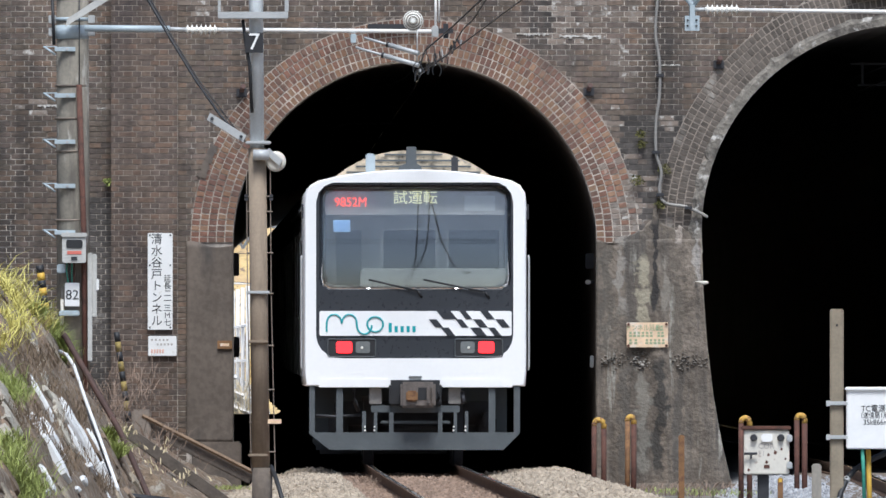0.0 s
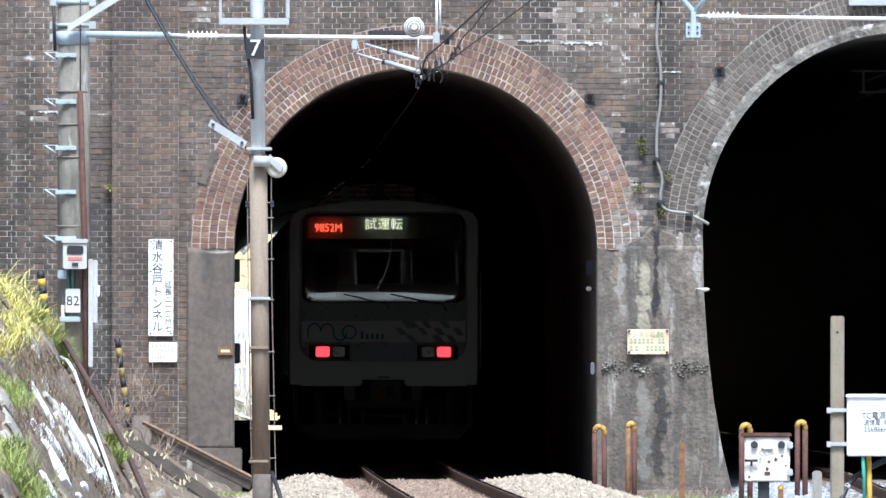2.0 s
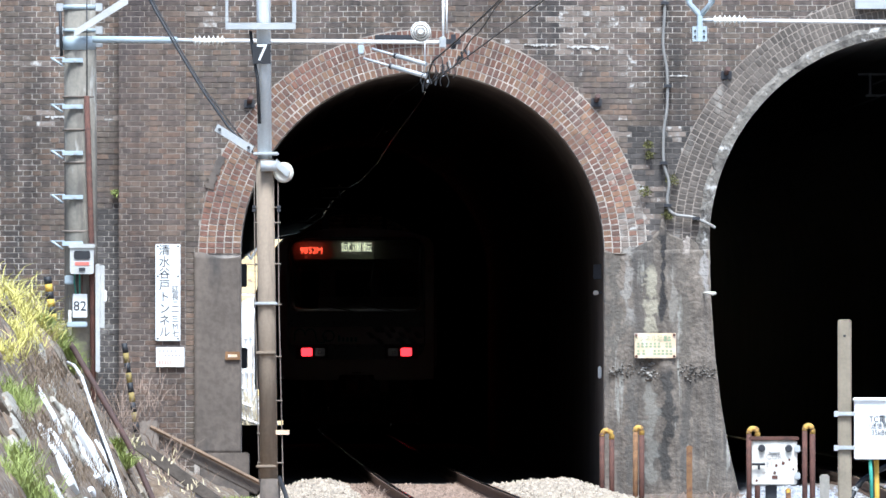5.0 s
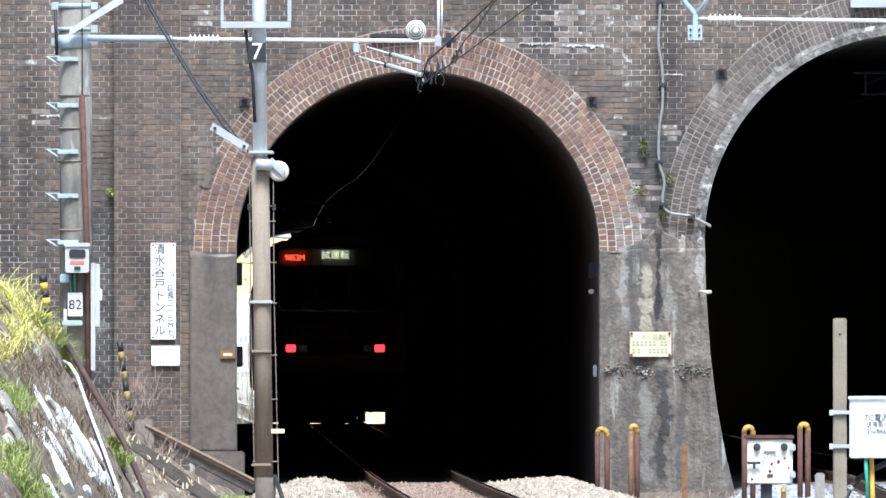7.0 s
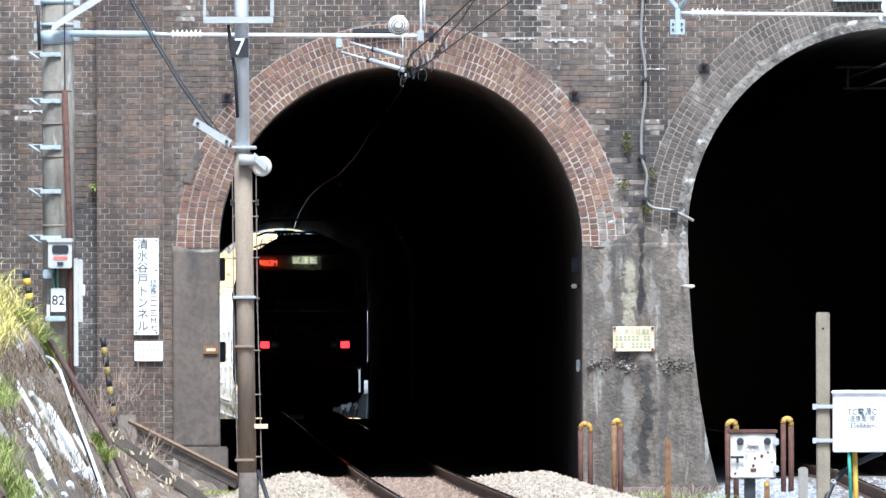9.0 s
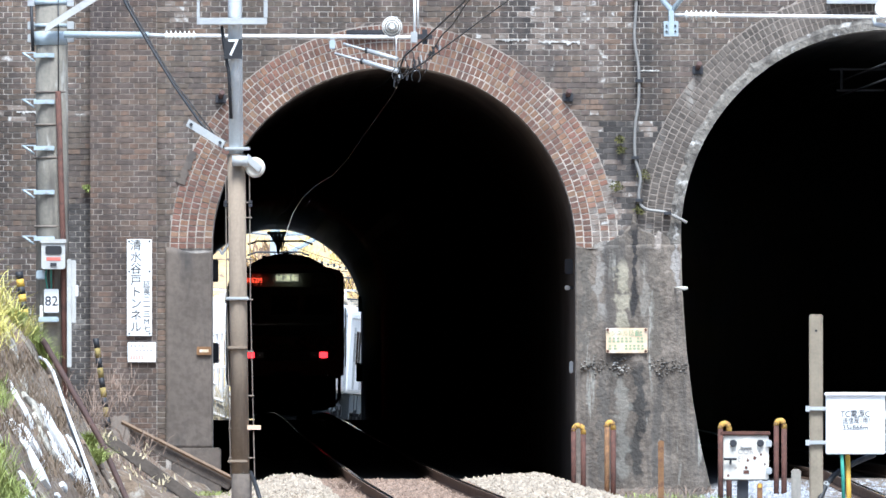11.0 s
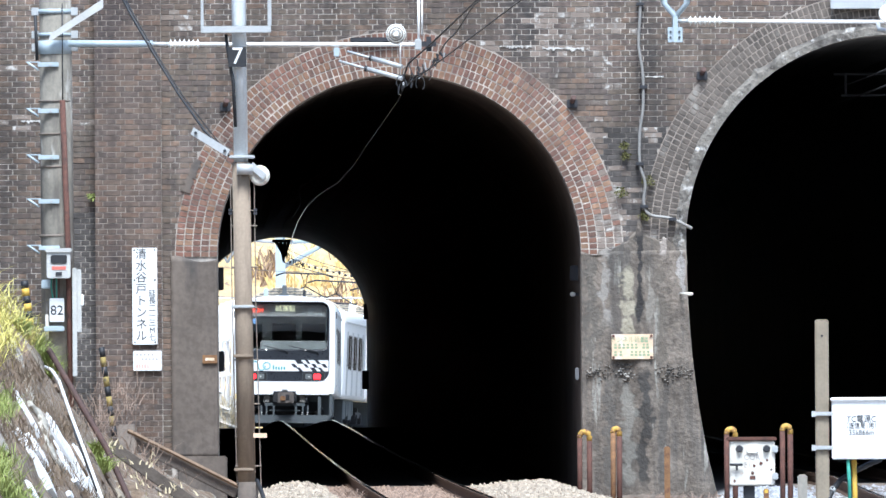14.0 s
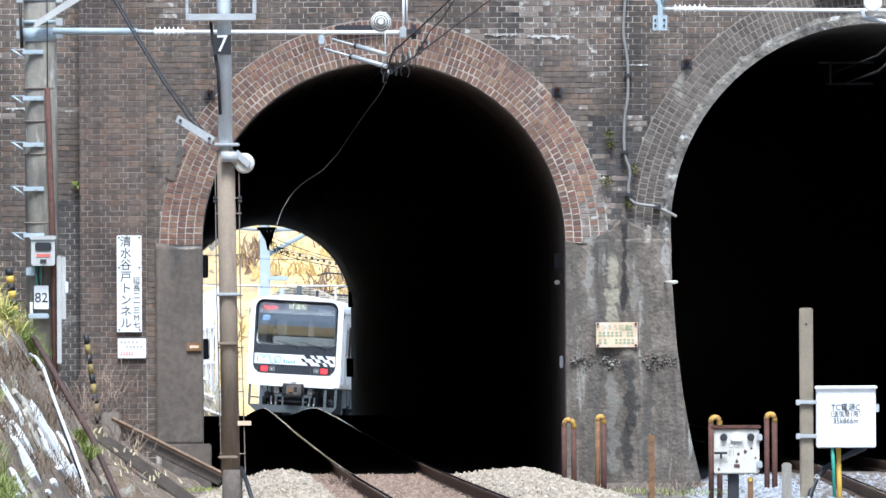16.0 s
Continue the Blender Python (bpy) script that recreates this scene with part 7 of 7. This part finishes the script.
def arch_bricks():
    """Five header rings of the red arch; the two inner ones brick by brick."""
    rest, worn = Bricks(4), Bricks(9)
    outline = arc(AX, AZ, AR, 180, 0, 60) + arc(AX, AZ, ARO, 0, 180, 60)
    back = part("arch_mortar", shape(outline, FACE - 0.011, FACE + 0.05), MORTAR_PALE)
    tagged(back, "pale mortar bed of the red arch", "mortar", kind="structure")
    crown = part("arch_pointing", shape(arc(AX, AZ, ARO, 150, 30, 60) + arc(AX, AZ, ARO + 0.055, 30, 150, 60), FACE - 0.003, FACE + 0.05), MORTAR_DARK)
    tagged(crown, "dark pointing between arch ring and wall", "mortar", kind="structure")
    rng = random.Random(5)
    for ring in range(5):
        r0 = AR + 0.003 + ring * 0.109
        r1 = r0 + 0.095
        n = int(math.pi * (r0 + 0.05) / 0.0745)
        me = None
        for k in range(n):
            a0, a1 = math.pi * k / n, math.pi * (k + 1) / n
            g = 0.0076 / r0
            if ring < 2:
                if me is None:
                    one = Bricks(6)
                    h = math.pi / n / 2 - g
                    one.add(ring_quad(0, 0, r0, r1, math.pi / 2 - h, math.pi / 2 + h), 0.0, 0.05)
                    ob = raw("brick", one.v, one.f, BRICK_RED_PIECE, WALL)
                    me = ob.data
                else:
                    ob = new("brick", me)
                    ob.parent = WALL
                ob.matrix_basis = pose(AX, FACE - 0.018 + rng.uniform(-0.005, 0.005), AZ, 0, 90 - math.degrees((a0 + a1) / 2), 0)
            else:
                dirty = rng.random() < (0.85 if ring > 2 else 0.45) * max(0.0, 1 - math.degrees(a0) / 26)
                (worn if dirty else rest).add(ring_quad(AX, AZ, r0, r1, a0 + g, a1 - g), FACE - 0.018, 0.05)
    worn.make("arch_brickwork", BRICK_LIMED, WALL, "grimy limed header bricks at the foot of the arch")
    rest.make("arch_brickwork", BRICK_RED, WALL, "red-brown header bricks of the arch rings")
    outline = arc(BX, BZ, BR + 0.10, 188, 60, 60) + arc(BX, BZ, BRO, 60, 188, 60)
    back = part("arch_mortar", shape(outline, FACE - 0.011, FACE + 0.05), MORTAR_DARK)
    tagged(back, "grey mortar bed of the neighbouring arch", "mortar", kind="structure")
    right = Bricks(7)
    for ring in range(4):
        r0 = BR + 0.1381 + ring * 0.106
        r1 = r0 + 0.092
        n = int(math.pi * 1.12 * (r0 + 0.05) / 0.0745)
        for k in range(n):
            a0 = math.pi * 1.12 * k / n - 0.06 * math.pi
            a1 = math.pi * 1.12 * (k + 1) / n - 0.06 * math.pi
            g = 0.0085 / r0
            if math.cos(a0) > 0.35:
                continue
            right.add(ring_quad(BX, BZ, r0, r1, a0 + g, a1 - g), FACE - 0.018, 0.05)
    right.make("arch_brickwork", BRICK_RING, WALL, "dark header bricks of the neighbouring arch")


arch_bricks()


motions()
